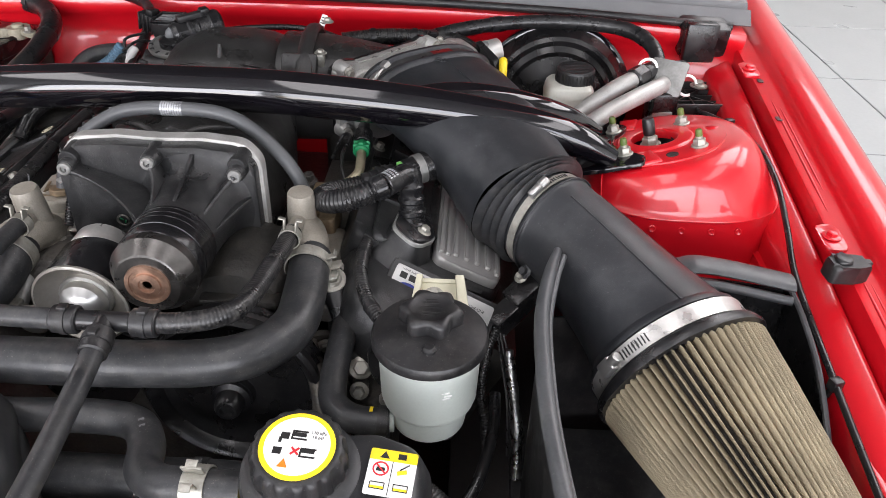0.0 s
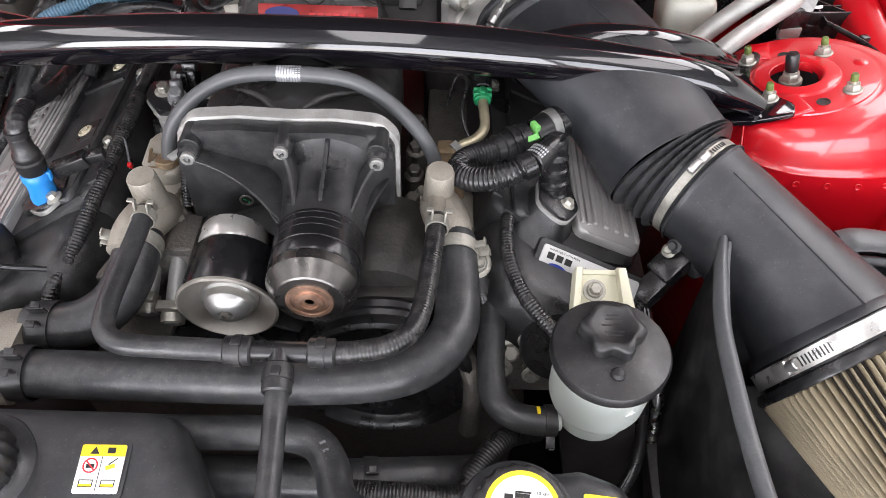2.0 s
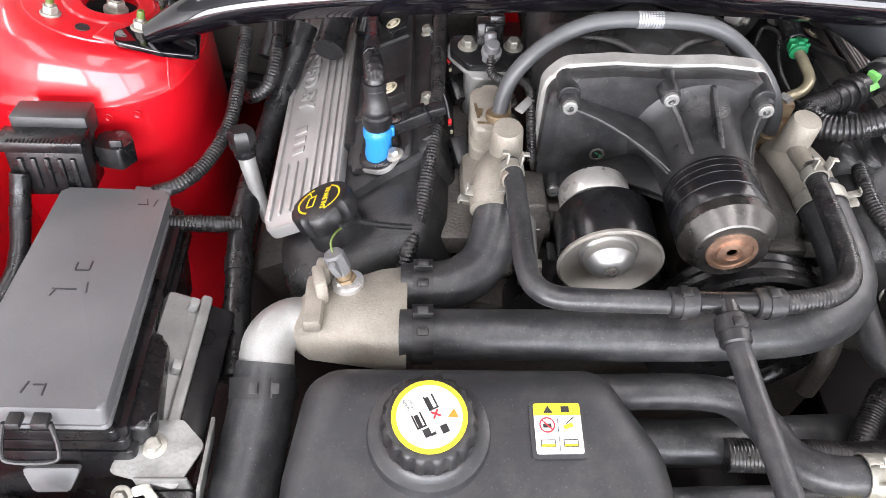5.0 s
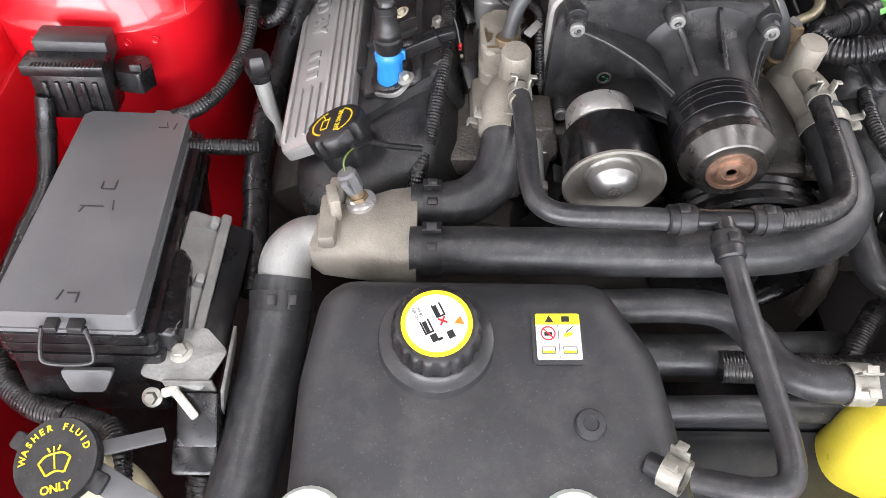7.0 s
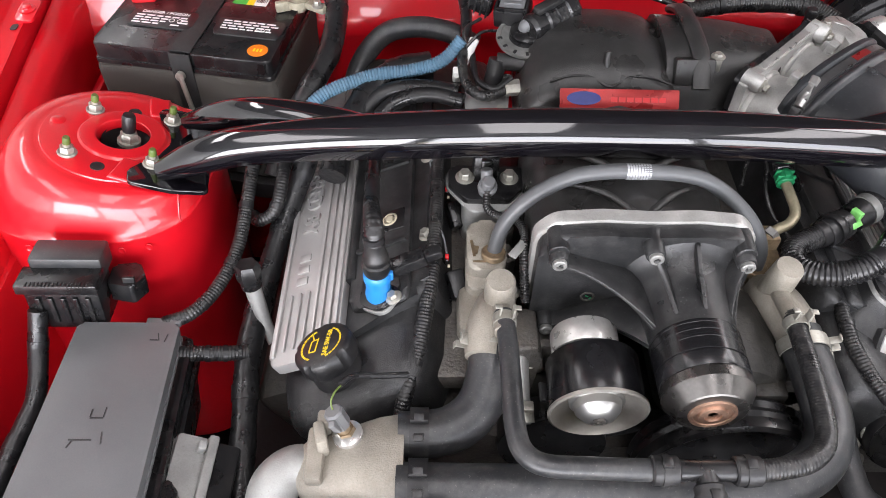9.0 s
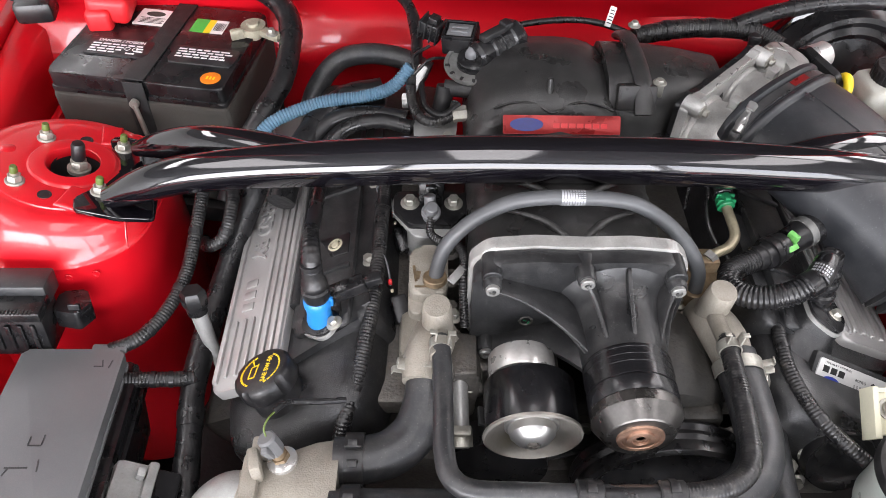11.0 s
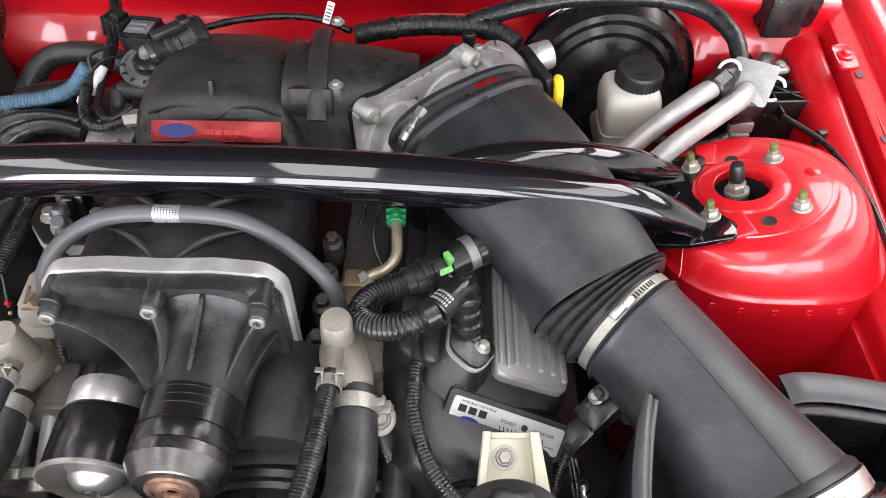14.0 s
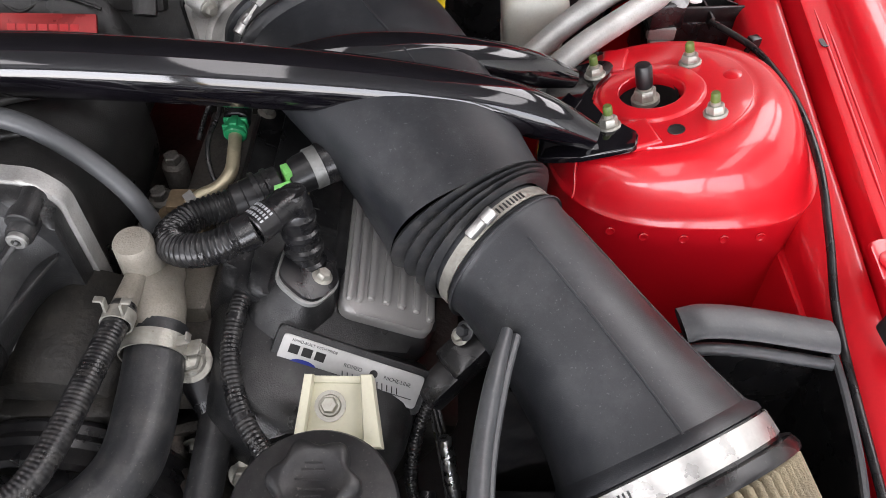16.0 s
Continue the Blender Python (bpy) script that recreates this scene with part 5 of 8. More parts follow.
tr = thing("coolant_tank", (-0.05, 0.28, 0.66), "black coolant tank shell over a yellow bottle", "coolant tank", "coolant tanks")
out = rounded([(-0.118, 0.170), (0.012, 0.170), (0.012, 0.348), (-0.03, 0.362), (-0.118, 0.352)], [0.03, 0.03, 0.03, 0.02, 0.03], 6)
part("shell", mesh_rings(rings_of(out, ((0.775, 0.002, 0), (0.80, 0.0, 0), (0.832, 0.003, 0.05), (0.846, 0.009, 0.08), (0.852, 0.018, 0.10), (0.853, 0.03, 0.10)))), TANK, tr, angle=60)
part("yellow_bottle", mesh_rings(rings_of(rounded([(-0.09, 0.165), (0.016, 0.165), (0.016, 0.34), (-0.02, 0.352), (-0.148, 0.342), (-0.150, 0.295), (-0.10, 0.27)], 0.03, 6), ((0.66, 0.006, 0), (0.67, 0.0, 0), (0.78, 0.0, 0), (0.812, 0.006, 0), (0.822, 0.02, 0)))), COOLANT, tr, "yellow translucent bottle", 60)
part("collar", lathe([(0.044, -0.006), (0.042, 0.003), (0.036, 0.006), (0.034, 0.010)], axis((-0.0825, 0.316, 0.856), (0.02, -0.14, 1)), 40), TANK, tr)
tank_cap((-0.0822, 0.3155, 0.8625), (0.02, -0.16, 1), -4, tr)
warn_label(at(-0.0185, 0.3145, 0.8595, 6, 4, -4), tr)

# ---- coolant crossover and its hoses ----
cr = thing("coolant_crossover", (-0.56, 0.465, 0.77), "cast aluminium coolant crossover housing with a sensor", "coolant housing")
part("body", mesh_rings(loft([((x, 0.468, z), (1, 0, 0), w, h) for x, z, w, h in ((-0.600, 0.800, 0.020, 0.020), (-0.590, 0.802, 0.027, 0.026), (-0.560, 0.806, 0.033, 0.030), (-0.530, 0.812, 0.043, 0.028), (-0.507, 0.816, 0.046, 0.024))], 40, 3.0)), CAST, cr, angle=50)
part("elbow", tube([(-0.585, 0.470, 0.803), (-0.607, 0.468, 0.803), (-0.622, 0.452, 0.798), (-0.624, 0.428, 0.783)], [0.021, 0.0215, 0.0225, 0.0235], 28, 8), CASTS, cr, "smooth cast elbow")
part("elbow_flange", join(box(0.016, 0.050, 0.016, at(-0.583, 0.468, 0.832), 0.004), box(0.012, 0.014, 0.030, at(-0.577, 0.497, 0.835), 0.003)), CAST, cr)
part("vent_fin", box(0.010, 0.022, 0.045, at(-0.578, 0.478, 0.836, 0, 0, 15), 0.003), CAST, cr)
part("sensor_seat", lathe([(0.0135, -0.01), (0.0135, 0.004), (0.0105, 0.006)], axis((-0.556, 0.486, 0.835), (-0.15, 0.1, 1)), 24), ALU, cr)
sn = part("temperature_sensor", join(lathe([(0.0085, 0.0), (0.0085, 0.008)], axis((-0.556, 0.487, 0.836), (-0.30, 0.12, 0.85)), 6), lathe([(0.0065, 0.008), (0.0065, 0.016)], axis((-0.556, 0.487, 0.836), (-0.30, 0.12, 0.85)), 16)), RUST, cr, "brass sensor body")
part("connector", join(lathe([(0.0080, 0.014), (0.0088, 0.018), (0.0088, 0.033), (0.0070, 0.035)], axis((-0.556, 0.487, 0.836), (-0.30, 0.12, 0.85)), 8), box(0.006, 0.006, 0.016, at(-0.565, 0.481, 0.860, 8, -18), 0.001)), GREY, sn, "grey plug")
part("wire", tube([(-0.567, 0.492, 0.867), (-0.569, 0.497, 0.874), (-0.566, 0.505, 0.877), (-0.560, 0.514, 0.876)], 0.0009, 6, 6), OLIVE, sn, "green wire")
part("lead", tube([(-0.562, 0.512, 0.877), (-0.552, 0.524, 0.872), (-0.530, 0.533, 0.858), (-0.505, 0.542, 0.846)], 0.0028, 8, 6, wobble=0.1), TAPE, sn, "taped black lead")
G = "coolant hoses"


def hose(name, pts, r, label, material=RUBBER, seg=22, per=8, ridge=None, cat="hose", group=G, flat=1.0):
    return solo(name, tube(pts, r, seg, per, ridge, flat), material, label, cat, group, angle=60)


bent_hose = hose("coolant_hose", [(-0.512, 0.494, 0.820), (-0.488, 0.495, 0.821), (-0.462, 0.501, 0.823), (-0.441, 0.518, 0.829), (-0.431, 0.543, 0.838), (-0.428, 0.567, 0.849), (-0.430, 0.592, 0.856)], 0.0215, "short thick black rubber coolant hose, bent upwards")
long_hose = hose("coolant_hose", [(-0.512, 0.444, 0.824), (-0.46, 0.443, 0.826), (-0.36, 0.441, 0.829), (-0.26, 0.440, 0.832), (-0.19, 0.445, 0.834), (-0.150, 0.462, 0.836), (-0.128, 0.495, 0.838), (-0.126, 0.54, 0.843), (-0.130, 0.592, 0.850)], 0.0208, "long thick black rubber coolant hose across the engine", per=10)
rad_hose = hose("radiator_hose", [(-0.6243, 0.438, 0.789), (-0.627, 0.405, 0.770), (-0.633, 0.36, 0.752), (-0.642, 0.30, 0.733), (-0.655, 0.23, 0.715), (-0.665, 0.15, 0.70)], [0.0248, 0.0268, 0.0272, 0.0272, 0.0272, 0.0272], "thick black radiator hose running down to the front")
TH = 0.0090
vent_l = hose("vent_hose", [(-0.418, 0.588, 0.880), (-0.416, 0.558, 0.882), (-0.4155, 0.51, 0.884), (-0.415, 0.472, 0.8845), (-0.410, 0.449, 0.8845), (-0.393, 0.4375, 0.884), (-0.355, 0.4355, 0.8835), (-0.307, 0.434, 0.8835)], TH, "thin black rubber vent hose with a sharp bend", per=8)
vent_r = hose("vent_hose", [(-0.228, 0.434, 0.884), (-0.203, 0.4365, 0.8845), (-0.180, 0.443, 0.885), (-0.163, 0.459, 0.885), (-0.155, 0.490, 0.884), (-0.150, 0.54, 0.882), (-0.146, 0.592, 0.878)], TH, "thin ribbed black rubber vent hose", LOOM, ridge=(0.003, 0.0003))
hose("vent_hose", [(-0.2655, 0.413, 0.879), (-0.262, 0.36, 0.873), (-0.258, 0.30, 0.869), (-0.256, 0.252, 0.867), (-0.262, 0.232, 0.864), (-0.282, 0.230, 0.858), (-0.312, 0.244, 0.838)], TH, "thin black rubber vent hose down to the tank", per=8)
for h, c, d, r in ((bent_hose, (-0.494, 0.495, 0.8207), (1, 0, 0), 0.0230), (long_hose, (-0.494, 0.4437, 0.825), (1, 0, 0), 0.0228), (rad_hose, (-0.6250, 0.420, 0.778), (0, -0.85, -0.5), 0.0270)):
    spring_clamp(c, d, r, 0.017, (0.2, -0.3, 1), BLACK, h, "black spring clamp")
tee = thing("hose_tee", (-0.265, 0.432, 0.86), "black plastic hose tee with three sleeves", "hose tee")
part("tee_body", join(cyl((-0.312, 0.434, 0.884), (-0.222, 0.434, 0.884), 0.0085, None, 18, 0.001), cyl((-0.2665, 0.434, 0.884), (-0.2655, 0.405, 0.878), 0.009, None, 18, 0.001)), SMOOTH, tee)
for p, q in (((-0.3105, 0.434, 0.884), (-0.2885, 0.434, 0.884)), ((-0.2445, 0.434, 0.884), (-0.2225, 0.434, 0.884)), ((-0.2662, 0.4235, 0.8815), (-0.2652, 0.400, 0.877))):
    d = (vec(q) - vec(p)).normalized()
    part("sleeve", join(cyl(p, q, 0.0118, None, 22, 0.0015), lathe([(0.0128, 0.008), (0.0128, 0.014)], axis(p, d), 22), box(0.008, 0.008, 0.004, at(*(vec(p).lerp(vec(q), 0.5) + vec((0, 0, 0.0124)))), 0.001)), BLACK, tee)


def neck(side):
    """Cast coolant neck with its vent nipple."""
    t = thing("coolant_neck", (mirrored(-0.140, side), 0.63, 0.80), "sand-cast aluminium coolant neck with a round boss", "coolant neck", "coolant necks")
    X = lambda x: mirrored(x, side)
    part("boss", join(lathe([(0.0155, -0.02), (0.0150, 0.03), (0.0138, 0.052), (0.0125, 0.0545)], axis((X(-0.147), 0.636, 0.848), ((0.04 if side > 0 else -0.04), -0.10, 1)), 28),
                      tube([(X(-0.146), 0.652, 0.838), (X(-0.143), 0.630, 0.852), (X(-0.135), 0.605, 0.853), (X(-0.131), 0.580, 0.848)], [0.018, 0.0215, 0.0215, 0.0185], 24, 6)), CAST, t, angle=60)
    part("vent_nipple", cyl((X(-0.147), 0.625, 0.872), (X(-0.147), 0.588, 0.878), 0.0085, None, 16, 0.001), CAST, t)
    part("foot", box(0.055, 0.06, 0.035, at(X(-0.135), 0.655, 0.812), 0.008), CAST, t)
    part("foot_bolt", bolt((X(-0.163), 0.672, 0.830), (0, 0, 1), 0.006, 0.008), STEEL, t)
    part("foot_bolt", bolt((X(-0.163), 0.64, 0.828), (0, 0, 1), 0.006, 0.008), STEEL, t)
    if side < 0:
        t.location = t.location + vec((0.012, -0.023, 0.003))
    return t


neck(1)
neck(-1)
for s in (1, -1):
    spring_clamp((-0.1465 if s > 0 else -0.4172, 0.580, 0.879), (0, -1, 0.05), 0.0096, 0.010, (0.1, -0.2, 1), STEEL, vent_r if s > 0 else vent_l, "zinc spring clamp")
    spring_clamp((-0.1295 if s > 0 else -0.4285, 0.576 if s > 0 else 0.571, 0.848 if s > 0 else 0.850), (0.03 * s, -1, -0.12), 0.0222, 0.013, (0.9 * s, 0, 0.3), STEEL, long_hose if s > 0 else bent_hose, "zinc spring clamp")

# ---- cam covers, coil covers ----
TH_C = radians(25)


def cov(side, u, v, w=0.0):
    """A place on a cam cover: u down the slope, v rearwards, w off the surface."""
    x = -0.045 + u * math.cos(TH_C) + w * math.sin(TH_C)
    z = 0.845 - u * math.sin(TH_C) + w * math.cos(TH_C)
    return vec((mirrored(x, side), 0.60 + v, z))


def cov_m(side, u, v, w=0.0, turn=0.0):
    """The pose there: x down the slope outwards, y rearwards, z off the surface."""
    o = cov(side, u, v, w)
    ex = (cov(side, u + 1, v, w) - o).normalized()
    ez = (cov(side, u, v, w + 1) - o).normalized()
    ey = ez.cross(ex)
    return Matrix.Translation(o) @ Matrix((ex, ey, ez)).transposed().to_4x4() @ pose(0, 0, 0, 0, 0, turn)


def cam_cover(side):
    sg = 1 if side > 0 else -1
    t = thing("cam_cover", cov(side, 0.05, 0.2, -0.08), "black crackle-finish cam cover with plug wells", "cam cover", "cam covers")
    F = lambda pts: [(x, y * sg) for x, y in (pts if sg > 0 else reversed(pts))]
    out = rounded([(-0.050, 0.03), (0.04, -0.005), (0.125, 0.01), (0.130, 0.42), (-0.050, 0.42)], [0.02, 0.03, 0.03, 0.02, 0.02])
    M = cov_m(side, 0, 0)
    part("shell", prism(F(out), -0.07, -0.001, M, 0.010, 3), COVER, t)
    nose = F(rounded([(-0.042, -0.015), (-0.030, -0.062), (0.045, -0.090), (0.112, -0.086), (0.128, -0.02), (0.120, 0.06), (-0.045, 0.06)], [0.03, 0.035, 0.05, 0.04, 0.04, 0.02, 0.02], 8))
    mu, mv = 0.038, 0.0
    part("front_lobe", mesh_rings([[M @ vec((mu + (x - mu) * k, mv + (y - mv) * k, h)) for x, y in nose] for h, k in ((-0.085, 0.97), (-0.060, 1.0), (-0.046, 0.995), (-0.034, 0.975), (-0.025, 0.935), (-0.018, 0.87), (-0.0135, 0.78), (-0.0112, 0.66), (-0.0100, 0.45), (-0.0098, 0.2))]), COVER, t, angle=70)
    part("plug_ridge", prism(F(rounded([(-0.030, 0.02), (0.035, 0.02), (0.035, 0.41), (-0.030, 0.41)], 0.012)), -0.02, 0.006, M, 0.006, 3), COVER, t)
    for v in (0.13, 0.25, 0.37):
        part("plug_seat", join(lathe([(0.0088, 0.0), (0.0088, 0.0016), (0.0070, 0.0024), (0.0066, 0.0010), (0.0045, 0.0010), (0.0040, 0.0030), (0.0002, 0.0032)], cov_m(side, -0.006, v, 0.006), 22)), BEIGE, t, "dusty beige plug seat")
        part("seat_frame", prism([(-0.017, -0.013), (0.020, -0.013), (0.004, 0.016), (-0.017, 0.016)], 0.0, 0.0010, cov_m(side, -0.006, v, 0.006), 0.0004), SMOOTH, t)
        part("cross_rib", prism(rrect(0.058, 0.006, 0.002), 0.0, 0.0035, cov_m(side, 0.002, v - 0.035, 0.006), 0.001), COVER, t)
    part("edge_rib", tube([cov(side, 0.036, v, 0.004) for v in (0.06, 0.15, 0.25, 0.33, 0.41)], 0.0062, 12, 3), COVER, t)
    for u, v in ((-0.046, 0.10), (-0.046, 0.22)):
        part("cover_bolt", bolt(cov(side, u, v, -0.002), (0.42 * sg, 0, 0.9), 0.0055, 0.007), STEEL, t, "zinc bolt")
    return t


cam_l, cam_r = cam_cover(-1), cam_cover(1)


def coil_cover(side, v0):
    sg = 1 if side > 0 else -1
    t = thing("coil_cover", cov(side, 0.08, 0.2, 0), "silver painted coil cover with raised ribs and letters" if side < 0 else "silver painted coil cover with long raised ribs", "coil cover", "coil covers")
    M = cov_m(side, 0.080, 0, 0.0)
    W = 0.078
    L = 0.41 - v0
    mid = (v0 + 0.41) / 2 * sg
    part("plate", prism([(x, y + mid) for x, y in rrect(W, L, 0.012)], -0.004, 0.010, M, 0.004, 3), SILVER, t)
    part("rim", join(*[prism([(x + e, y + mid) for x, y in rrect(0.005, L - 0.02, 0.002)], 0.010, 0.0135, M, 0.001) for e in (-0.034, -0.026, 0.034)]), SILVER, t)
    if side < 0:
        part("rib", join(*[prism([(x + e, y + (v0 + 0.05) * sg) for x, y in rrect(0.0035, 0.070, 0.0015)], 0.010, 0.0130, M, 0.001) for e in (0.002, 0.012, 0.023)], *[prism([(x + e, y + mid) for x, y in rrect(0.0042, L - 0.03, 0.0018)], 0.010, 0.0130, M, 0.001) for e in (-0.017, -0.008)]), SILVER, t)
        T = cov_m(side, 0.0935, 0.222, 0.0106, -90)
        ch = T.to_3x3() @ vec((1, 0, 0))
        if ch.y > 0:
            T = cov_m(side, 0.0935, 0.222, 0.0106, 90)
        words("lettering", "POWERED BY", 0.027, T, SILVER, t, 0.0024, 0.0006, 0.98)
        B = cov_m(side, 0.0935, 0.090, 0.0106)
        part("letter_bar", join(*[box(0.014, 0.010, 0.0022, B @ at(0, (0.016 - 0.016 * k) * 1.0, 0), 0.0006) for k in range(3)]), SILVER, t, "raised bars")
    else:
        part("rib", join(*[prism([(x + e, y + mid) for x, y in rrect(0.0062, L - 0.03, 0.0025)], 0.010, 0.0135, M, 0.0016) for e in (-0.0165, -0.0035, 0.0095, 0.0225)]), SILVER, t)
    return t


coil_cover(-1, -0.028)
coil_cover(1, 0.022)

# builder's plate on the right-hand cover's sloping front
pu = vec((0.099, -0.008, -0.046)).normalized()
pv = vec((0.0, 0.017, 0.0175))
pv = (pv - pu * pv.dot(pu)).normalized()
pn = pu.cross(pv)
PM = Matrix.Translation((0.0055, 0.5812, 0.8135)) @ Matrix((pu, pv, pn)).transposed().to_4x4()
bp = thing("builder_plate", (0.0055, 0.575, 0.80), "small silver builder's plate on the black cam cover", "plate")
part("pad", prism(rrect(0.122, 0.036, 0.004), -0.03, -0.0005, PM, 0.002), COVER, bp, "black raised pad")
plate = part("plate", prism(rrect(0.112, 0.026, 0.003), -0.0005, 0.001, PM, 0.0004), mat("satin_silver_print", (0.50, 0.50, 0.49), 0.40, 0.30, 0.08, 30), bp)
words("lettering", "HAND-BUILT WITH PRIDE", 0.0030, PM @ at(-0.032, 0.0098, 0.0011), INK, plate, 0.0001)
part("letter_bar", join(*[box(0.0075, 0.0065, 0.0004, PM @ at(-0.046 + 0.010 * k, 0.0035, 0.0012), 0) for k in range(3)]), INK, plate, "black bars")
part("blue_oval", prism([(0.0105 * math.cos(a / 4) - 0.036, 0.0042 * math.sin(a / 4) - 0.0065) for a in range(25)], 0.001, 0.0014, PM), BLUEINK, plate, "plain blue oval")
words("lettering", "ROMEO", 0.0042, PM @ at(0.0, 0.0035, 0.0011), INK, plate, 0.0001)
words("lettering", "NICHE-LINE", 0.0042, PM @ at(0.036, 0.0035, 0.0011), INK, plate, 0.0001)
part("letter_bar", join(box(0.026, 0.0006, 0.0003, PM @ at(0.0, -0.0065, 0.0011), 0), box(0.030, 0.0006, 0.0003, PM @ at(0.036, -0.0065, 0.0011), 0), box(0.022, 0.0016, 0.0003, PM @ at(0.03, -0.0098, 0.0011), 0), *[box(0.0008, 0.005, 0.0003, PM @ at(-0.006 + 0.004 * k, -0.0035, 0.0011, 0, 0, 20), 0) for k in range(12)]), INK, plate, "unreadable pen marks")
part("seal_dot", lathe([(0.0032, 0.001), (0.0032, 0.0013), (0.0002, 0.0013)], PM @ at(0.0165, 0.0035, 0), 16), INK, plate)

# oil filler cap
oc = thing("oil_filler", cov(-1, 0.05, -0.03, 0.0), "black oil filler with a yellow-printed cap", "oil filler")
OM = cov_m(-1, 0.050, -0.030, 0.002) @ pose(0, 0, 0, 12, 0, 0) @ Matrix.Scale(0.77, 4)
rings = []
for h, rad, amp in ((0.0, 0.036, 0), (0.006, 0.0385, 0.001), (0.024, 0.0385, 0.001), (0.028, 0.0365, 0.0006), (0.0295, 0.033, 0)):
    rings.append([OM @ vec(((rad + amp * (0.6 if math.cos(5 * a) < 0.82 else -2.4)) * math.cos(a), (rad + amp * (0.6 if math.cos(5 * a) < 0.82 else -2.4)) * math.sin(a), h)) for a in [2 * math.pi * i / 80 for i in range(80)]])
oc_b = part("cap", mesh_rings(rings), BLACK, oc, angle=40)
part("filler_neck", lathe([(0.034, -0.035), (0.034, 0.002)], OM, 32), BLACK, oc)
TW = OM @ at(0, 0, 0.0296, 0, 0, 0)
ex = TW.to_3x3() @ vec((1, 0, 0))
TW = TW @ pose(0, 0, 0, 0, 0, -90)
words("lettering", "SAE 5W-50", 0.0092, TW @ at(0, -0.009, 0.0), YELLOW, oc_b, 0.0002, 0.0003)
arcs = []
for k in range(11):
    a = radians(30 + 12 * k)
    arcs.append(box(0.0045, 0.0026, 0.0004, TW @ at(0.0265 * math.cos(a), 0.0265 * math.sin(a), 0.0001, 0, 0, math.degrees(a) - 90), 0))
    a = radians(-30 - 12 * k)
    arcs.append(box(0.0045, 0.0022, 0.0004, TW @ at(0.0265 * math.cos(a), 0.0265 * math.sin(a), 0.0001, 0, 0, math.degrees(a) + 90), 0))
part("print_ring", join(*arcs), YELLOW, oc_b, "yellow bars round the rim")
part("oil_can_mark", join(box(0.016, 0.0012, 0.0004, TW @ Matrix.Scale(1.45, 4) @ at(0, 0.004, 0.0001), 0), box(0.0012, 0.006, 0.0004, TW @ Matrix.Scale(1.45, 4) @ at(-0.008, 0.007, 0.0001), 0), box(0.0012, 0.006, 0.0004, TW @ Matrix.Scale(1.45, 4) @ at(0.006, 0.007, 0.0001, 0, 0, 10), 0), box(0.012, 0.0012, 0.0004, TW @ Matrix.Scale(1.45, 4) @ at(-0.001, 0.010, 0.0001), 0), box(0.010, 0.0012, 0.0004, TW @ Matrix.Scale(1.45, 4) @ at(0.011, 0.010, 0.0001, 0, 0, 25), 0)), YELLOW, oc_b, "yellow oil can outline")


# ---- crankcase breather fittings and hoses ----
def breather(side, label):
    sg = 1 if side > 0 else -1
    t = thing("breather_valve", cov(side, 0.004, 0.04, 0), label, "breather valve", "breather valves")
    u0, w0 = (0.0095, 0.0195) if sg > 0 else (0.0, 0.004)
    M = cov_m(side, u0, 0.044 if sg > 0 else 0.042, w0)
    if sg > 0:
        part("boss", mesh_rings([[M @ vec((x * k, y * k - dy, h)) for x, y in rounded([(-0.024, -0.020), (0.006, -0.039), (0.025, -0.011), (0.018, 0.023), (-0.020, 0.023)], 0.0165, 8)] for h, k, dy in ((-0.040, 1.55, 0.012), (-0.022, 1.25, 0.006), (-0.012, 1.06, 0.001), (-0.003, 0.98, 0.0))]), COVER, t, "black cast boss", 60)
    part("seat", prism(rounded([(-0.0225, -0.0185), (0.006, -0.0365), (0.0235, -0.010), (0.0165, 0.0215), (-0.0185, 0.0215)], 0.0155, 8), -0.002, 0.0045, M @ pose(0, 0, 0, 0, 0, 0 if sg > 0 else 180), 0.001), SMOOTH, t)
    part("gasket_edge", prism(rounded([(-0.024, -0.020), (0.006, -0.039), (0.025, -0.011), (0.018, 0.023), (-0.020, 0.023)], 0.0165, 8), -0.003, 0.0012, M @ pose(0, 0, 0, 0, 0, 0 if sg > 0 else 180), 0.0005), CASTS, t, "pale gasket edge")
    part("seat_bolt", bolt(cov(side, 0.0196, 0.036, 0.0225) if sg > 0 else cov(side, -0.017, 0.020, 0.008), (0.42 * sg, 0, 0.9), 0.0055, 0.006), STEEL, t, "zinc bolt")
    return t


bl = breather(-1, "black breather valve with a blue collar")
A = axis((-0.5365, 0.630, 0.850), (-0.03, 0.10, 1))
part("collar", lathe([(0.0130, 0.0), (0.0135, 0.004), (0.0122, 0.012), (0.0122, 0.020), (0.0135, 0.024), (0.0138, 0.030), (0.0120, 0.033)], A, 28), BLUE, bl, "blue plastic collar")
part("blue_tab", box(0.006, 0.005, 0.010, A @ at(0.0125, 0.0, 0.028), 0.001), BLUE, bl, "blue plastic tab")
part("boot", lathe([(0.0118, 0.032), (0.0135, 0.038), (0.0138, 0.046), (0.0122, 0.048), (0.0130, 0.052), (0.0122, 0.056), (0.0105, 0.058), (0.0098, 0.070), (0.0105, 0.080)], A, 28), BLACK, bl, "black ribbed boot")
part("elbow", tube([(-0.538, 0.636, 0.920), (-0.5385, 0.641, 0.930), (-0.540, 0.652, 0.934), (-0.543, 0.675, 0.929)], [0.0100, 0.0100, 0.0092, 0.0084], 20, 6, (0.0045, 0.0007)), SMOOTH, bl)
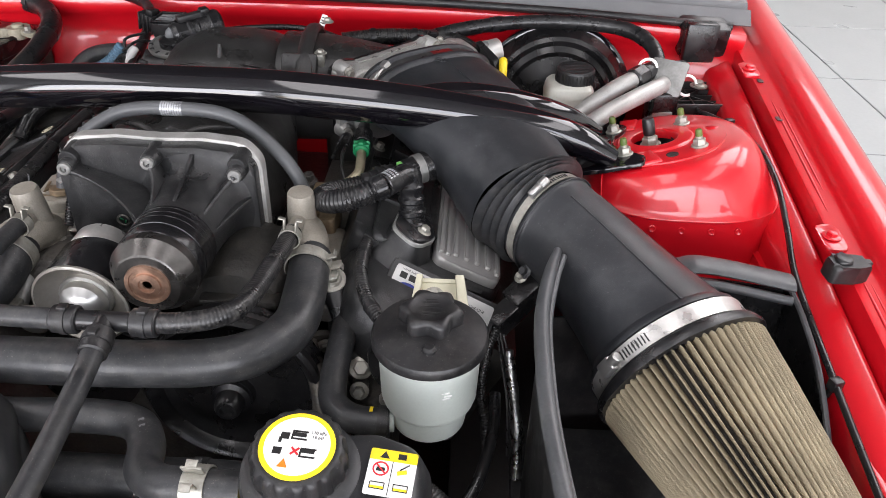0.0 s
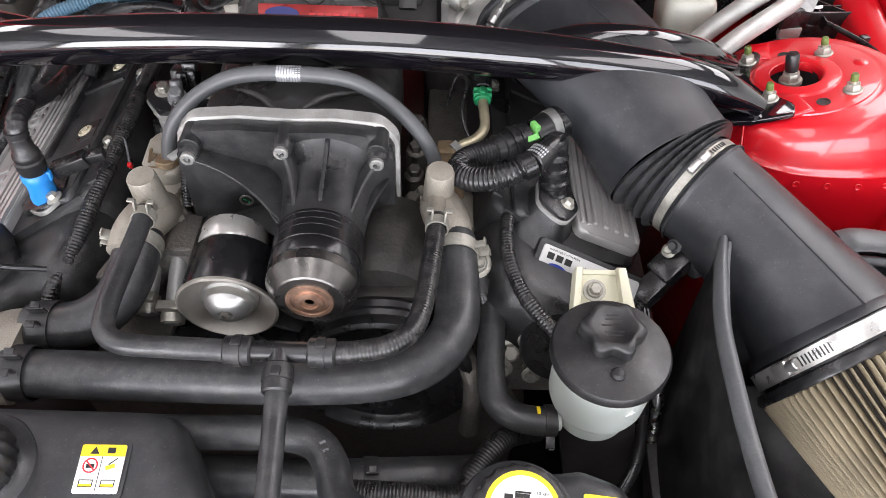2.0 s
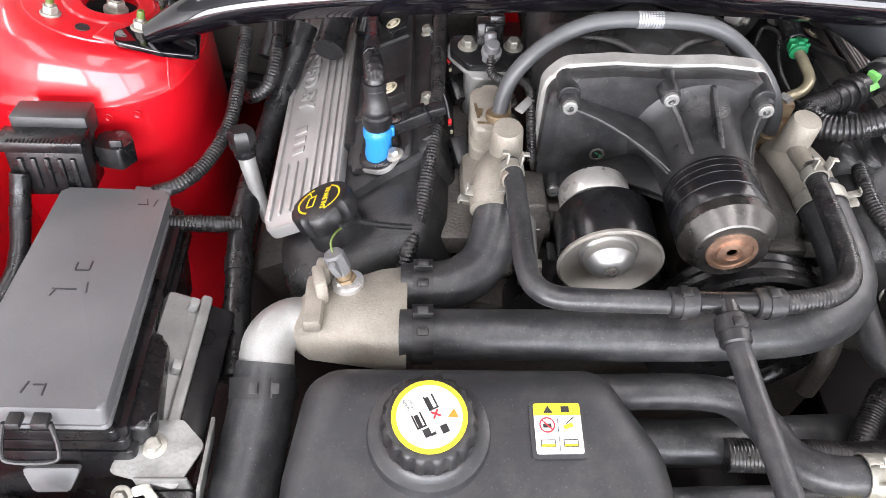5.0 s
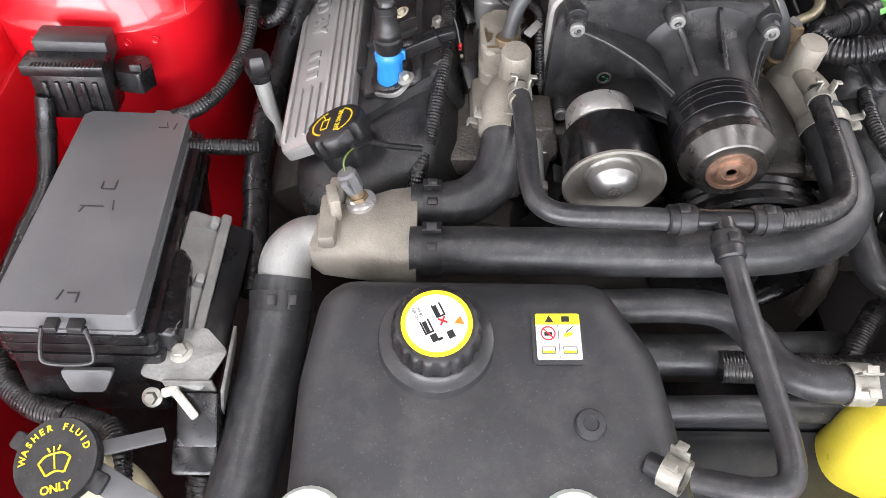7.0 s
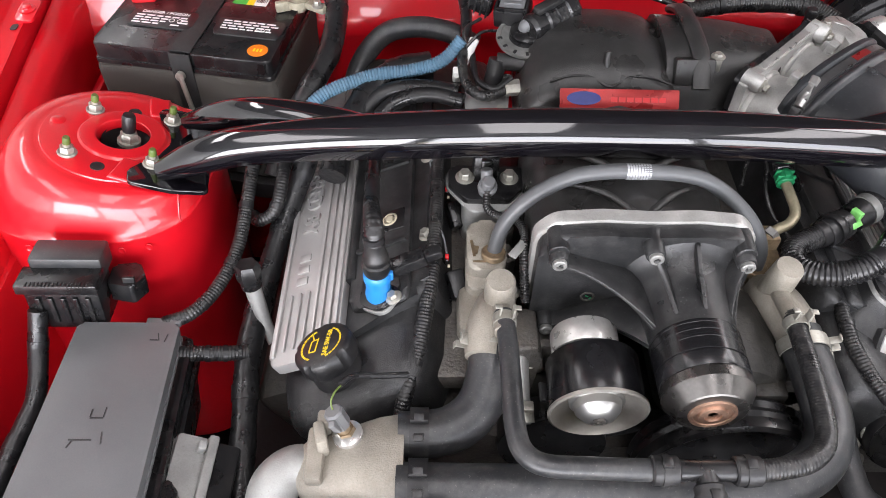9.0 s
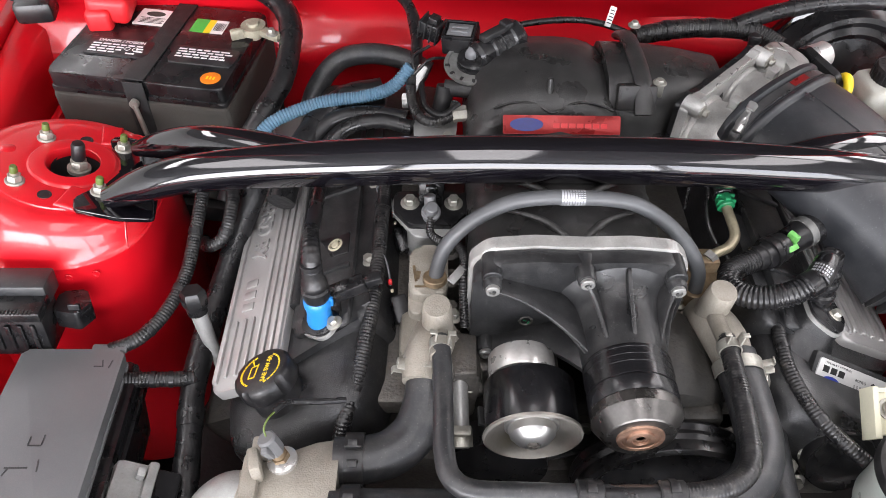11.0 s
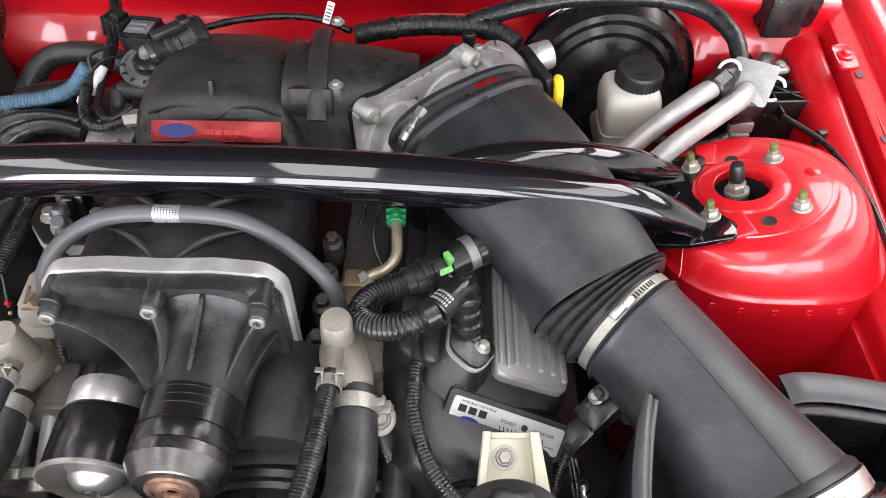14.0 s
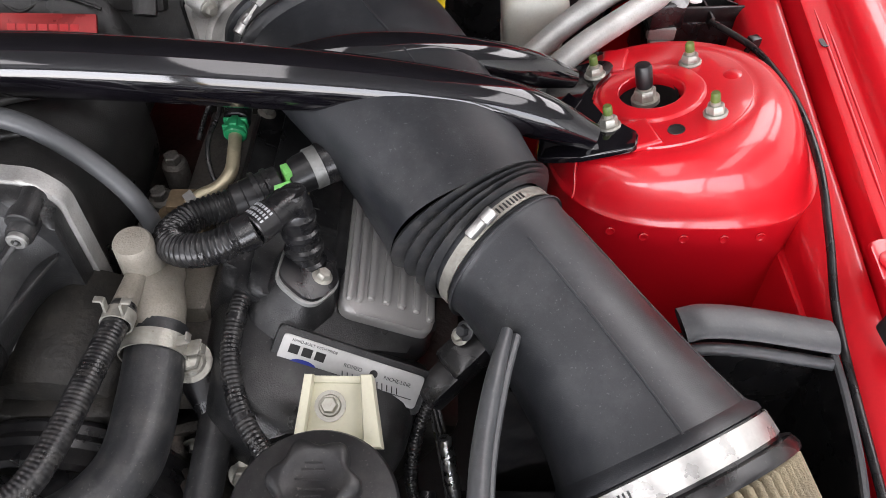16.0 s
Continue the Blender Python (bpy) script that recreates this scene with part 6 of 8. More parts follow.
part("side_plug", join(box(0.036, 0.016, 0.014, at(-0.508, 0.648, 0.880, 0, -18, 14), 0.002), box(0.018, 0.012, 0.010, at(-0.484, 0.655, 0.886, 0, -10, 14), 0.002)), SMOOTH, bl, "black side connector")
hose("breather_hose", [(-0.543, 0.672, 0.931), (-0.546, 0.72, 0.910), (-0.548, 0.78, 0.897), (-0.55, 0.85, 0.885)], 0.0078, "smooth black breather hose running back", SMOOTH, cat="hose", group="breather hoses")

brr = breather(1, "black breather valve with a quick-connect elbow")
A = axis((-0.0305, 0.6500, 0.8540), (-0.06, 0.20, 1))
part("stem", lathe([(0.0155, 0.0), (0.0155, 0.006), (0.0132, 0.008), (0.0132, 0.014), (0.0148, 0.016), (0.0148, 0.020), (0.0125, 0.022), (0.0125, 0.028), (0.0142, 0.030), (0.0142, 0.034), (0.0122, 0.036), (0.0122, 0.042), (0.0136, 0.044), (0.0136, 0.047), (0.0112, 0.050), (0.0108, 0.053)], A, 28), SMOOTH, brr)
part("green_pip", box(0.005, 0.003, 0.004, A @ at(0.006, -0.0135, 0.018), 0.001), LIME, brr, "lime locking pip")
part("elbow_head", join(tube([(-0.0332, 0.6595, 0.900), (-0.0340, 0.6615, 0.9085), (-0.0395, 0.6575, 0.9130), (-0.0490, 0.6450, 0.9135)], [0.0112, 0.0122, 0.0122, 0.0118], 22, 6), lathe([(0.0105, 0), (0.0098, 0.003), (0.0002, 0.0035)], axis((-0.0345, 0.6620, 0.9185), (-0.1, 0.1, 1)), 22), box(0.013, 0.0035, 0.003, at(-0.0345, 0.6620, 0.9215, 0, 0, 35), 0.001)), SMOOTH, brr, angle=60)
part("sleeve", cyl((-0.0480, 0.6465, 0.9136), (-0.0585, 0.6340, 0.9120), 0.0126, None, 24, 0.001), SMOOTH, brr, "black sleeve with pale print")
for k in range(3):
    c, q = vec((-0.0480, 0.6465, 0.9136)), vec((-0.0585, 0.6340, 0.9120))
    d = (q - c).normalized()
    up = (vec((-0.35, -0.25, 0.9)) - d * vec((-0.35, -0.25, 0.9)).dot(d)).normalized()
    part("print_bar", join(*[box(0.0024, 0.0014, 0.0005, Matrix.Translation(c.lerp(q, 0.22 + 0.26 * k) + (Matrix.Rotation(a, 4, d) @ up) * 0.0127) @ Matrix((d, d.cross(Matrix.Rotation(a, 4, d) @ up), Matrix.Rotation(a, 4, d) @ up)).transposed().to_4x4(), 0) for a in (-0.75, -0.55, -0.36, -0.16, 0.05, 0.24, 0.45, 0.63)]), FOIL, brr, "pale bars of print")
loop_hose = hose("breather_hose", [(-0.0570, 0.6360, 0.9120), (-0.0850, 0.6260, 0.9020), (-0.1120, 0.6310, 0.8920), (-0.1270, 0.6480, 0.8850), (-0.1200, 0.6720, 0.8800), (-0.0980, 0.6880, 0.8780), (-0.0750, 0.6990, 0.8800)], 0.0124, "corrugated black breather hose in a loop", SMOOTH, 24, 8, (0.0042, 0.0016), group="breather hoses")
part("cuff", cyl((-0.0570, 0.6358, 0.9120), (-0.0690, 0.6300, 0.9085), 0.0132, None, 24, 0.001), SMOOTH, loop_hose, "smooth hose cuff")
part("cuff", cyl((-0.0900, 0.6925, 0.8785), (-0.0750, 0.6990, 0.8800), 0.0136, None, 24, 0.001), SMOOTH, loop_hose, "smooth hose cuff")
qc = thing("quick_connector", (-0.05, 0.71, 0.86), "black quick connector with a lime tab on the duct", "hose connector")
part("body", join(cyl((-0.082, 0.695, 0.879), (-0.055, 0.710, 0.882), 0.0152, None, 24, 0.001), lathe([(0.0175, 0.0), (0.0175, 0.004), (0.015, 0.005), (0.015, 0.009), (0.0165, 0.010), (0.0165, 0.014)], axis((-0.074, 0.6995, 0.880), (0.87, 0.49, 0.1)), 24), cyl((-0.050, 0.713, 0.883), (-0.028, 0.726, 0.886), 0.0150, 0.0165, 24, 0.001)), SMOOTH, qc)
part("lime_tab", join(box(0.006, 0.012, 0.016, at(-0.0490, 0.709, 0.8915, 0, 0, 30), 0.001), box(0.014, 0.006, 0.008, at(-0.0520, 0.699, 0.8880, 30, 0, 30), 0.001)), LIME, qc, "lime locking tab")
part("steel_band", cyl((-0.034, 0.7225, 0.8853), (-0.025, 0.7277, 0.8865), 0.0172, None, 26), SCREW, qc, "dull steel band")
part("duct_port", cyl((-0.026, 0.727, 0.8864), (0.012, 0.749, 0.892), 0.0178, 0.021, 26, 0.001), SMOOTH, qc)

# ---- pipe over the supercharger, fuel rails ----
op = thing("crossover_pipe", (CX, 0.69, 0.85), "grey coated pipe arched over the supercharger", "pipe")
part("pipe", tube([(-0.4225, 0.672, 0.845), (-0.421, 0.676, 0.872), (-0.412, 0.684, 0.903), (-0.388, 0.692, 0.930), (-0.355, 0.697, 0.950), (-0.325, 0.698, 0.9575), (-0.291, 0.698, 0.959), (-0.250, 0.697, 0.9575), (-0.222, 0.695, 0.950), (-0.192, 0.690, 0.930), (-0.166, 0.683, 0.903), (-0.1515, 0.676, 0.875), (-0.1490, 0.672, 0.845)], 0.0075, 22, 8), PIPE, op, angle=60)
tag = part("paper_tag", cyl((-0.3025, 0.698, 0.9587), (-0.2795, 0.698, 0.9587), 0.0078, None, 24), FOIL, op, "pale printed tag")
part("print_bar", join(*[cyl((-0.3005 + 0.0026 * k, 0.698, 0.9587), (-0.2998 + 0.0026 * k, 0.698, 0.9587), 0.0079, None, 24) for k in range(8)]), GREY, tag, "grey bars")
for x in (-0.4225, -0.149):
    part("end_collar", cyl((x, 0.6715, 0.843 if x > -0.3 else 0.8635), (x, 0.6725, 0.852 if x > -0.3 else 0.8705), 0.0125, None, 20, 0.001), RUST, op, "brassy collar")

rl = thing("rail_block", (-0.432, 0.69, 0.80), "aluminium rail block with rusty stains", "rail block", "rail blocks")
part("block", prism(rrect(0.040, 0.062, 0.014), -0.045, 0.0, at(-0.4290, 0.6860, 0.8660, 6), 0.005, 3), CAST, rl)
part("stain", join(box(0.003, 0.020, 0.0006, at(-0.4430, 0.6800, 0.8661, 6, 0, 8), 0), box(0.005, 0.010, 0.0006, at(-0.4400, 0.6780, 0.8659, 6, 0, -12), 0), box(0.020, 0.0022, 0.0006, at(-0.4330, 0.6640, 0.8644, 6), 0)), RUST, rl, "rusty stain")
part("lower_tier", prism(rrect(0.040, 0.050, 0.012), -0.03, 0.0, at(-0.4300, 0.6680, 0.8480, 6), 0.003), CAST, rl)
sb = thing("pressure_sensor", (-0.43, 0.77, 0.80), "aluminium cup with a black flanged pressure sensor", "sensor")
part("cup", prism(rrect(0.052, 0.056, 0.018), -0.060, 0.0, at(-0.4270, 0.7590, 0.8690, 5), 0.003), CASTS, sb)
part("flange", prism(rounded([(-0.042, -0.004), (-0.024, -0.026), (0.024, -0.026), (0.042, -0.004), (0.042, 0.022), (-0.042, 0.022)], 0.009), 0.0, 0.008, at(-0.4260, 0.7680, 0.8700, 5), 0.002), SMOOTH, sb)
part("gasket_edge", prism(rounded([(-0.044, -0.004), (-0.025, -0.029), (0.025, -0.029), (0.044, -0.004), (0.044, 0.022), (-0.044, 0.022)], 0.009), -0.003, 0.0, at(-0.4260, 0.7680, 0.8700, 5), 0.0008), CASTS, sb, "pale flange edge")
part("probe", join(cyl((-0.4275, 0.752, 0.876), (-0.4260, 0.744, 0.900), 0.0085, 0.0070, 18, 0.001), lathe([(0.0105, 0), (0.0105, 0.005), (0.0080, 0.006)], axis((-0.4270, 0.7490, 0.8850), (0.05, -0.35, 1)), 18), cyl((-0.4270, 0.750, 0.884), (-0.4285, 0.758, 0.9040), 0.0065, None, 14, 0.001)), GREY, sb, "grey sensor body")
part("plug", join(box(0.028, 0.024, 0.026, at(-0.4270, 0.7860, 0.8870, -12), 0.003), box(0.012, 0.008, 0.020, at(-0.4270, 0.7730, 0.8920, -12), 0.002), box(0.016, 0.010, 0.012, at(-0.4200, 0.7840, 0.9020, -12), 0.002)), SMOOTH, sb, "black square plug")
for x in (-0.4500, -0.4020):
    part("sensor_bolt", bolt((x, 0.7720, 0.8775), (0, -0.1, 1), 0.0068, 0.009), STEEL, sb, "zinc bolt")
part("lead", tube([(-0.4275, 0.742, 0.886), (-0.4270, 0.728, 0.876), (-0.4150, 0.715, 0.877), (-0.4000, 0.703, 0.886), (-0.3930, 0.680, 0.890), (-0.3950, 0.650, 0.885), (-0.3930, 0.620, 0.855)], 0.0048, 10, 6, (0.003, 0.0008)), LOOM, sb, "black corrugated lead")
part("lead_clip", box(0.024, 0.009, 0.003, at(-0.4010, 0.6560, 0.8925, 10, 0, 55), 0.0015), CASTS, sb, "pale clip")
for s in (-1, 1):
    for k, y in enumerate((0.628, 0.662, 0.705, 0.745, 0.79)):
        b = solo("housing_bolt", join(cyl((CX + s * 0.116, y, 0.80), (CX + s * 0.116, y, 0.828), 0.0115, None, 16, 0.001), bolt((CX + s * 0.116, y, 0.828), (0, -0.1, 1), 0.0075, 0.010, 1.4)), DKMETAL, "greyish flange bolt on the housing's lower edge", "bolt", "housing bolts")

gf = thing("fuel_fitting", (-0.128, 0.70, 0.82), "tarnished brass fitting with a bent steel pipe", "fuel fitting")
part("brass_block", join(prism(rrect(0.040, 0.050, 0.006), -0.03, 0.0, at(-0.139, 0.690, 0.850, 5), 0.003), box(0.030, 0.022, 0.024, at(-0.134, 0.708, 0.855), 0.003)), RUST, gf)
part("bent_pipe", tube([(-0.132, 0.704, 0.862), (-0.122, 0.7115, 0.866), (-0.108, 0.7165, 0.871), (-0.0995, 0.7285, 0.8765), (-0.100, 0.750, 0.881), (-0.1015, 0.766, 0.8835)], 0.0056, 16, 6), GOLDZ, gf, "bent yellowish pipe")
part("pipe_nut", cyl((-0.131, 0.705, 0.862), (-0.125, 0.7095, 0.8645), 0.0095, None, 6), CASTS, gf)
part("green_clip", join(cyl((-0.1015, 0.764, 0.883), (-0.102, 0.778, 0.886), 0.0096, None, 20, 0.001), box(0.020, 0.003, 0.011, at(-0.1018, 0.768, 0.887), 0.001), box(0.020, 0.003, 0.011, at(-0.1018, 0.775, 0.8885), 0.001), box(0.006, 0.011, 0.015, at(-0.1018, 0.7715, 0.888), 0.001)), GREENP, gf, "green locking clip")
part("black_collar", cyl((-0.102, 0.779, 0.886), (-0.1035, 0.803, 0.890), 0.0115, None, 20, 0.001), SMOOTH, gf, "black collar")
hose("fuel_line", [(-0.1035, 0.80, 0.8895), (-0.108, 0.83, 0.892), (-0.13, 0.86, 0.89), (-0.15, 0.88, 0.87)], 0.0075, "black fuel line behind the green clip", SMOOTH, 14, 6, group="fuel lines")
hose("wire_loop", [(-0.140, 0.78, 0.865), (-0.130, 0.805, 0.885), (-0.118, 0.79, 0.89), (-0.124, 0.76, 0.880), (-0.118, 0.735, 0.865), (-0.10, 0.715, 0.85)], 0.0022, "thin black taped wire loop", LOOM, 8, 6, cat="wire", group="wires")


# ---- wiring looms ----
def loom(pts, r, label, tape=False, group="wiring looms", per=8):
    ob = solo("wiring_loom", tube(pts, r, 14, per, None if tape else (0.0034, r * 0.075), wobble=0.10 if tape else 0.0), TAPE if tape else LOOM, label, "wiring loom", group, angle=60)
    line = spline(pts, 8)
    for f in (0.22, 0.5, 0.78):
        k = int(f * (len(line) - 4))
        part("tape_wrap", tube([tuple(p) for p in line[k:k + (3 if tape else 2)]], r * 1.07, 14, 4, wobble=0.06), TAPE, ob, "wrap of black tape")
    return ob


loom([(-0.476, 0.86, 0.875), (-0.479, 0.80, 0.873), (-0.481, 0.74, 0.868), (-0.483, 0.682, 0.862), (-0.488, 0.628, 0.852), (-0.498, 0.572, 0.832), (-0.508, 0.535, 0.820), (-0.514, 0.51, 0.785)], 0.0082, "corrugated black loom along the cam cover")
for y0, z0 in ((0.789, 0.862), (0.696, 0.854)):
    w = thing("injector_lead", (-0.470, y0, z0 - 0.03), "thin injector lead with a red and yellow plug", "wire", "injector leads")
    part("wire", tube([(-0.483, y0 - 0.002, z0 + 0.006), (-0.488, y0 + 0.010, z0 + 0.014), (-0.476, y0 + 0.006, z0 + 0.014), (-0.470, y0 - 0.010, z0 + 0.001), (-0.469, y0 - 0.016, z0 - 0.008)], 0.0013, 8, 6), PIPE, w)
    part("red_tip", box(0.0042, 0.005, 0.008, at(-0.4690, y0 - 0.014, z0 - 0.005, 20), 0.001), REDPLAS, w, "red plug tip")
    part("yellow_tip", box(0.0032, 0.0035, 0.004, at(-0.4670, y0 - 0.020, z0 - 0.012, 20), 0.001), BEIGE, w, "pale plug tip")
    part("plug", box(0.018, 0.030, 0.018, at(-0.4580, y0 - 0.032, z0 - 0.028, 30, 0, 20), 0.003), SMOOTH, w, "black injector plug")
loom([(-0.075, 0.74, 0.83), (-0.072, 0.70, 0.845), (-0.071, 0.655, 0.850), (-0.077, 0.615, 0.849), (-0.077, 0.575, 0.845), (-0.064, 0.535, 0.838), (-0.042, 0.505, 0.832), (-0.02, 0.49, 0.82)], 0.0072, "corrugated black loom beside the builder's plate")
loom([(-0.690, 0.82, 0.86), (-0.694, 0.77, 0.835), (-0.700, 0.72, 0.812), (-0.716, 0.675, 0.800), (-0.738, 0.645, 0.795), (-0.765, 0.635, 0.79)], 0.0078, "corrugated black loom beside the red strut tower")
loom([(-0.660, 0.86, 0.86), (-0.656, 0.80, 0.848), (-0.664, 0.768, 0.826), (-0.683, 0.765, 0.812), (-0.695, 0.785, 0.80)], 0.0075, "corrugated black loom curling behind the dipstick")
loom([(-0.628, 0.84, 0.855), (-0.655, 0.78, 0.805), (-0.672, 0.70, 0.775), (-0.680, 0.62, 0.758), (-0.675, 0.55, 0.742), (-0.668, 0.46, 0.725)], 0.0135, "thick taped loom running down beside the engine", True)
loom([(-0.678, 0.615, 0.768), (-0.705, 0.609, 0.774), (-0.745, 0.606, 0.778)], 0.0085, "corrugated black loom branch to the fuse box")
loom([(-0.80, 1.17, 0.925), (-0.73, 1.155, 0.935), (-0.665, 1.13, 0.935), (-0.625, 1.09, 0.928), (-0.612, 1.045, 0.915), (-0.616, 0.98, 0.896), (-0.636, 0.93, 0.876), (-0.658, 0.885, 0.85), (-0.675, 0.84, 0.81)], 0.0145, "thick taped battery cable", True)
loom([(-0.60, 0.80, 0.85), (-0.588, 0.86, 0.868), (-0.562, 0.918, 0.880), (-0.53, 0.950, 0.889), (-0.49, 0.962, 0.89)], 0.0165, "thick taped loom behind the strut brace", True)
hose("heater_hose", [(-0.598, 0.995, 0.78), (-0.588, 1.015, 0.84), (-0.555, 1.035, 0.882), (-0.515, 1.038, 0.895), (-0.47, 1.033, 0.893), (-0.43, 1.02, 0.88)], 0.0138, "thick black heater hose at the firewall", RUBBER, group="heater hoses")
hose("heater_hose", [(-0.60, 0.83, 0.84), (-0.578, 0.875, 0.868), (-0.548, 0.907, 0.885), (-0.505, 0.912, 0.893), (-0.455, 0.900, 0.895)], 0.010, "slim black hose beside the loom", SMOOTH, group="heater hoses")
solo("blue_sleeve", tube([(-0.640, 0.880, 0.874), (-0.614, 0.901, 0.890), (-0.56, 0.925, 0.899), (-0.510, 0.932, 0.903), (-0.475, 0.936, 0.915), (-0.452, 0.946, 0.938)], 0.0085, 16, 8, (0.0038, 0.0013)), LTBLUE, "faded blue corrugated sleeve over a cable", "sleeve", angle=60)
loom([(-0.72, 1.165, 0.945), (-0.60, 1.155, 0.952), (-0.51, 1.13, 0.952), (-0.462, 1.08, 0.948), (-0.447, 1.02, 0.935), (-0.447, 0.97, 0.915)], 0.0075, "slim taped loom along the firewall", True)
loom([(-0.445, 0.955, 0.93), (-0.452, 0.93, 0.922), (-0.447, 0.895, 0.912), (-0.43, 0.878, 0.908), (-0.405, 0.888, 0.908), (-0.398, 0.905, 0.915)], 0.0062, "slim corrugated loom loop beside the housing")
loom([(-0.441, 0.965, 0.925), (-0.439, 0.93, 0.918), (-0.433, 0.90, 0.912), (-0.415, 0.885, 0.912), (-0.395, 0.90, 0.917)], 0.004, "thin taped wire loop beside the housing", True)
loom([(-0.165, 1.035, 0.928), (-0.11, 1.048, 0.932), (-0.05, 1.055, 0.931), (0.0, 1.050, 0.928), (0.03, 1.03, 0.920)], 0.0125, "thick corrugated loom along the firewall")
loom([(-0.03, 1.055, 0.935), (0.04, 1.078, 0.945), (0.12, 1.092, 0.950), (0.20, 1.092, 0.950), (0.255, 1.072, 0.948), (0.283, 1.035, 0.938), (0.29, 1.00, 0.92)], 0.0105, "taped loom along the firewall above the booster", True)
loom([(-0.355, 1.02, 0.938), (-0.31, 1.045, 0.938), (-0.25, 1.058, 0.938), (-0.205, 1.055, 0.935), (-0.17, 1.04, 0.93)], 0.0042, "thin corrugated wire behind the housing")
tg = solo("wire_tag", box(0.009, 0.002, 0.026, at(-0.196, 1.050, 0.948, -30, 20), 0.001), WHITE, "white printed tag on a wire", "tag")
part("print_bar", join(*[box(0.006, 0.0026, 0.0012, at(-0.196, 1.0497, 0.948, -30, 20) @ at(0, 0, 0.008 - 0.004 * k), 0) for k in range(5)]), INK, tg, "black bars")
hose("fender_cable", [(0.345, 0.965, 0.872), (0.374, 0.918, 0.874), (0.382, 0.86, 0.881), (0.384, 0.80, 0.884), (0.383, 0.74, 0.876), (0.379, 0.68, 0.856), (0.372, 0.61, 0.834), (0.366, 0.478, 0.815), (0.361, 0.36, 0.80), (0.354, 0.22, 0.785)], 0.0034, "thin black cable clipped along the red fender rail", SMOOTH, 12, 8, cat="cable", group="")
for p in ((0.383, 0.937, 0.867), (0.366, 0.478, 0.815)):
    solo("cable_clip", join(box(0.012, 0.010, 0.012, at(*p, 0, 0, 20), 0.002), cyl((p[0] - 0.004, p[1], p[2] - 0.014), p, 0.003, None, 10)), SMOOTH, "black plastic clip on the fender cable", "cable clip", "cable clips")
solo("hood_bump_stop", join(prism(rounded([(-0.020, -0.012), (0.004, -0.012), (0.022, -0.007), (0.022, 0.009), (0.002, 0.012), (-0.020, 0.012)], 0.006, 5), 0, 0.020, at(0.404, 0.590, 0.856, 2, 3, 6), 0.006, 4), prism(rrect(0.016, 0.018, 0.007), 0, 0.006, at(0.398, 0.590, 0.874, 2, 3, 6), 0.003, 3)), BLACK, "black rubber hood bump stop on the fender rail", "bump stop", angle=50)

# ---- battery corner ----
bt = thing("battery", (-0.778, 1.03, 0.70), "black car battery in a grey cloth wrap with labels", "battery")
part("case", box(0.238, 0.178, 0.185, at(-0.777, 1.030, 0.795), 0.006), SMOOTH, bt)
wrap = box(0.250, 0.190, 0.172, at(-0.777, 1.030, 0.7835), 0.012, 3)
bmesh.ops.subdivide_edges(wrap, edges=wrap.edges[:], cuts=3, use_grid_fill=True)
for v in wrap.verts:
    v.co += 0.003 * noise.noise_vector(v.co * 18)
part("cloth_wrap", wrap, CLOTH, bt, "dark grey woven wrap", 60)
lid = part("lid", join(prism([(x - 0.777, y + 1.030) for x, y in rrect(0.244, 0.186, 0.010)], 0.8665, 0.8725, Matrix(), 0.002, 2), prism([(x - 0.777, y + 1.030) for x, y in rrect(0.240, 0.182, 0.010)], 0.871, 0.8935, Matrix(), 0.0035, 3)), SMOOTH, bt, "glossy black lid")
strap_b = part("hold_down_strap", join(box(0.028, 0.182, 0.002, at(-0.776, 1.030, 0.8947), 0.0006), box(0.028, 0.002, 0.11, at(-0.776, 0.9345, 0.839), 0.0006)), STRAP, bt, "black webbing strap")
part("strap_hook", join(cyl((-0.776, 0.925, 0.868), (-0.768, 0.922, 0.800), 0.0032, None, 10), lathe([(0.006, -0.003), (0.006, 0.003)], axis((-0.776, 0.926, 0.868), (0, -1, 0)), 14), box(0.03, 0.003, 0.012, at(-0.786, 0.922, 0.806, 0, 10), 0.001)), STEEL, strap_b, "bright hook bolt")
for x, txt in ((-0.826, "DANGER / POISON"), (-0.706, "")):
    M = at(x, 1.004, 0.8937)
    p = part("vent_panel", prism(rounded([(-0.042, -0.02), (0.042, -0.02), (0.046, -0.010), (0.046, 0.012), (0.042, 0.018), (-0.042, 0.018), (-0.046, 0.012), (-0.046, -0.012)], 0.004), 0, 0.0022, M, 0.0008), BLACK, lid, "black panel with white print")
    if txt:
        words("lettering", txt, 0.0078, M @ at(0, 0.011, 0.0023), WHITE, p, 0.0001, 0.0001)
    bars = []
    for r in range(4):
        x0 = -0.038
        while x0 < 0.030:
            w = random.uniform(0.006, 0.013)
            if not (0.0 < x0 < 0.012 and r > 0) or not txt:
                bars.append(box(w, 0.0026, 0.0003, M @ at(x0 + w / 2, (0.010 if not txt else 0.003) - 0.0056 * r, 0.0023), 0))
            x0 += w + 0.0025
    bars += [lathe([(0.004, 0.0022), (0.004, 0.0026), (0.0032, 0.0026), (0.0032, 0.0022)], M @ at(0.014 + 0.011 * k, -0.004, 0), 16, False) for k in range(2)]
    part("print_bar", join(*bars), WHITE, p, "white bars of print")
part("sticker", box(0.048, 0.040, 0.0005, at(-0.812, 1.082, 0.8937), 0), WHITE, lid, "white sticker with dark print")
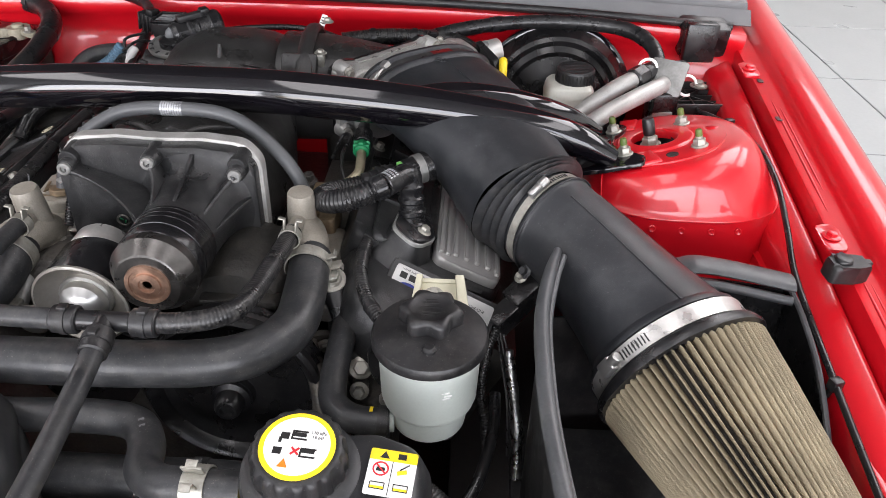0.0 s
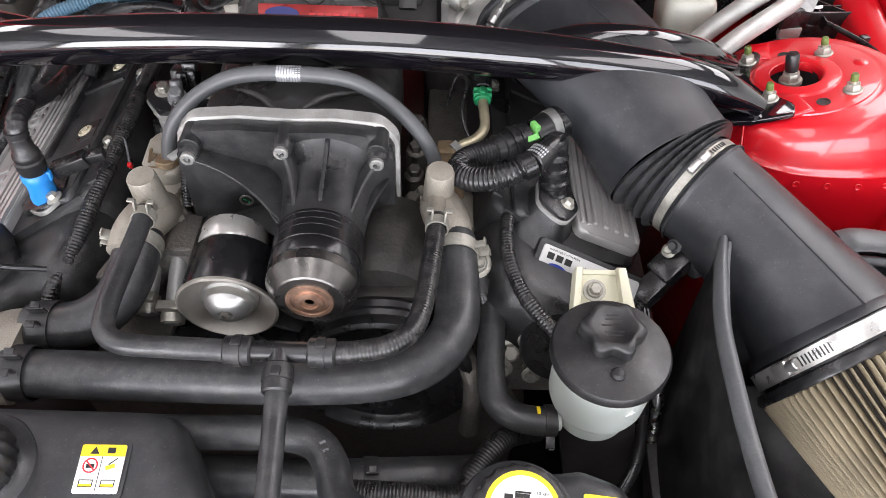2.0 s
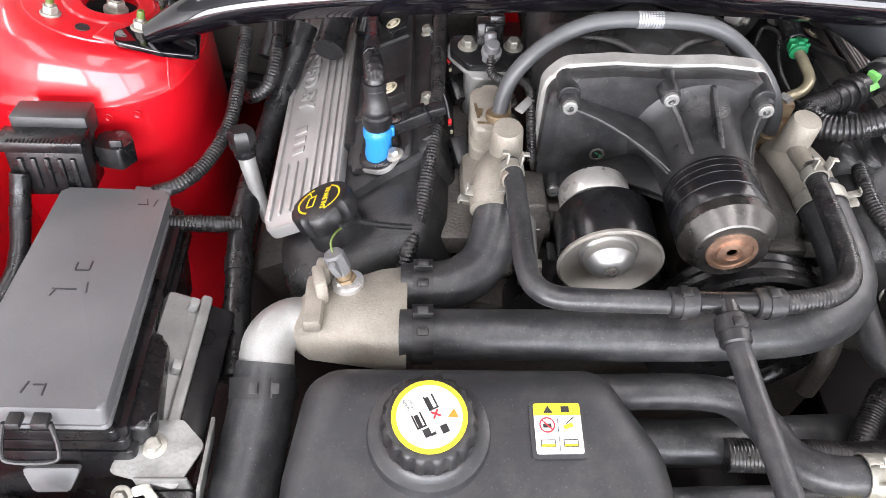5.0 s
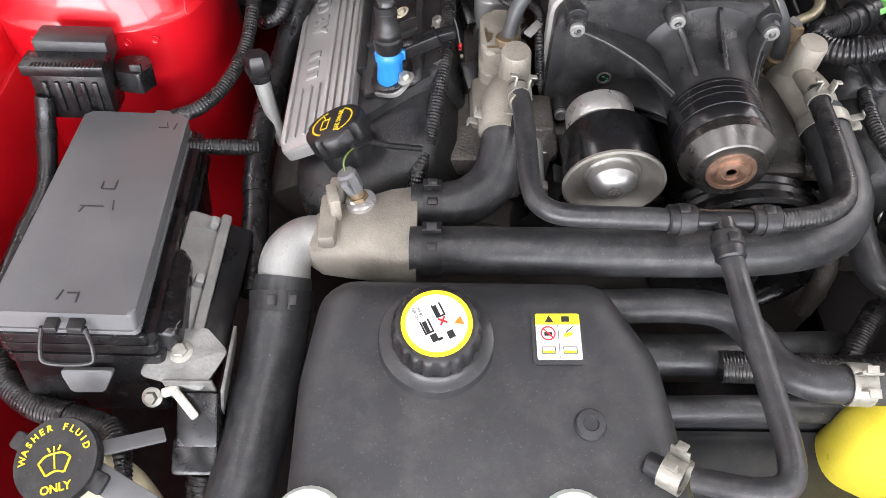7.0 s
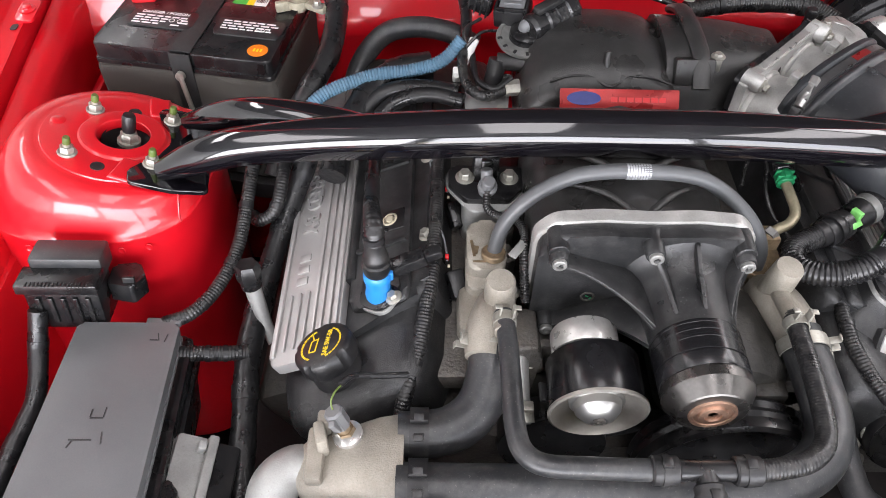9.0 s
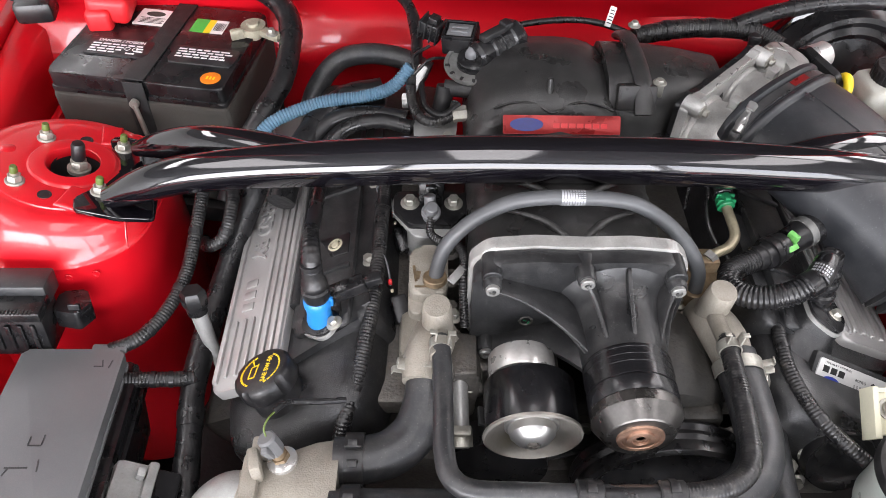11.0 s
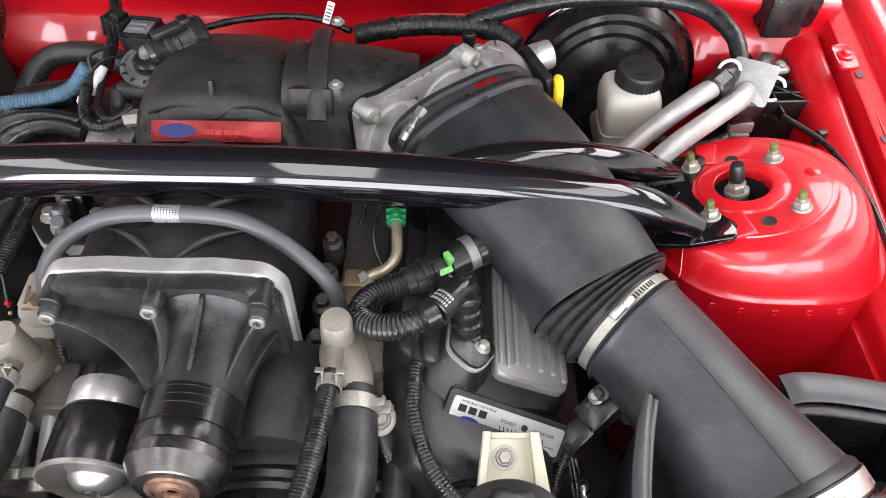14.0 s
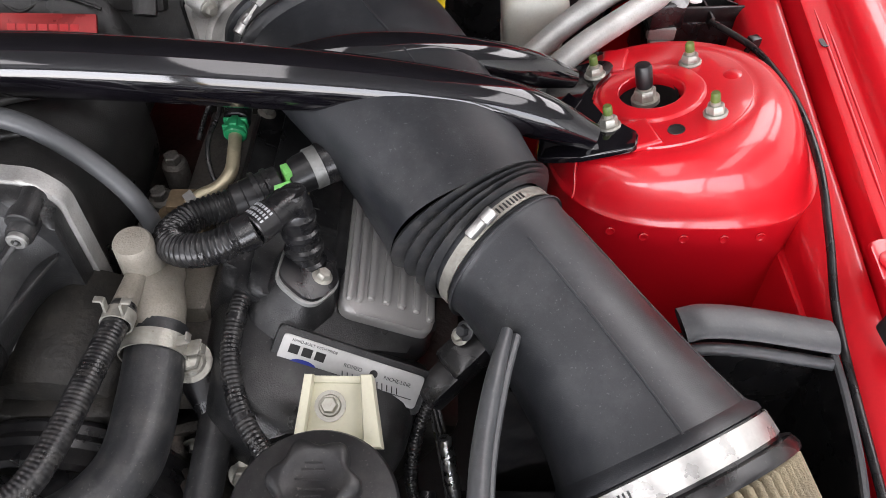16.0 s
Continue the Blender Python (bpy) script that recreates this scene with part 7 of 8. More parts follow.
part("sticker_print", join(prism([(0.014 * math.cos(a / 4), 0.006 * math.sin(a / 4)) for a in range(25)], 0.0003, 0.0007, at(-0.812, 1.090, 0.8937)), *[box(0.036 - 0.004 * (k % 2), 0.0010, 0.0003, at(-0.812, 1.080 - 0.003 * k, 0.8941), 0) for k in range(5)]), CLOTH, lid, "dull brown print")
part("sticker", box(0.020, 0.032, 0.0005, at(-0.7400, 1.074, 0.8937), 0), GREENINK, lid, "green sticker half")
part("sticker", box(0.010, 0.032, 0.0005, at(-0.7250, 1.074, 0.8937), 0), YELLOW, lid, "yellow sticker strip")
st = part("sticker", box(0.018, 0.032, 0.0005, at(-0.7110, 1.074, 0.8937), 0), WHITE, lid, "white barcode sticker")
part("barcode", join(*[box(random.uniform(0.0006, 0.0016), 0.018, 0.0003, at(-0.7175 + 0.0022 * k, 1.074, 0.8941), 0) for k in range(7)]), INK, st, "black barcode bars")
part("orange_dot", prism([(0.0135 * math.cos(a / 4), 0.0125 * math.sin(a / 4)) for a in range(25)], 0, 0.0006, at(-0.6800, 0.9600, 0.8936)), ORANGE, lid, "orange round sticker")
part("dot_print", join(*[box(0.0025, 0.006, 0.0003, at(-0.6845 + 0.0045 * k, 0.9600, 0.8943), 0) for k in range(3)]), YELLOW, lid, "yellow bars")
tm = part("negative_terminal", moved(join(cyl((-0.657, 1.066, 0.895), (-0.657, 1.066, 0.918), 0.0095, 0.0085, 18, 0.001), lathe([(0.017, 0.904), (0.017, 0.914), (0.0095, 0.914)], at(-0.657, 1.066, 0.0), 22), box(0.040, 0.014, 0.010, at(-0.633, 1.058, 0.908, 0, 0, -20), 0.003), box(0.020, 0.008, 0.014, at(-0.675, 1.052, 0.907, 0, 0, 30), 0.002)), pose(0, 0, -0.006)), LEAD, bt, "pale lead terminal clamp")
part("clamp_bolt", bolt((-0.625, 1.050, 0.907), (0, 0, 1), 0.005, 0.007), STEEL, tm)
part("positive_cover", join(box(0.058, 0.056, 0.036, at(-0.866, 1.075, 0.915, 0, 8, 14), 0.009, 3), box(0.040, 0.034, 0.026, at(-0.838, 1.104, 0.930, 10, 0, 24), 0.007, 3), box(0.034, 0.022, 0.030, at(-0.872, 1.047, 0.905, 0, 0, 14), 0.006, 3)), REDPLAS, bt, "red terminal cover")
bt.location, bt.scale = (-0.782, 1.043, 0.714), (0.95, 1, 1)
bt.rotation_euler = (0, 0, radians(-9))
solo("battery_tray", box(0.27, 0.21, 0.03, at(-0.782, 1.043, 0.6985, 0, 0, -9), 0.005), BLACK, "black tray below the battery", "tray")
solo("vent_tube_elbow", join(box(0.05, 0.04, 0.03, at(-0.955, 1.09, 0.925, 0, 0, 10), 0.008), box(0.06, 0.06, 0.02, at(-0.965, 1.13, 0.935), 0.006)), SMOOTH, "black plastic duct corner beside the battery", "duct")

# ---- fuse box, relay, control unit ----
fb = thing("fuse_box", (-0.787, 0.50, 0.70), "large dark grey fuse box with a latched flat lid", "fuse box")
fx = vec((0.100, 0.006, -0.011)).normalized()
fz = fx.cross(vec((-0.0134, 0.2687, -0.0470))).normalized()
FM = Matrix.Translation((-0.7840, 0.4950, 0.8270)) @ Matrix((fx, fz.cross(fx), fz)).transposed().to_4x4() @ Matrix.Diagonal((0.96, 1.09, 1, 1))
top = rounded([(-0.0535, -0.124), (0.0560, -0.126), (0.0520, 0.123), (-0.0510, 0.121)], 0.006)
fl_ = part("lid", join(prism(top, -0.020, 0.0, FM, 0.0035, 3), prism([(x * 1.03, y * 1.01) for x, y in top], -0.024, -0.018, FM, 0.002)), GREY, fb, "dark grey flat lid")
for x, y, w, h, r in ((0.030, 0.100, 0.008, 0.0012, 0), (0.034, 0.104, 0.0012, 0.009, 15), (0.042, 0.103, 0.0012, 0.010, -10), (0.0, 0.01, 0.012, 0.0012, 0), (-0.006, 0.015, 0.0012, 0.008, 0), (0.006, 0.016, 0.0012, 0.010, 0), (-0.008, -0.012, 0.020, 0.0012, 0), (0.010, -0.010, 0.0012, 0.012, 10), (-0.016, -0.016, 0.0012, 0.008, -20), (-0.005, -0.108, 0.0014, 0.010, -15), (0.004, -0.106, 0.008, 0.0012, 0), (0.009, -0.110, 0.0012, 0.010, 0)):
    part("lid_mark", box(w, h, 0.0007, FM @ at(x, y, 0.0002, 0, 0, r), 0), TANK, fl_)
part("box", prism([(x * 1.10 + 0.007, y * 1.0) for x, y in top], -0.125, -0.022, FM, 0.0), SMOOTH, fb)
part("rim", join(*[prism([(x * k + e, y * 1.025) for x, y in top], h - 0.010, h, FM, 0.001) for k, e, h in ((1.08, 0.003, -0.022), (1.13, 0.006, -0.033), (1.15, 0.009, -0.046))]), SMOOTH, fb, "stepped black rim")
part("rear_catch", join(box(0.030, 0.010, 0.014, FM @ at(0.030, 0.128, -0.010), 0.002), box(0.012, 0.014, 0.006, FM @ at(0.046, 0.130, -0.004), 0.001)), GREY, fb)
lt = part("front_latch", join(tube([FM @ vec(p) for p in ((-0.014, -0.130, -0.010), (-0.018, -0.136, -0.030), (-0.014, -0.140, -0.040), (0.018, -0.140, -0.040), (0.022, -0.136, -0.030), (0.018, -0.130, -0.010))], 0.0019, 8, 5), box(0.010, 0.014, 0.006, FM @ at(-0.006, -0.128, -0.008), 0.001), box(0.012, 0.014, 0.006, FM @ at(0.012, -0.128, -0.008), 0.001)), BLACK, fb, "wire-like front latch")
part("label_tab", prism(rounded([(-0.022, 0.0), (0.022, 0.0), (0.014, -0.018), (-0.012, -0.018)], 0.003), 0, 0.006, FM @ at(0.010, -0.128, -0.062, 60), 0.001), GREY, fb)
part("side_pocket", prism(rounded([(-0.018, -0.045), (0.018, -0.050), (0.012, 0.035), (-0.008, 0.045)], 0.012), -0.060, -0.010, FM @ at(0.069, -0.072, -0.018), 0.006, 3), SMOOTH, fb, "black rounded pocket")
rb = thing("relay_module", (-0.862, 0.65, 0.80), "black relay module of two stacked boxes", "relay module")
RM = at(-0.850, 0.652, 0.852, -8, 3, 3)
part("cap", box(0.070, 0.032, 0.026, RM @ at(0, 0.016, 0.004), 0.003), TANK, rb, "dark grey relay cap")
part("body", join(box(0.078, 0.030, 0.012, RM @ at(-0.003, -0.012, 0.000), 0.002), box(0.072, 0.040, 0.055, RM @ at(-0.003, 0.0, -0.032), 0.003), *[box(0.005, 0.004, 0.034, RM @ at(-0.026 + 0.012 * k, -0.021, -0.032), 0.001) for k in range(5)], *[box(0.0016, 0.006, 0.002, RM @ at(-0.030 + 0.0036 * k, -0.024, 0.006), 0) for k in range(17)]), SMOOTH, rb)
part("mount_arm", join(prism(rounded([(0, -0.012), (0.026, -0.018), (0.036, 0.0), (0.026, 0.020), (0, 0.016)], 0.005), -0.045, -0.022, RM @ at(0.034, 0.014, 0.006), 0.003), box(0.012, 0.004, 0.03, RM @ at(0.056, 0.004, -0.024), 0.001)), SMOOTH, rb)
loom([(-0.880, 0.625, 0.825), (-0.884, 0.60, 0.79), (-0.882, 0.56, 0.765), (-0.893, 0.51, 0.75), (-0.90, 0.45, 0.74)], 0.0095, "taped loom from the relay module", True)
for k, m_ in enumerate((BLUE, WHITE, REDPLAS)):
    hose("relay_wire", [(-0.883 + 0.004 * k, 0.633, 0.828), (-0.886 + 0.004 * k, 0.624, 0.816), (-0.883 + 0.003 * k, 0.612, 0.802)], 0.0017, ("blue", "white", "red")[k] + " wire below the relay module", m_, 8, 4, cat="wire", group="relay wires")
cu = thing("control_module", (-0.69, 0.44, 0.68), "cast silver control module standing on edge", "control module")
CM = Matrix.Translation((-0.722, 0.438, 0.741)) @ pose(0, 0, 0, 3, 27, -1)
part("housing", join(box(0.036, 0.150, 0.100, CM @ at(-0.006, 0, -0.004), 0.006), box(0.010, 0.152, 0.012, CM @ at(0.010, 0, 0.046), 0.003)), CASTS, cu)
for k in range(6):
    part("fin", box(0.003, 0.140, 0.004, CM @ at(-0.0245, 0, 0.034 - 0.012 * k), 0.001), CASTS, cu)
for y in (-0.062, 0.0, 0.062):
    part("edge_lug", box(0.008, 0.010, 0.014, CM @ at(0.0, y, 0.050), 0.002), CASTS, cu)
part("white_tag", box(0.0008, 0.022, 0.018, CM @ at(-0.0250, -0.012, 0.026), 0), WHITE, cu, "white printed tag")
part("tag_print", join(*[box(0.001, 0.0012, 0.008, CM @ at(-0.0253, -0.008 - 0.003 * k, 0.026), 0) for k in range(3)]), INK, cu, "dark bars")
part("cover", box(0.026, 0.145, 0.095, CM @ at(0.026, 0.002, -0.006), 0.004), SMOOTH, cu, "black plastic cover")
part("bracket", join(prism(rounded([(-0.034, -0.022), (0.020, -0.026), (0.032, 0.010), (0.010, 0.026), (-0.020, 0.020)], 0.006), -0.0025, 0.0, at(-0.693, 0.358, 0.790, 12, 4, -8), 0.0008), box(0.040, 0.003, 0.030, at(-0.688, 0.336, 0.775), 0.001), box(0.003, 0.06, 0.05, at(-0.662, 0.355, 0.770, 0, 12), 0.001)), SCREW, cu, "bent steel bracket")
part("bracket_bolt", bolt((-0.698, 0.362, 0.790), (0, -0.2, 1), 0.0065, 0.006), STEEL, cu, "zinc bolt")
part("connector", join(box(0.034, 0.045, 0.030, at(-0.682, 0.322, 0.752, 35), 0.003), box(0.038, 0.030, 0.050, at(-0.684, 0.302, 0.724, 30), 0.004)), SMOOTH, cu, "black multi-pin connector")
part("white_lever", join(box(0.007, 0.028, 0.008, at(-0.690, 0.322, 0.776, 20, 0, 45), 0.002), box(0.014, 0.007, 0.008, at(-0.703, 0.332, 0.779, 10, 0, 20), 0.002)), DIRTY, cu, "white connector lever")
part("side_bolt", bolt((-0.722, 0.333, 0.765), (0, -0.6, 0.8), 0.0055, 0.006), STEEL, cu)
loom([(-0.684, 0.29, 0.712), (-0.686, 0.265, 0.69), (-0.69, 0.24, 0.66)], 0.014, "thick corrugated loom below the control module")
loom([(-0.882, 0.40, 0.76), (-0.862, 0.36, 0.745), (-0.83, 0.335, 0.742), (-0.79, 0.322, 0.745), (-0.755, 0.308, 0.75), (-0.742, 0.28, 0.75), (-0.74, 0.24, 0.73)], 0.012, "thick corrugated loom below the fuse box")
wf = thing("washer_filler", (-0.765, 0.27, 0.70), "amber washer filler neck with a grey flip cap", "washer filler")
WM = axis((-0.768, 0.268, 0.792), (-0.10, -0.22, 1))
wc = part("flip_cap", join(lathe([(0.028, -0.010), (0.0315, -0.006), (0.0325, 0.002), (0.0315, 0.005), (0.0002, 0.0055)], WM, 44), box(0.016, 0.016, 0.006, WM @ at(0.036, 0.0, 0.0), 0.003), box(0.014, 0.014, 0.006, WM @ at(-0.036, 0.0, 0.0), 0.003)), BLACK, wf, "dark grey flip cap")
X = WM.to_3x3() @ vec((1, 0, 0))
turn = math.degrees(math.atan2(X.y, X.x))
WT = WM @ pose(0, 0, 0.0057, 0, 0, -turn + 14)
for k, ch in enumerate("WASHER FLUID"):
    a = radians(168 - 14.2 * k)
    words("lettering", ch, 0.0070, WT @ at(0.0245 * math.cos(a), 0.0245 * math.sin(a), 0, 0, 0, math.degrees(a) - 90), YELLOW, wc, 0.0002, 0.0002)
words("lettering", "ONLY", 0.0085, WT @ at(0.0, -0.0205, 0), YELLOW, wc, 0.0002, 0.0002)
part("screen_mark", join(tube([WT @ vec(p) for p in ((-0.012, 0.0, 0), (-0.006, 0.0045, 0), (0.006, 0.0045, 0), (0.012, 0.0, 0))], 0.0008, 6, 4), tube([WT @ vec(p) for p in ((-0.012, 0.0, 0), (-0.007, -0.010, 0))], 0.0008, 6, 4), tube([WT @ vec(p) for p in ((0.012, 0.0, 0), (0.007, -0.010, 0))], 0.0008, 6, 4), tube([WT @ vec(p) for p in ((-0.007, -0.010, 0), (0.0, -0.008, 0), (0.007, -0.010, 0))], 0.0008, 6, 4),
     box(0.001, 0.011, 0.0006, WT @ at(0, -0.001, 0), 0), *[box(0.0012, 0.004, 0.0005, WT @ at(-0.004 + 0.004 * k, 0.0085, 0, 0, 0, 30 - 30 * k), 0) for k in range(3)]), YELLOW, wc, "yellow windscreen spray mark")
part("neck", tube([(-0.768, 0.268, 0.785), (-0.762, 0.272, 0.75), (-0.752, 0.27, 0.71), (-0.74, 0.25, 0.67)], [0.028, 0.024, 0.026, 0.03], 26, 6), AMBER, wf, "aged translucent neck", 60)
part("neck_strap", join(box(0.050, 0.012, 0.004, at(-0.725, 0.290, 0.776, 0, 20, 25), 0.001), box(0.055, 0.020, 0.004, at(-0.722, 0.252, 0.770, 0, 24, -25), 0.001)), GREY, wf, "grey retaining strap")
ds = thing("oil_dipstick", (-0.672, 0.66, 0.66), "pale metal dipstick tube with a black hex handle", "dipstick")
part("tube", tube([(-0.676, 0.672, 0.822), (-0.672, 0.664, 0.795), (-0.661, 0.648, 0.75), (-0.640, 0.620, 0.67)], [0.0088, 0.0085, 0.0065, 0.0065], 16, 6), CASTS, ds)
part("handle", join(lathe([(0.0125, 0.0), (0.0135, 0.004), (0.0135, 0.018), (0.0115, 0.022)], axis((-0.676, 0.671, 0.820), (-0.05, 0.2, 1)), 6), lathe([(0.011, -0.008), (0.011, 0.002)], axis((-0.676, 0.671, 0.820), (-0.05, 0.2, 1)), 18)), SMOOTH, ds, "black hex handle")

# ---- sensor and valve cluster behind the housing ----
vc = thing("vacuum_valve", (-0.395, 0.97, 0.90), "black vacuum valve with square connectors on a pale flange", "valve")
VA = axis((-0.378, 0.945, 0.940), (0.0, -0.15, 1))
part("flange", lathe([(0.034, 0.0), (0.035, 0.003), (0.034, 0.006), (0.030, 0.0065), (0.029, 0.0045), (0.0002, 0.0045)], VA, 36), SCREW, vc, "pale round flange")
for k in range(7):
    a = math.pi * (1.05 + 0.15 * k)
    part("flange_notch", box(0.006, 0.004, 0.004, VA @ at(0.031 * math.cos(a), 0.031 * math.sin(a), 0.005, 0, 0, math.degrees(a)), 0.001), BLACK, vc)
part("dome", lathe([(0.020, 0.004), (0.019, 0.012), (0.013, 0.016), (0.0002, 0.017)], VA, 28), SMOOTH, vc)
VB = at(-0.392, 0.977, 0.957, 8, -4, -14)
part("block", join(box(0.042, 0.034, 0.024, VB, 0.003), *[box(sx, sy, 0.004, VB @ at(x, y, 0.0135), 0.0008) for x, y, sx, sy in ((0, 0.0145, 0.040, 0.003), (0, -0.0145, 0.040, 0.003), (0.0185, 0, 0.003, 0.030), (-0.0185, 0, 0.003, 0.030))]), SMOOTH, vc)
part("block_lid", join(box(0.030, 0.022, 0.003, VB @ at(0, 0, 0.0128), 0.001), box(0.020, 0.003, 0.002, VB @ at(0, 0.003, 0.015), 0.0005), box(0.020, 0.003, 0.002, VB @ at(0, -0.004, 0.015), 0.0005)), GREY, vc, "dark grey lid")
VP = at(-0.428, 1.000, 0.957, 0, 10, -25)
part("plug", join(box(0.030, 0.022, 0.022, VP, 0.002), box(0.012, 0.014, 0.008, VP @ at(0.002, 0, 0.014), 0.001)), SMOOTH, vc, "ribbed black plug")
for k in range(4):
    part("plug_rib", box(0.002, 0.026, 0.025, VP @ at(-0.012 + 0.008 * k, 0, 0), 0.0005), BLACK, vc)
VS = axis((-0.367, 0.946, 0.957), (0.034, 0.026, 0.004)) @ Matrix.Scale(1.22, 4)
part("solenoid", lathe([(0.012, -0.010), (0.0145, -0.006), (0.0145, 0.006), (0.0165, 0.008), (0.0165, 0.012), (0.0150, 0.013), (0.0150, 0.018), (0.0165, 0.019), (0.0165, 0.030), (0.0185, 0.032), (0.0185, 0.042), (0.0165, 0.045), (0.0002, 0.046)], VS, 12), SMOOTH, vc, "black ribbed solenoid", 30)
part("solenoid_clip", join(box(0.010, 0.007, 0.034, VS @ at(0.0, 0.017, 0.016), 0.002), box(0.012, 0.006, 0.010, VS @ at(0.0, 0.020, 0.030), 0.002)), BLACK, vc)
part("grey_elbow", tube([(-0.371, 0.949, 0.960), (-0.379, 0.943, 0.960), (-0.381, 0.943, 0.953), (-0.380, 0.945, 0.944)], [0.008, 0.008, 0.0072, 0.0065], 14, 5), GREY, vc, "dull grey elbow")
part("outlet", cyl((-0.388, 0.945, 0.935), (-0.384, 0.915, 0.928), 0.008, None, 14, 0.001), BLACK, vc)
part("wires", join(tube([(-0.43, 0.975, 0.948), (-0.45, 0.955, 0.945), (-0.447, 0.94, 0.93)], 0.002, 6, 5), tube([(-0.41, 0.962, 0.94), (-0.43, 0.95, 0.945), (-0.448, 0.935, 0.935)], 0.002, 6, 5)), LOOM, vc, "thin black wires")
part("white_plug", join(cyl((-0.452, 0.93, 0.912), (-0.437, 0.952, 0.935), 0.006, None, 12, 0.001), box(0.010, 0.010, 0.02, at(-0.458, 0.922, 0.905, 20), 0.002)), WHITE, vc, "white plug")
hf = thing("housing_fitting", (-0.40, 0.905, 0.88), "black elbow and bright fitting on the housing's flank", "fitting")
part("bracket", prism(rounded([(-0.022, -0.03), (0.025, -0.03), (0.03, 0.02), (0.0, 0.035), (-0.024, 0.02)], 0.010), -0.004, 0.0, at(-0.425, 0.885, 0.890, 8), 0.001), CASTS, hf, "pale bracket")
part("elbow", join(cyl((-0.412, 0.922, 0.925), (-0.378, 0.918, 0.925), 0.010, None, 18, 0.001), cyl((-0.410, 0.922, 0.928), (-0.416, 0.912, 0.900), 0.011, None, 18, 0.001)), BLACK, hf)
part("bright_nut", cyl((-0.402, 0.892, 0.908), (-0.385, 0.893, 0.910), 0.0095, None, 6), STEEL, hf, "bright nut")
part("bolt", bolt((-0.408, 0.864, 0.893), (0, -0.1, 1), 0.006, 0.008), STEEL, hf)
hose("coolant_pipe", [(-0.565, 0.84, 0.845), (-0.555, 0.87, 0.868), (-0.53, 0.895, 0.883), (-0.49, 0.900, 0.892), (-0.45, 0.888, 0.892)], 0.0095, "black hose bending behind the strut brace", SMOOTH, group="heater hoses")

# ---- brake side ----
bo = thing("brake_booster", (0.16, 1.09, 0.74), "glossy black round brake booster at the firewall", "brake booster")
BO = axis((0.158, 1.085, 0.826), (0.02, -1, 0.08))
part("rear_shell", lathe([(0.095, -0.06), (0.115, -0.045), (0.118, -0.03), (0.118, -0.026)], BO, 56), SMOOTH, bo)
part("crimped_rim", lathe([(0.117, -0.030), (0.122, -0.028), (0.122, -0.021), (0.116, -0.018)], BO, 56), GLOSS, bo)
part("front_shell", lathe([(0.116, -0.020), (0.110, -0.010), (0.104, 0.004), (0.098, 0.008), (0.094, 0.006), (0.090, 0.004), (0.082, 0.010), (0.075, 0.008), (0.066, 0.012), (0.050, 0.018), (0.030, 0.020)], BO, 56), SMOOTH, bo, angle=30)
part("mount_nut", bolt(BO @ vec((0.045, -0.03, 0.016)), (0.02, -1, 0.08), 0.008, 0.008), STEEL, bo, "zinc nut")
mc = thing("brake_fluid_reservoir", (0.165, 0.985, 0.80), "milky brake fluid reservoir with a ribbed black cap", "reservoir")
rings = []
for z, w, h, ox in ((0.800, 0.048, 0.050, 0), (0.820, 0.058, 0.056, 0), (0.840, 0.062, 0.060, 0), (0.868, 0.068, 0.066, 0), (0.882, 0.069, 0.067, 0), (0.894, 0.064, 0.062, 0), (0.899, 0.056, 0.054, 0)):
    rings.append([vec((0.165 + x, 0.987 + y, z)) for x, y in rrect(w, h, 0.014)])
part("bottle", mesh_rings(rings), DIRTY, mc, angle=60)
part("waist_line", prism([(x + 0.165, y + 0.987) for x, y in rrect(0.0645, 0.0625, 0.014)], 0.841, 0.8435, Matrix(), 0.0008), DIRTY, mc, "moulded seam")
A = axis((0.172, 0.992, 0.896), (0, -0.04, 1))
cp = part("cap", lathe([(0.0260, 0.0), (0.0268, 0.002), (0.0268, 0.019), (0.0250, 0.022), (0.0002, 0.0225)], A, 36), BLACK, mc, "ribbed black cap")
part("cap_ribs", join(*[box(0.0016, 0.002, 0.017, A @ at(0.0270 * math.cos(a), 0.0270 * math.sin(a), 0.010, 0, 0, math.degrees(a)), 0) for a in [2 * math.pi * k / 32 for k in range(32)]], *[box(0.044 - 0.004 * abs(k - 3), 0.0018, 0.0006, A @ at(0, 0.017 - 0.0055 * k, 0.0226), 0) for k in range(7)]), BLACK, cp)
solo("master_cylinder", join(cyl((0.160, 1.06, 0.795), (0.165, 0.92, 0.785), 0.022, None, 24, 0.003), box(0.05, 0.08, 0.03, at(0.164, 0.98, 0.80), 0.006)), CASTS, "cast aluminium brake master cylinder", "master cylinder")
yd = thing("transmission_dipstick", (0.064, 0.92, 0.86), "yellow plastic dipstick loop handle", "dipstick")
part("loop", join(tube([(0.066, 0.922, 0.895), (0.066, 0.912, 0.906), (0.066, 0.909, 0.932), (0.066, 0.916, 0.945), (0.066, 0.926, 0.945), (0.067, 0.935, 0.932), (0.067, 0.932, 0.906), (0.066, 0.922, 0.895)], 0.0056, 12, 6), box(0.014, 0.016, 0.010, at(0.0645, 0.925, 0.895), 0.003)), DIPYEL, yd, angle=60)
part("tube", tube([(0.0645, 0.926, 0.896), (0.066, 0.94, 0.86), (0.07, 0.95, 0.80)], 0.007, 12, 5), BLACK, yd)
ac = thing("refrigerant_lines", (0.23, 0.94, 0.84), "two bright aluminium refrigerant lines with a bracket", "pipes")
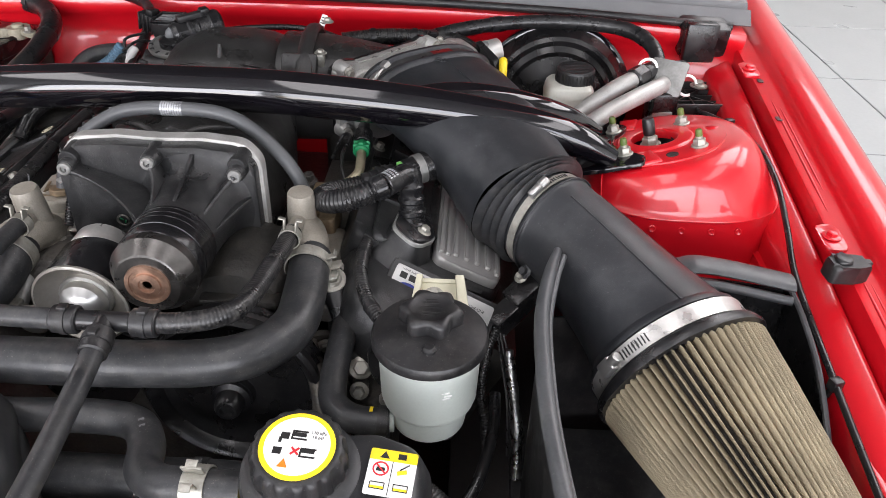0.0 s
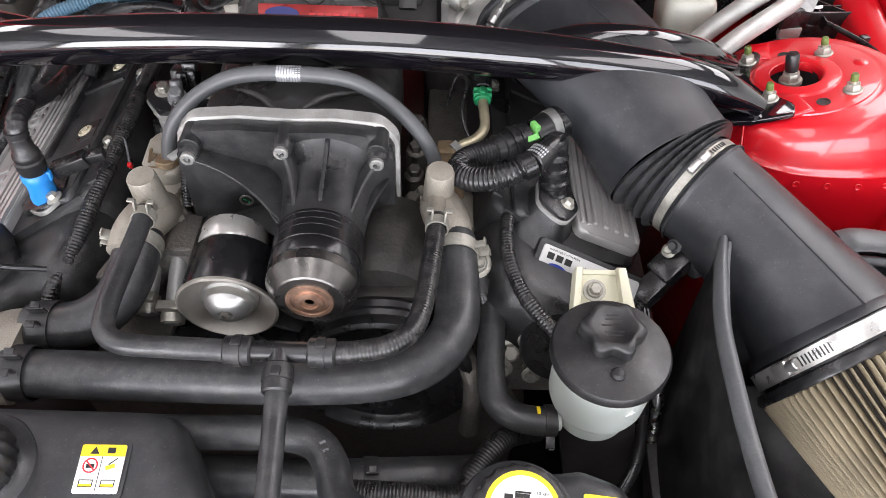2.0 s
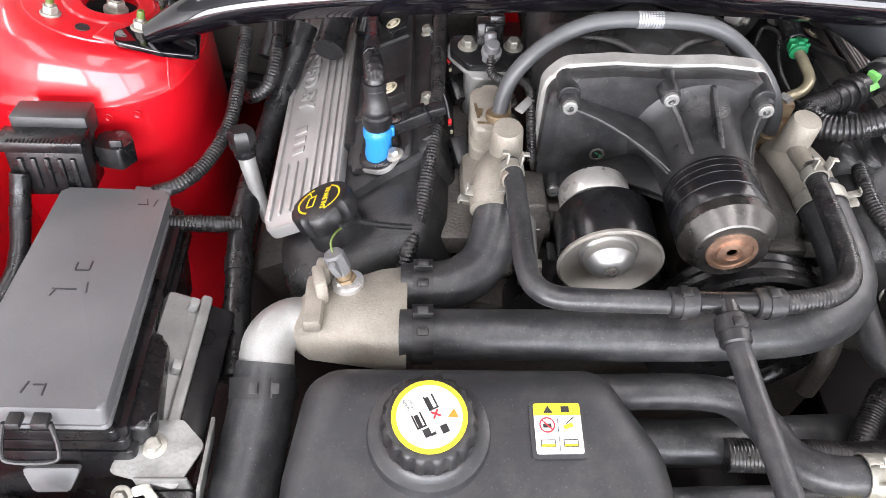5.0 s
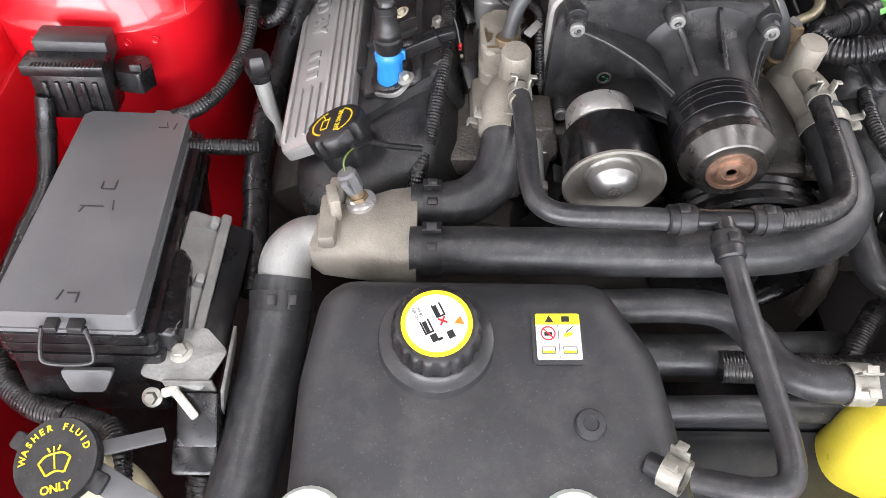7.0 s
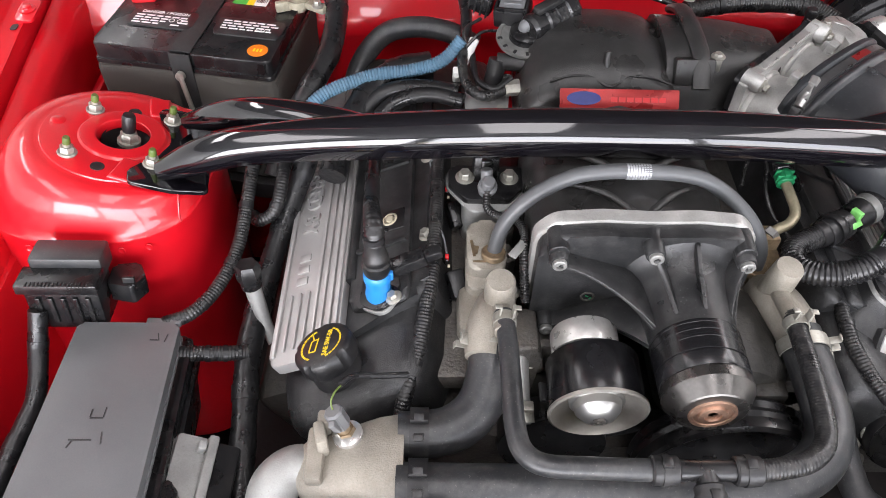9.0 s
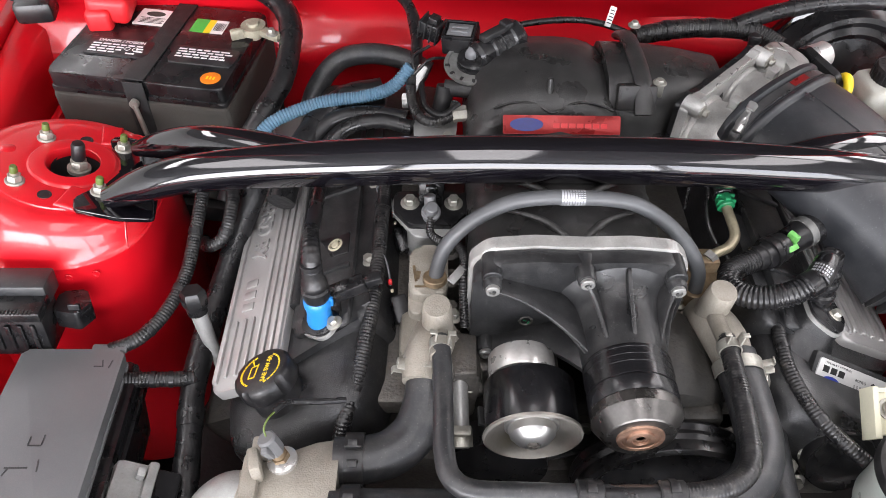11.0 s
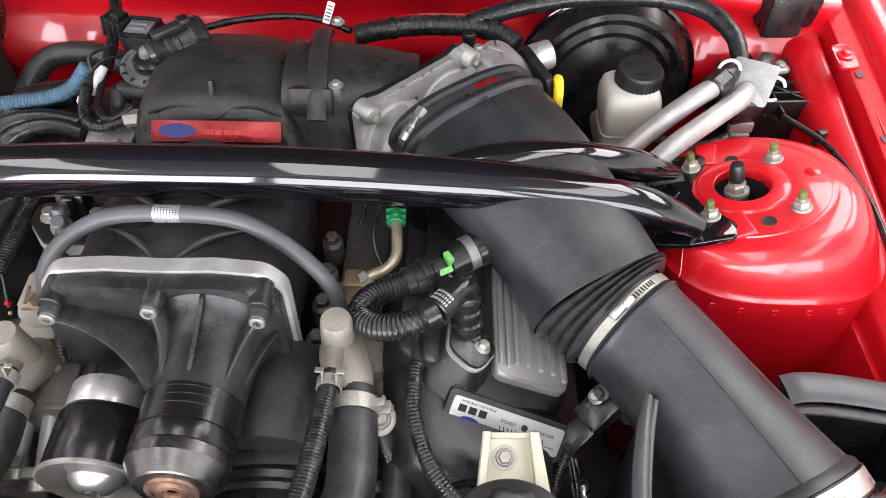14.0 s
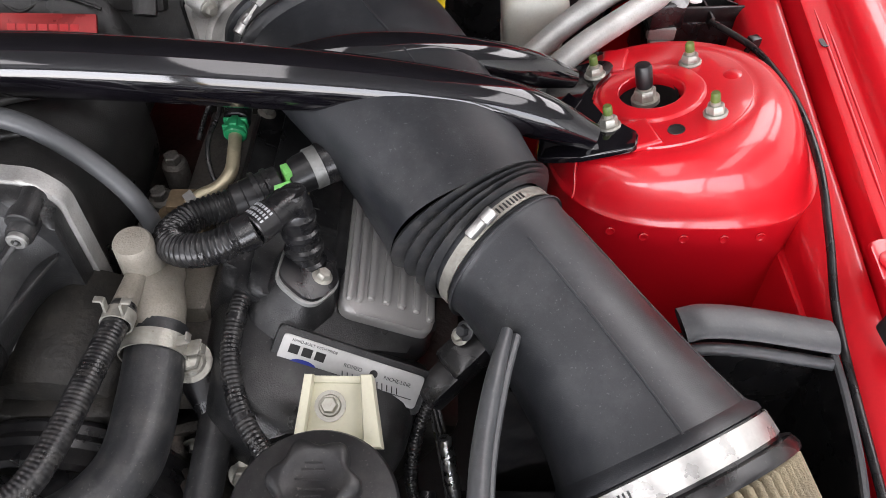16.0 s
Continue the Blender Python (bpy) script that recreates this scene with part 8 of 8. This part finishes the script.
part("line", tube([(0.120, 0.89, 0.845), (0.150, 0.905, 0.862), (0.182, 0.922, 0.885), (0.222, 0.941, 0.909), (0.250, 0.957, 0.918), (0.266, 0.972, 0.919)], 0.0115, 20, 6), THROT, ac, angle=60)
part("line", tube([(0.130, 0.835, 0.850), (0.165, 0.862, 0.874), (0.202, 0.889, 0.892), (0.248, 0.920, 0.906), (0.276, 0.942, 0.911), (0.289, 0.962, 0.909)], 0.0115, 20, 6), THROT, ac, angle=60)
part("bracket", prism(rounded([(-0.026, -0.030), (0.004, -0.032), (0.010, -0.018), (0.024, -0.018), (0.026, 0.030), (-0.024, 0.030)], 0.004), -0.002, 0.002, axis((0.292, 0.965, 0.912), (-0.35, -0.75, 0.5)), 0.0006), SCREW, ac, "dull steel bracket plate")
part("hose_end", join(tube([(0.262, 0.968, 0.920), (0.275, 0.985, 0.920), (0.292, 1.010, 0.915)], [0.0125, 0.012, 0.011], 18, 6), cyl((0.245, 0.952, 0.9165), (0.262, 0.969, 0.9195), 0.0155, None, 8, 0.002), box(0.035, 0.018, 0.02, at(0.242, 0.962, 0.905, 0, 0, 40), 0.004)), SMOOTH, ac, "black hose end")
part("hose_end", tube([(0.297, 0.975, 0.912), (0.312, 0.995, 0.918), (0.325, 1.015, 0.915)], [0.0125, 0.0125, 0.011], 18, 6), SMOOTH, ac, "black hose end")
part("green_band", cyl((0.306, 0.987, 0.9155), (0.309, 0.991, 0.9165), 0.0130, None, 18), GREENP, ac, "green band")
for c in ((0.268, 0.975, 0.925), (0.325, 0.972, 0.905)):
    part("white_clip", tube([vec(c) + vec((0.013 * math.cos(a), 0.004 * math.sin(a), 0.013 * math.sin(a))) for a in [0.2 + 0.55 * k for k in range(10)]], 0.0020, 8, 4), WHITE, ac, "white retaining clip")
part("lower_clip", join(box(0.028, 0.010, 0.014, at(0.292, 0.950, 0.868), 0.002), box(0.022, 0.012, 0.006, at(0.292, 0.948, 0.858), 0.001)), CASTS, ac)
part("black_foot", box(0.036, 0.022, 0.03, at(0.293, 0.958, 0.885, 0, 0, 10), 0.004), SMOOTH, ac)
tr_ = thing("grid_tray", (0.365, 1.05, 0.78), "black ribbed plastic tray in the corner", "tray")
part("box", box(0.100, 0.095, 0.09, at(0.352, 1.048, 0.805, 0, 0, 4), 0.006), SMOOTH, tr_)
part("rim", join(*[box(sx, sy, 0.018, at(0.352, 1.048, 0.857, 0, 0, 4) @ at(x, y, 0), 0.001) for x, y, sx, sy in ((0, 0.045, 0.10, 0.004), (0, -0.045, 0.10, 0.004), (0.048, 0, 0.004, 0.09), (-0.048, 0, 0.004, 0.09))], *[box(0.125, 0.0022, 0.014, at(0.352, 1.048, 0.855, 0, 0, a), 0) for a in (4, 49, 94, 139)], *[box(0.094, 0.0022, 0.014, at(0.352, 1.048, 0.855, 0, 0, 4) @ at(0, y, 0), 0) for y in (-0.022, 0.022)]), BLACK, tr_)
part("tray_bolt", join(lathe([(0.013, 0), (0.013, 0.002)], at(0.372, 1.070, 0.868), 18), bolt((0.372, 1.070, 0.870), (0, 0, 1), 0.0065, 0.006)), STEEL, tr_, "pale bolt")
loom([(0.20, 0.97, 0.83), (0.235, 0.95, 0.835), (0.27, 0.955, 0.835), (0.30, 0.98, 0.83)], 0.008, "corrugated black loom below the bright lines")

# ---- front of the engine, low down ----
cpul = thing("crank_pulley", (-0.195, 0.49, 0.66), "large black belt pulley low on the engine", "pulley")
A = axis((-0.195, 0.505, 0.748), (0, -1, 0.05))
part("wheel", lathe([(0.030, -0.02), (0.088, -0.02), (0.090, -0.016), (0.088, -0.010), (0.090, -0.005), (0.088, 0.0), (0.090, 0.006), (0.090, 0.012), (0.086, 0.015), (0.080, 0.012), (0.074, 0.004), (0.060, 0.003), (0.040, 0.006), (0.022, 0.010), (0.020, 0.016)], A, 56), SMOOTH, cpul, angle=30)
part("hub", join(lathe([(0.019, 0.012), (0.019, 0.020), (0.014, 0.022), (0.013, 0.034), (0.010, 0.038), (0.007, 0.038), (0.006, 0.034), (0.0002, 0.034)], A, 28)), SMOOTH, cpul, "dark steel hub bolt")
A2 = axis((-0.36, 0.535, 0.735), (0, -1, 0.02))
p2 = thing("belt_pulley", (-0.36, 0.535, 0.67), "dark belt pulley behind the hoses", "pulley")
part("wheel", lathe([(0.02, -0.02), (0.055, -0.02), (0.056, 0.0), (0.055, 0.008), (0.045, 0.004), (0.015, 0.008)], A2, 40), SMOOTH, p2)
blt = thing("drive_belt", (-0.29, 0.52, 0.72), "black ribbed drive belt round the pulleys", "belt")
part("belt_run", join(box(0.20, 0.020, 0.004, at(-0.29, 0.545, 0.770, 0, 26), 0.001), box(0.16, 0.020, 0.004, at(-0.27, 0.545, 0.755, 0, -20), 0.001)), RUBBER, blt)
tank_hose = hose("tank_hose", [(-0.42, 0.41, 0.79), (-0.345, 0.407, 0.798), (-0.275, 0.407, 0.80), (-0.243, 0.399, 0.801), (-0.226, 0.376, 0.803), (-0.217, 0.348, 0.808), (-0.198, 0.331, 0.814), (-0.172, 0.327, 0.817), (-0.13, 0.325, 0.818)], 0.0148, "black rubber hose in a double bend to the tank")
part("print_bar", join(*[box(0.0022, 0.005, 0.0005, at(-0.2345 + 0.0035 * k, 0.392 - 0.007 * k, 0.8162 + 0.0004 * k, 0, 0, -60), 0) for k in range(6)]), GREY, tank_hose, "faint grey print")
spring_clamp((-0.165, 0.327, 0.8175), (1, -0.05, 0.02), 0.0155, 0.018, (0, -0.4, 1), STEEL, tank_hose, "zinc spring clamp")
low_hose = hose("lower_hose", [(-0.44, 0.395, 0.735), (-0.34, 0.393, 0.738), (-0.24, 0.393, 0.738), (-0.18, 0.40, 0.73), (-0.1, 0.42, 0.70)], 0.0205, "thick dark lower hose")
spring_clamp((-0.20, 0.3965, 0.7335), (1, 0.1, -0.12), 0.0212, 0.013, (0, -0.4, 1), BLACK, low_hose, "black spring clamp")
slim_hose = hose("lower_hose", [(-0.40, 0.335, 0.74), (-0.30, 0.338, 0.742), (-0.20, 0.342, 0.738), (-0.1, 0.35, 0.72)], 0.012, "dark slim lower hose")
spring_clamp((-0.36, 0.3362, 0.7408), (1, 0.03, 0.02), 0.0126, 0.010, (0, -0.4, 1), BLACK, slim_hose, "black spring clamp")
hose("braided_hose", [(-0.24, 0.375, 0.752), (-0.18, 0.372, 0.756), (-0.12, 0.372, 0.752), (-0.06, 0.385, 0.74)], 0.0145, "dark braided hose low at the front", LOOM, 18, 8, (0.003, 0.0007))
hose("braided_hose", [(0.0, 0.355, 0.79), (0.022, 0.335, 0.785), (0.040, 0.30, 0.77), (0.048, 0.25, 0.745)], 0.012, "dark braided hose beside the tank", LOOM, 18, 8, (0.003, 0.0007))
solo("fan_shroud", join(prism(rounded([(-0.20, -0.07), (0.25, -0.07), (0.27, 0.06), (-0.20, 0.06)], 0.02), 0, 0.03, at(-0.30, 0.28, 0.665, 6), 0.006), box(0.40, 0.02, 0.06, at(-0.25, 0.35, 0.68), 0.006)), TANK, "dark grey plastic fan shroud", "fan shroud")
spring_clamp((-0.3225, 0.251, 0.8305), (0.75, -0.6, 0.25), 0.0120, 0.016, (0.3, -0.2, 1), STEEL, None, "zinc spring clamp at the tank port")
steer = hose("steering_hose", [(-0.090, 0.555, 0.80), (-0.091, 0.52, 0.793), (-0.092, 0.485, 0.785), (-0.088, 0.458, 0.780), (-0.072, 0.443, 0.778), (-0.050, 0.438, 0.778), (-0.034, 0.439, 0.778)], 0.0132, "black steering fluid hose with yellow paint marks")
ym = thing("paint_mark", (-0.045, 0.437, 0.77), "yellow paint dabs on the steering hose", "paint mark")
for x, w in ((-0.041, 0.0045), (-0.052, 0.003)):
    part("dab", prism([(0.0136 * math.sin(a), 0.0136 * math.cos(a)) for a in [-0.3 + 0.12 * k for k in range(8)]] + [(0.0130 * math.sin(a), 0.0130 * math.cos(a)) for a in [-0.3 + 0.12 * k for k in reversed(range(8))]], 0, w, Matrix.Translation((x, 0.438, 0.778)) @ Matrix(((0, 0, 1, 0), (-1, 0, 0, 0), (0, 1, 0, 0), (0, 0, 0, 1))) @ pose(0, 0, 0, 0, 0, 30)), YELLOW, ym)
spring_clamp((-0.040, 0.4385, 0.778), (1, 0.02, 0), 0.0136, 0.009, (0, -0.8, -0.5), BLACK, steer, "black spring clamp")
hose("steering_hose", [(-0.04, 0.47, 0.70), (-0.075, 0.44, 0.742), (-0.10, 0.41, 0.745), (-0.114, 0.385, 0.735), (-0.118, 0.35, 0.70), (-0.12, 0.33, 0.66)], 0.011, "black steering return hose", LOOM, ridge=(0.003, 0.0005))
ar = thing("support_arm", (-0.09, 0.55, 0.76), "black support arm with a large washer bolt", "support arm")
part("arm", tube([(-0.107, 0.576, 0.828), (-0.098, 0.558, 0.812), (-0.085, 0.540, 0.785), (-0.072, 0.528, 0.758)], [0.016, 0.011, 0.011, 0.013], 16, 6, flat=0.6), SMOOTH, ar)
part("arm_bolt", join(lathe([(0.0155, 0), (0.0155, 0.002), (0.013, 0.003)], axis((-0.1080, 0.5760, 0.8325), (0.15, -0.35, 0.9)), 26), bolt((-0.1075, 0.5750, 0.8350), (0.15, -0.35, 0.9), 0.0082, 0.009, 1.35)), STEEL, ar, "large zinc bolt")
part("arm_bolt", bolt((-0.072, 0.522, 0.765), (0.1, -0.7, 0.6), 0.008, 0.012, 1.5), STEEL, ar, "zinc bolt")
pb = thing("pump_bracket", (-0.03, 0.54, 0.70), "dark cast pump bracket with bolts", "bracket")
part("plate", prism(rounded([(-0.07, -0.06), (0.05, -0.06), (0.07, 0.03), (0.0, 0.06), (-0.06, 0.05)], 0.015), -0.02, 0.0, at(-0.03, 0.545, 0.745, 70), 0.004), DKMETAL, pb)
for x, z in ((-0.075, 0.725), (-0.045, 0.715), (-0.02, 0.755), (-0.055, 0.775)):
    part("plate_bolt", join(cyl((x, 0.545, z), (x, 0.522, z + 0.008), 0.008, None, 14, 0.001), bolt((x, 0.522, z + 0.008), (0, -0.94, 0.34), 0.0065, 0.007)), STEEL, pb, "zinc bolt")
part("pump_pulley", lathe([(0.018, -0.012), (0.034, -0.012), (0.036, 0.0), (0.034, 0.006), (0.026, 0.002), (0.008, 0.004)], axis((-0.028, 0.515, 0.785), (0, -0.9, 0.4)), 32), SMOOTH, pb, "black pump pulley")
ms = thing("airflow_sensor", (0.10, 0.585, 0.76), "black airflow sensor plug under the duct", "sensor")
part("body", join(box(0.042, 0.030, 0.026, at(0.0945, 0.604, 0.808, 0, -30, 35), 0.004), box(0.036, 0.024, 0.022, at(0.0740, 0.586, 0.790, 0, -30, 35), 0.003)), SMOOTH, ms)
part("sensor_screw", bolt((0.0870, 0.6060, 0.8260), (-0.5, -0.4, 0.8), 0.0048, 0.005), STEEL, ms, "bright screw")
part("lead", tube([(0.064, 0.575, 0.782), (0.056, 0.560, 0.765), (0.050, 0.535, 0.735), (0.056, 0.52, 0.70), (0.06, 0.50, 0.66)], 0.0055, 10, 6, (0.003, 0.0006)), LOOM, ms, "black corrugated lead")
for k in range(3):
    part("thin_wire", tube([(0.064 + 0.003 * k, 0.574, 0.780), (0.070 + 0.004 * k, 0.556, 0.755), (0.078 + 0.003 * k, 0.53, 0.72), (0.082 + 0.003 * k, 0.51, 0.66)], 0.0016, 6, 5), LOOM, ms, "thin wire")
fo = solo("foil_sleeve", tube([(0.076, 0.548, 0.775), (0.082, 0.530, 0.742), (0.089, 0.512, 0.70), (0.091, 0.49, 0.65)], 0.0056, 14, 14, wobble=0.45), mat("crinkled_foil", (0.38, 0.38, 0.38), 0.3, 1.0, 0.3, 120, 0.6, 300), "crinkled foil sleeve over wires", "sleeve", angle=60)
for pts in (((0.03, 0.40, 0.70), (0.05, 0.43, 0.72), (0.062, 0.48, 0.73), (0.064, 0.52, 0.74)), ((0.02, 0.38, 0.69), (0.045, 0.38, 0.70), (0.07, 0.36, 0.70), (0.085, 0.33, 0.68))):
    hose("wire_run", list(pts), 0.006, "black cable low beside the reservoir", SMOOTH, 12, 6, None, "wire", "wires")
an = solo("alternator_body", join(lathe([(0.03, -0.05), (0.060, -0.05), (0.064, -0.03), (0.064, 0.03), (0.055, 0.045), (0.02, 0.05)], axis((-0.20, 0.59, 0.80), (0, -1, 0)), 36), box(0.08, 0.02, 0.02, at(-0.19, 0.54, 0.825), 0.004), box(0.06, 0.03, 0.012, at(-0.175, 0.555, 0.79, 0, 10), 0.003)), BLOCK, "dull dark alternator behind the pulleys", "alternator")
for k in range(5):
    part("vent_slot", box(0.004, 0.006, 0.022, at(-0.235 + 0.016 * k, 0.5445, 0.79, 0, 0, 0), 0.001), INK, an)
part("amber_tag", box(0.016, 0.002, 0.012, at(-0.197, 0.528, 0.790, -30), 0.0005), mat("orange_white_tag", (0.7, 0.42, 0.2), 0.5), an, "small orange tag")
ts = thing("belt_tensioner_strut", (-0.39, 0.53, 0.76), "pair of pale metal pipe stubs with clamps", "pipe stub")
for x, y in ((-0.398, 0.535), (-0.425, 0.545)):
    s_ = part("stub", cyl((x, y + 0.05, 0.825), (x + 0.002, y - 0.015, 0.795), 0.0085, None, 16, 0.001), CASTS, ts)
    part("stub_clamp", join(cyl((x + 0.001, y + 0.002, 0.803), (x + 0.002, y - 0.014, 0.7955), 0.0115, None, 20), box(0.022, 0.010, 0.006, at(x, y - 0.006, 0.812), 0.001)), STEEL, s_, "zinc clamp")
for x0, z0 in ((-0.415, 0.80), (-0.20, 0.795)):
    solo("front_bracket", prism(rounded([(-0.03, -0.03), (0.03, -0.035), (0.04, 0.03), (-0.02, 0.04)], 0.010), 0, 0.03, at(x0, 0.60, z0, 80), 0.004), DKMETAL, "grimy cast bracket behind the pulleys", "bracket", "front brackets")

for x0, w in ((-0.163, 0.075), (-0.408, 0.07)):
    bar = thing("mount_ledge", (x0, 0.60, 0.78), "rough cast alloy ledge bolted to the front cover", "ledge", "mount ledges")
    part("ledge", join(box(w, 0.030, 0.016, at(x0, 0.588, 0.806, 8), 0.004), box(w * 0.8, 0.012, 0.045, at(x0, 0.602, 0.785), 0.004)), DKMETAL, bar)
    for k in (-1, 1):
        part("ledge_bolt", bolt((x0 + k * w * 0.3, 0.580, 0.813), (0, -0.15, 1), 0.0058, 0.007), STEEL, bar, "zinc bolt")
# sealer bead and cast bosses on the front of the engine
for x, z in ((-0.235, 0.775), (-0.262, 0.742), (-0.165, 0.765), (-0.145, 0.735), (-0.30, 0.79), (-0.405, 0.765)):
    b = thing("cover_boss", (x, 0.583, z), "grimy cast boss with a bolt on the front cover", "boss", "cover bosses")
    part("boss", cyl((x, 0.600, z), (x, 0.572, z), 0.012, 0.010, 18, 0.002), DKMETAL, b)
    part("boss_bolt", bolt((x, 0.572, z), (0, -1, 0.05), 0.0068, 0.007, 1.4), STEEL, b, "zinc bolt")

ta = thing("belt_tensioner", (-0.11, 0.53, 0.68), "grimy cast belt tensioner with a smooth wheel", "tensioner")
part("arm", tube([(-0.155, 0.55, 0.745), (-0.125, 0.54, 0.735), (-0.095, 0.532, 0.715), (-0.075, 0.53, 0.69)], [0.022, 0.017, 0.016, 0.020], 18, 6, flat=0.6), DKMETAL, ta)
part("wheel", lathe([(0.012, -0.012), (0.030, -0.012), (0.031, -0.010), (0.031, 0.010), (0.030, 0.012), (0.022, 0.008), (0.012, 0.010)], axis((-0.155, 0.525, 0.748), (0, -1, 0.1)), 36), SMOOTH, ta, "black smooth wheel", 30)
part("wheel_bolt", bolt((-0.155, 0.514, 0.749), (0, -1, 0.1), 0.008, 0.008, 1.4), STEEL, ta, "zinc bolt")
lp = thing("coolant_pipe_stub", (-0.12, 0.47, 0.70), "bent dull metal pipe stub low on the engine", "pipe")
part("pipe", tube([(-0.13, 0.545, 0.775), (-0.118, 0.515, 0.772), (-0.108, 0.495, 0.758), (-0.106, 0.485, 0.725), (-0.108, 0.48, 0.68)], 0.010, 18, 6), DKMETAL, lp, angle=60)
part("pipe_flange", prism(rounded([(-0.026, -0.010), (0.026, -0.010), (0.026, 0.010), (-0.026, 0.010)], 0.009), -0.004, 0.003, axis((-0.13, 0.545, 0.775), (0.3, -0.9, -0.1)), 0.001), DKMETAL, lp)
for k in (-1, 1):
    part("flange_bolt", bolt(vec((-0.13 + 0.018 * k, 0.542, 0.775)), (0.3, -0.9, -0.1), 0.0052, 0.006), STEEL, lp, "zinc bolt")

# ---- floor tiles, each its own piece ----
me = None
for ix in range(12):
    for iy in range(14):
        x, y = -4.6 + 0.86 * ix, -4.6 + 0.86 * iy
        if me is None:
            t0 = part("tile", box(0.852, 0.852, 0.010, Matrix(), 0.002, 1), FLOORM, floor)
            me = t0.data
            ob = t0
        else:
            ob = new("tile", me)
            ob.parent = floor
        ob.location = (x, y, -0.001)
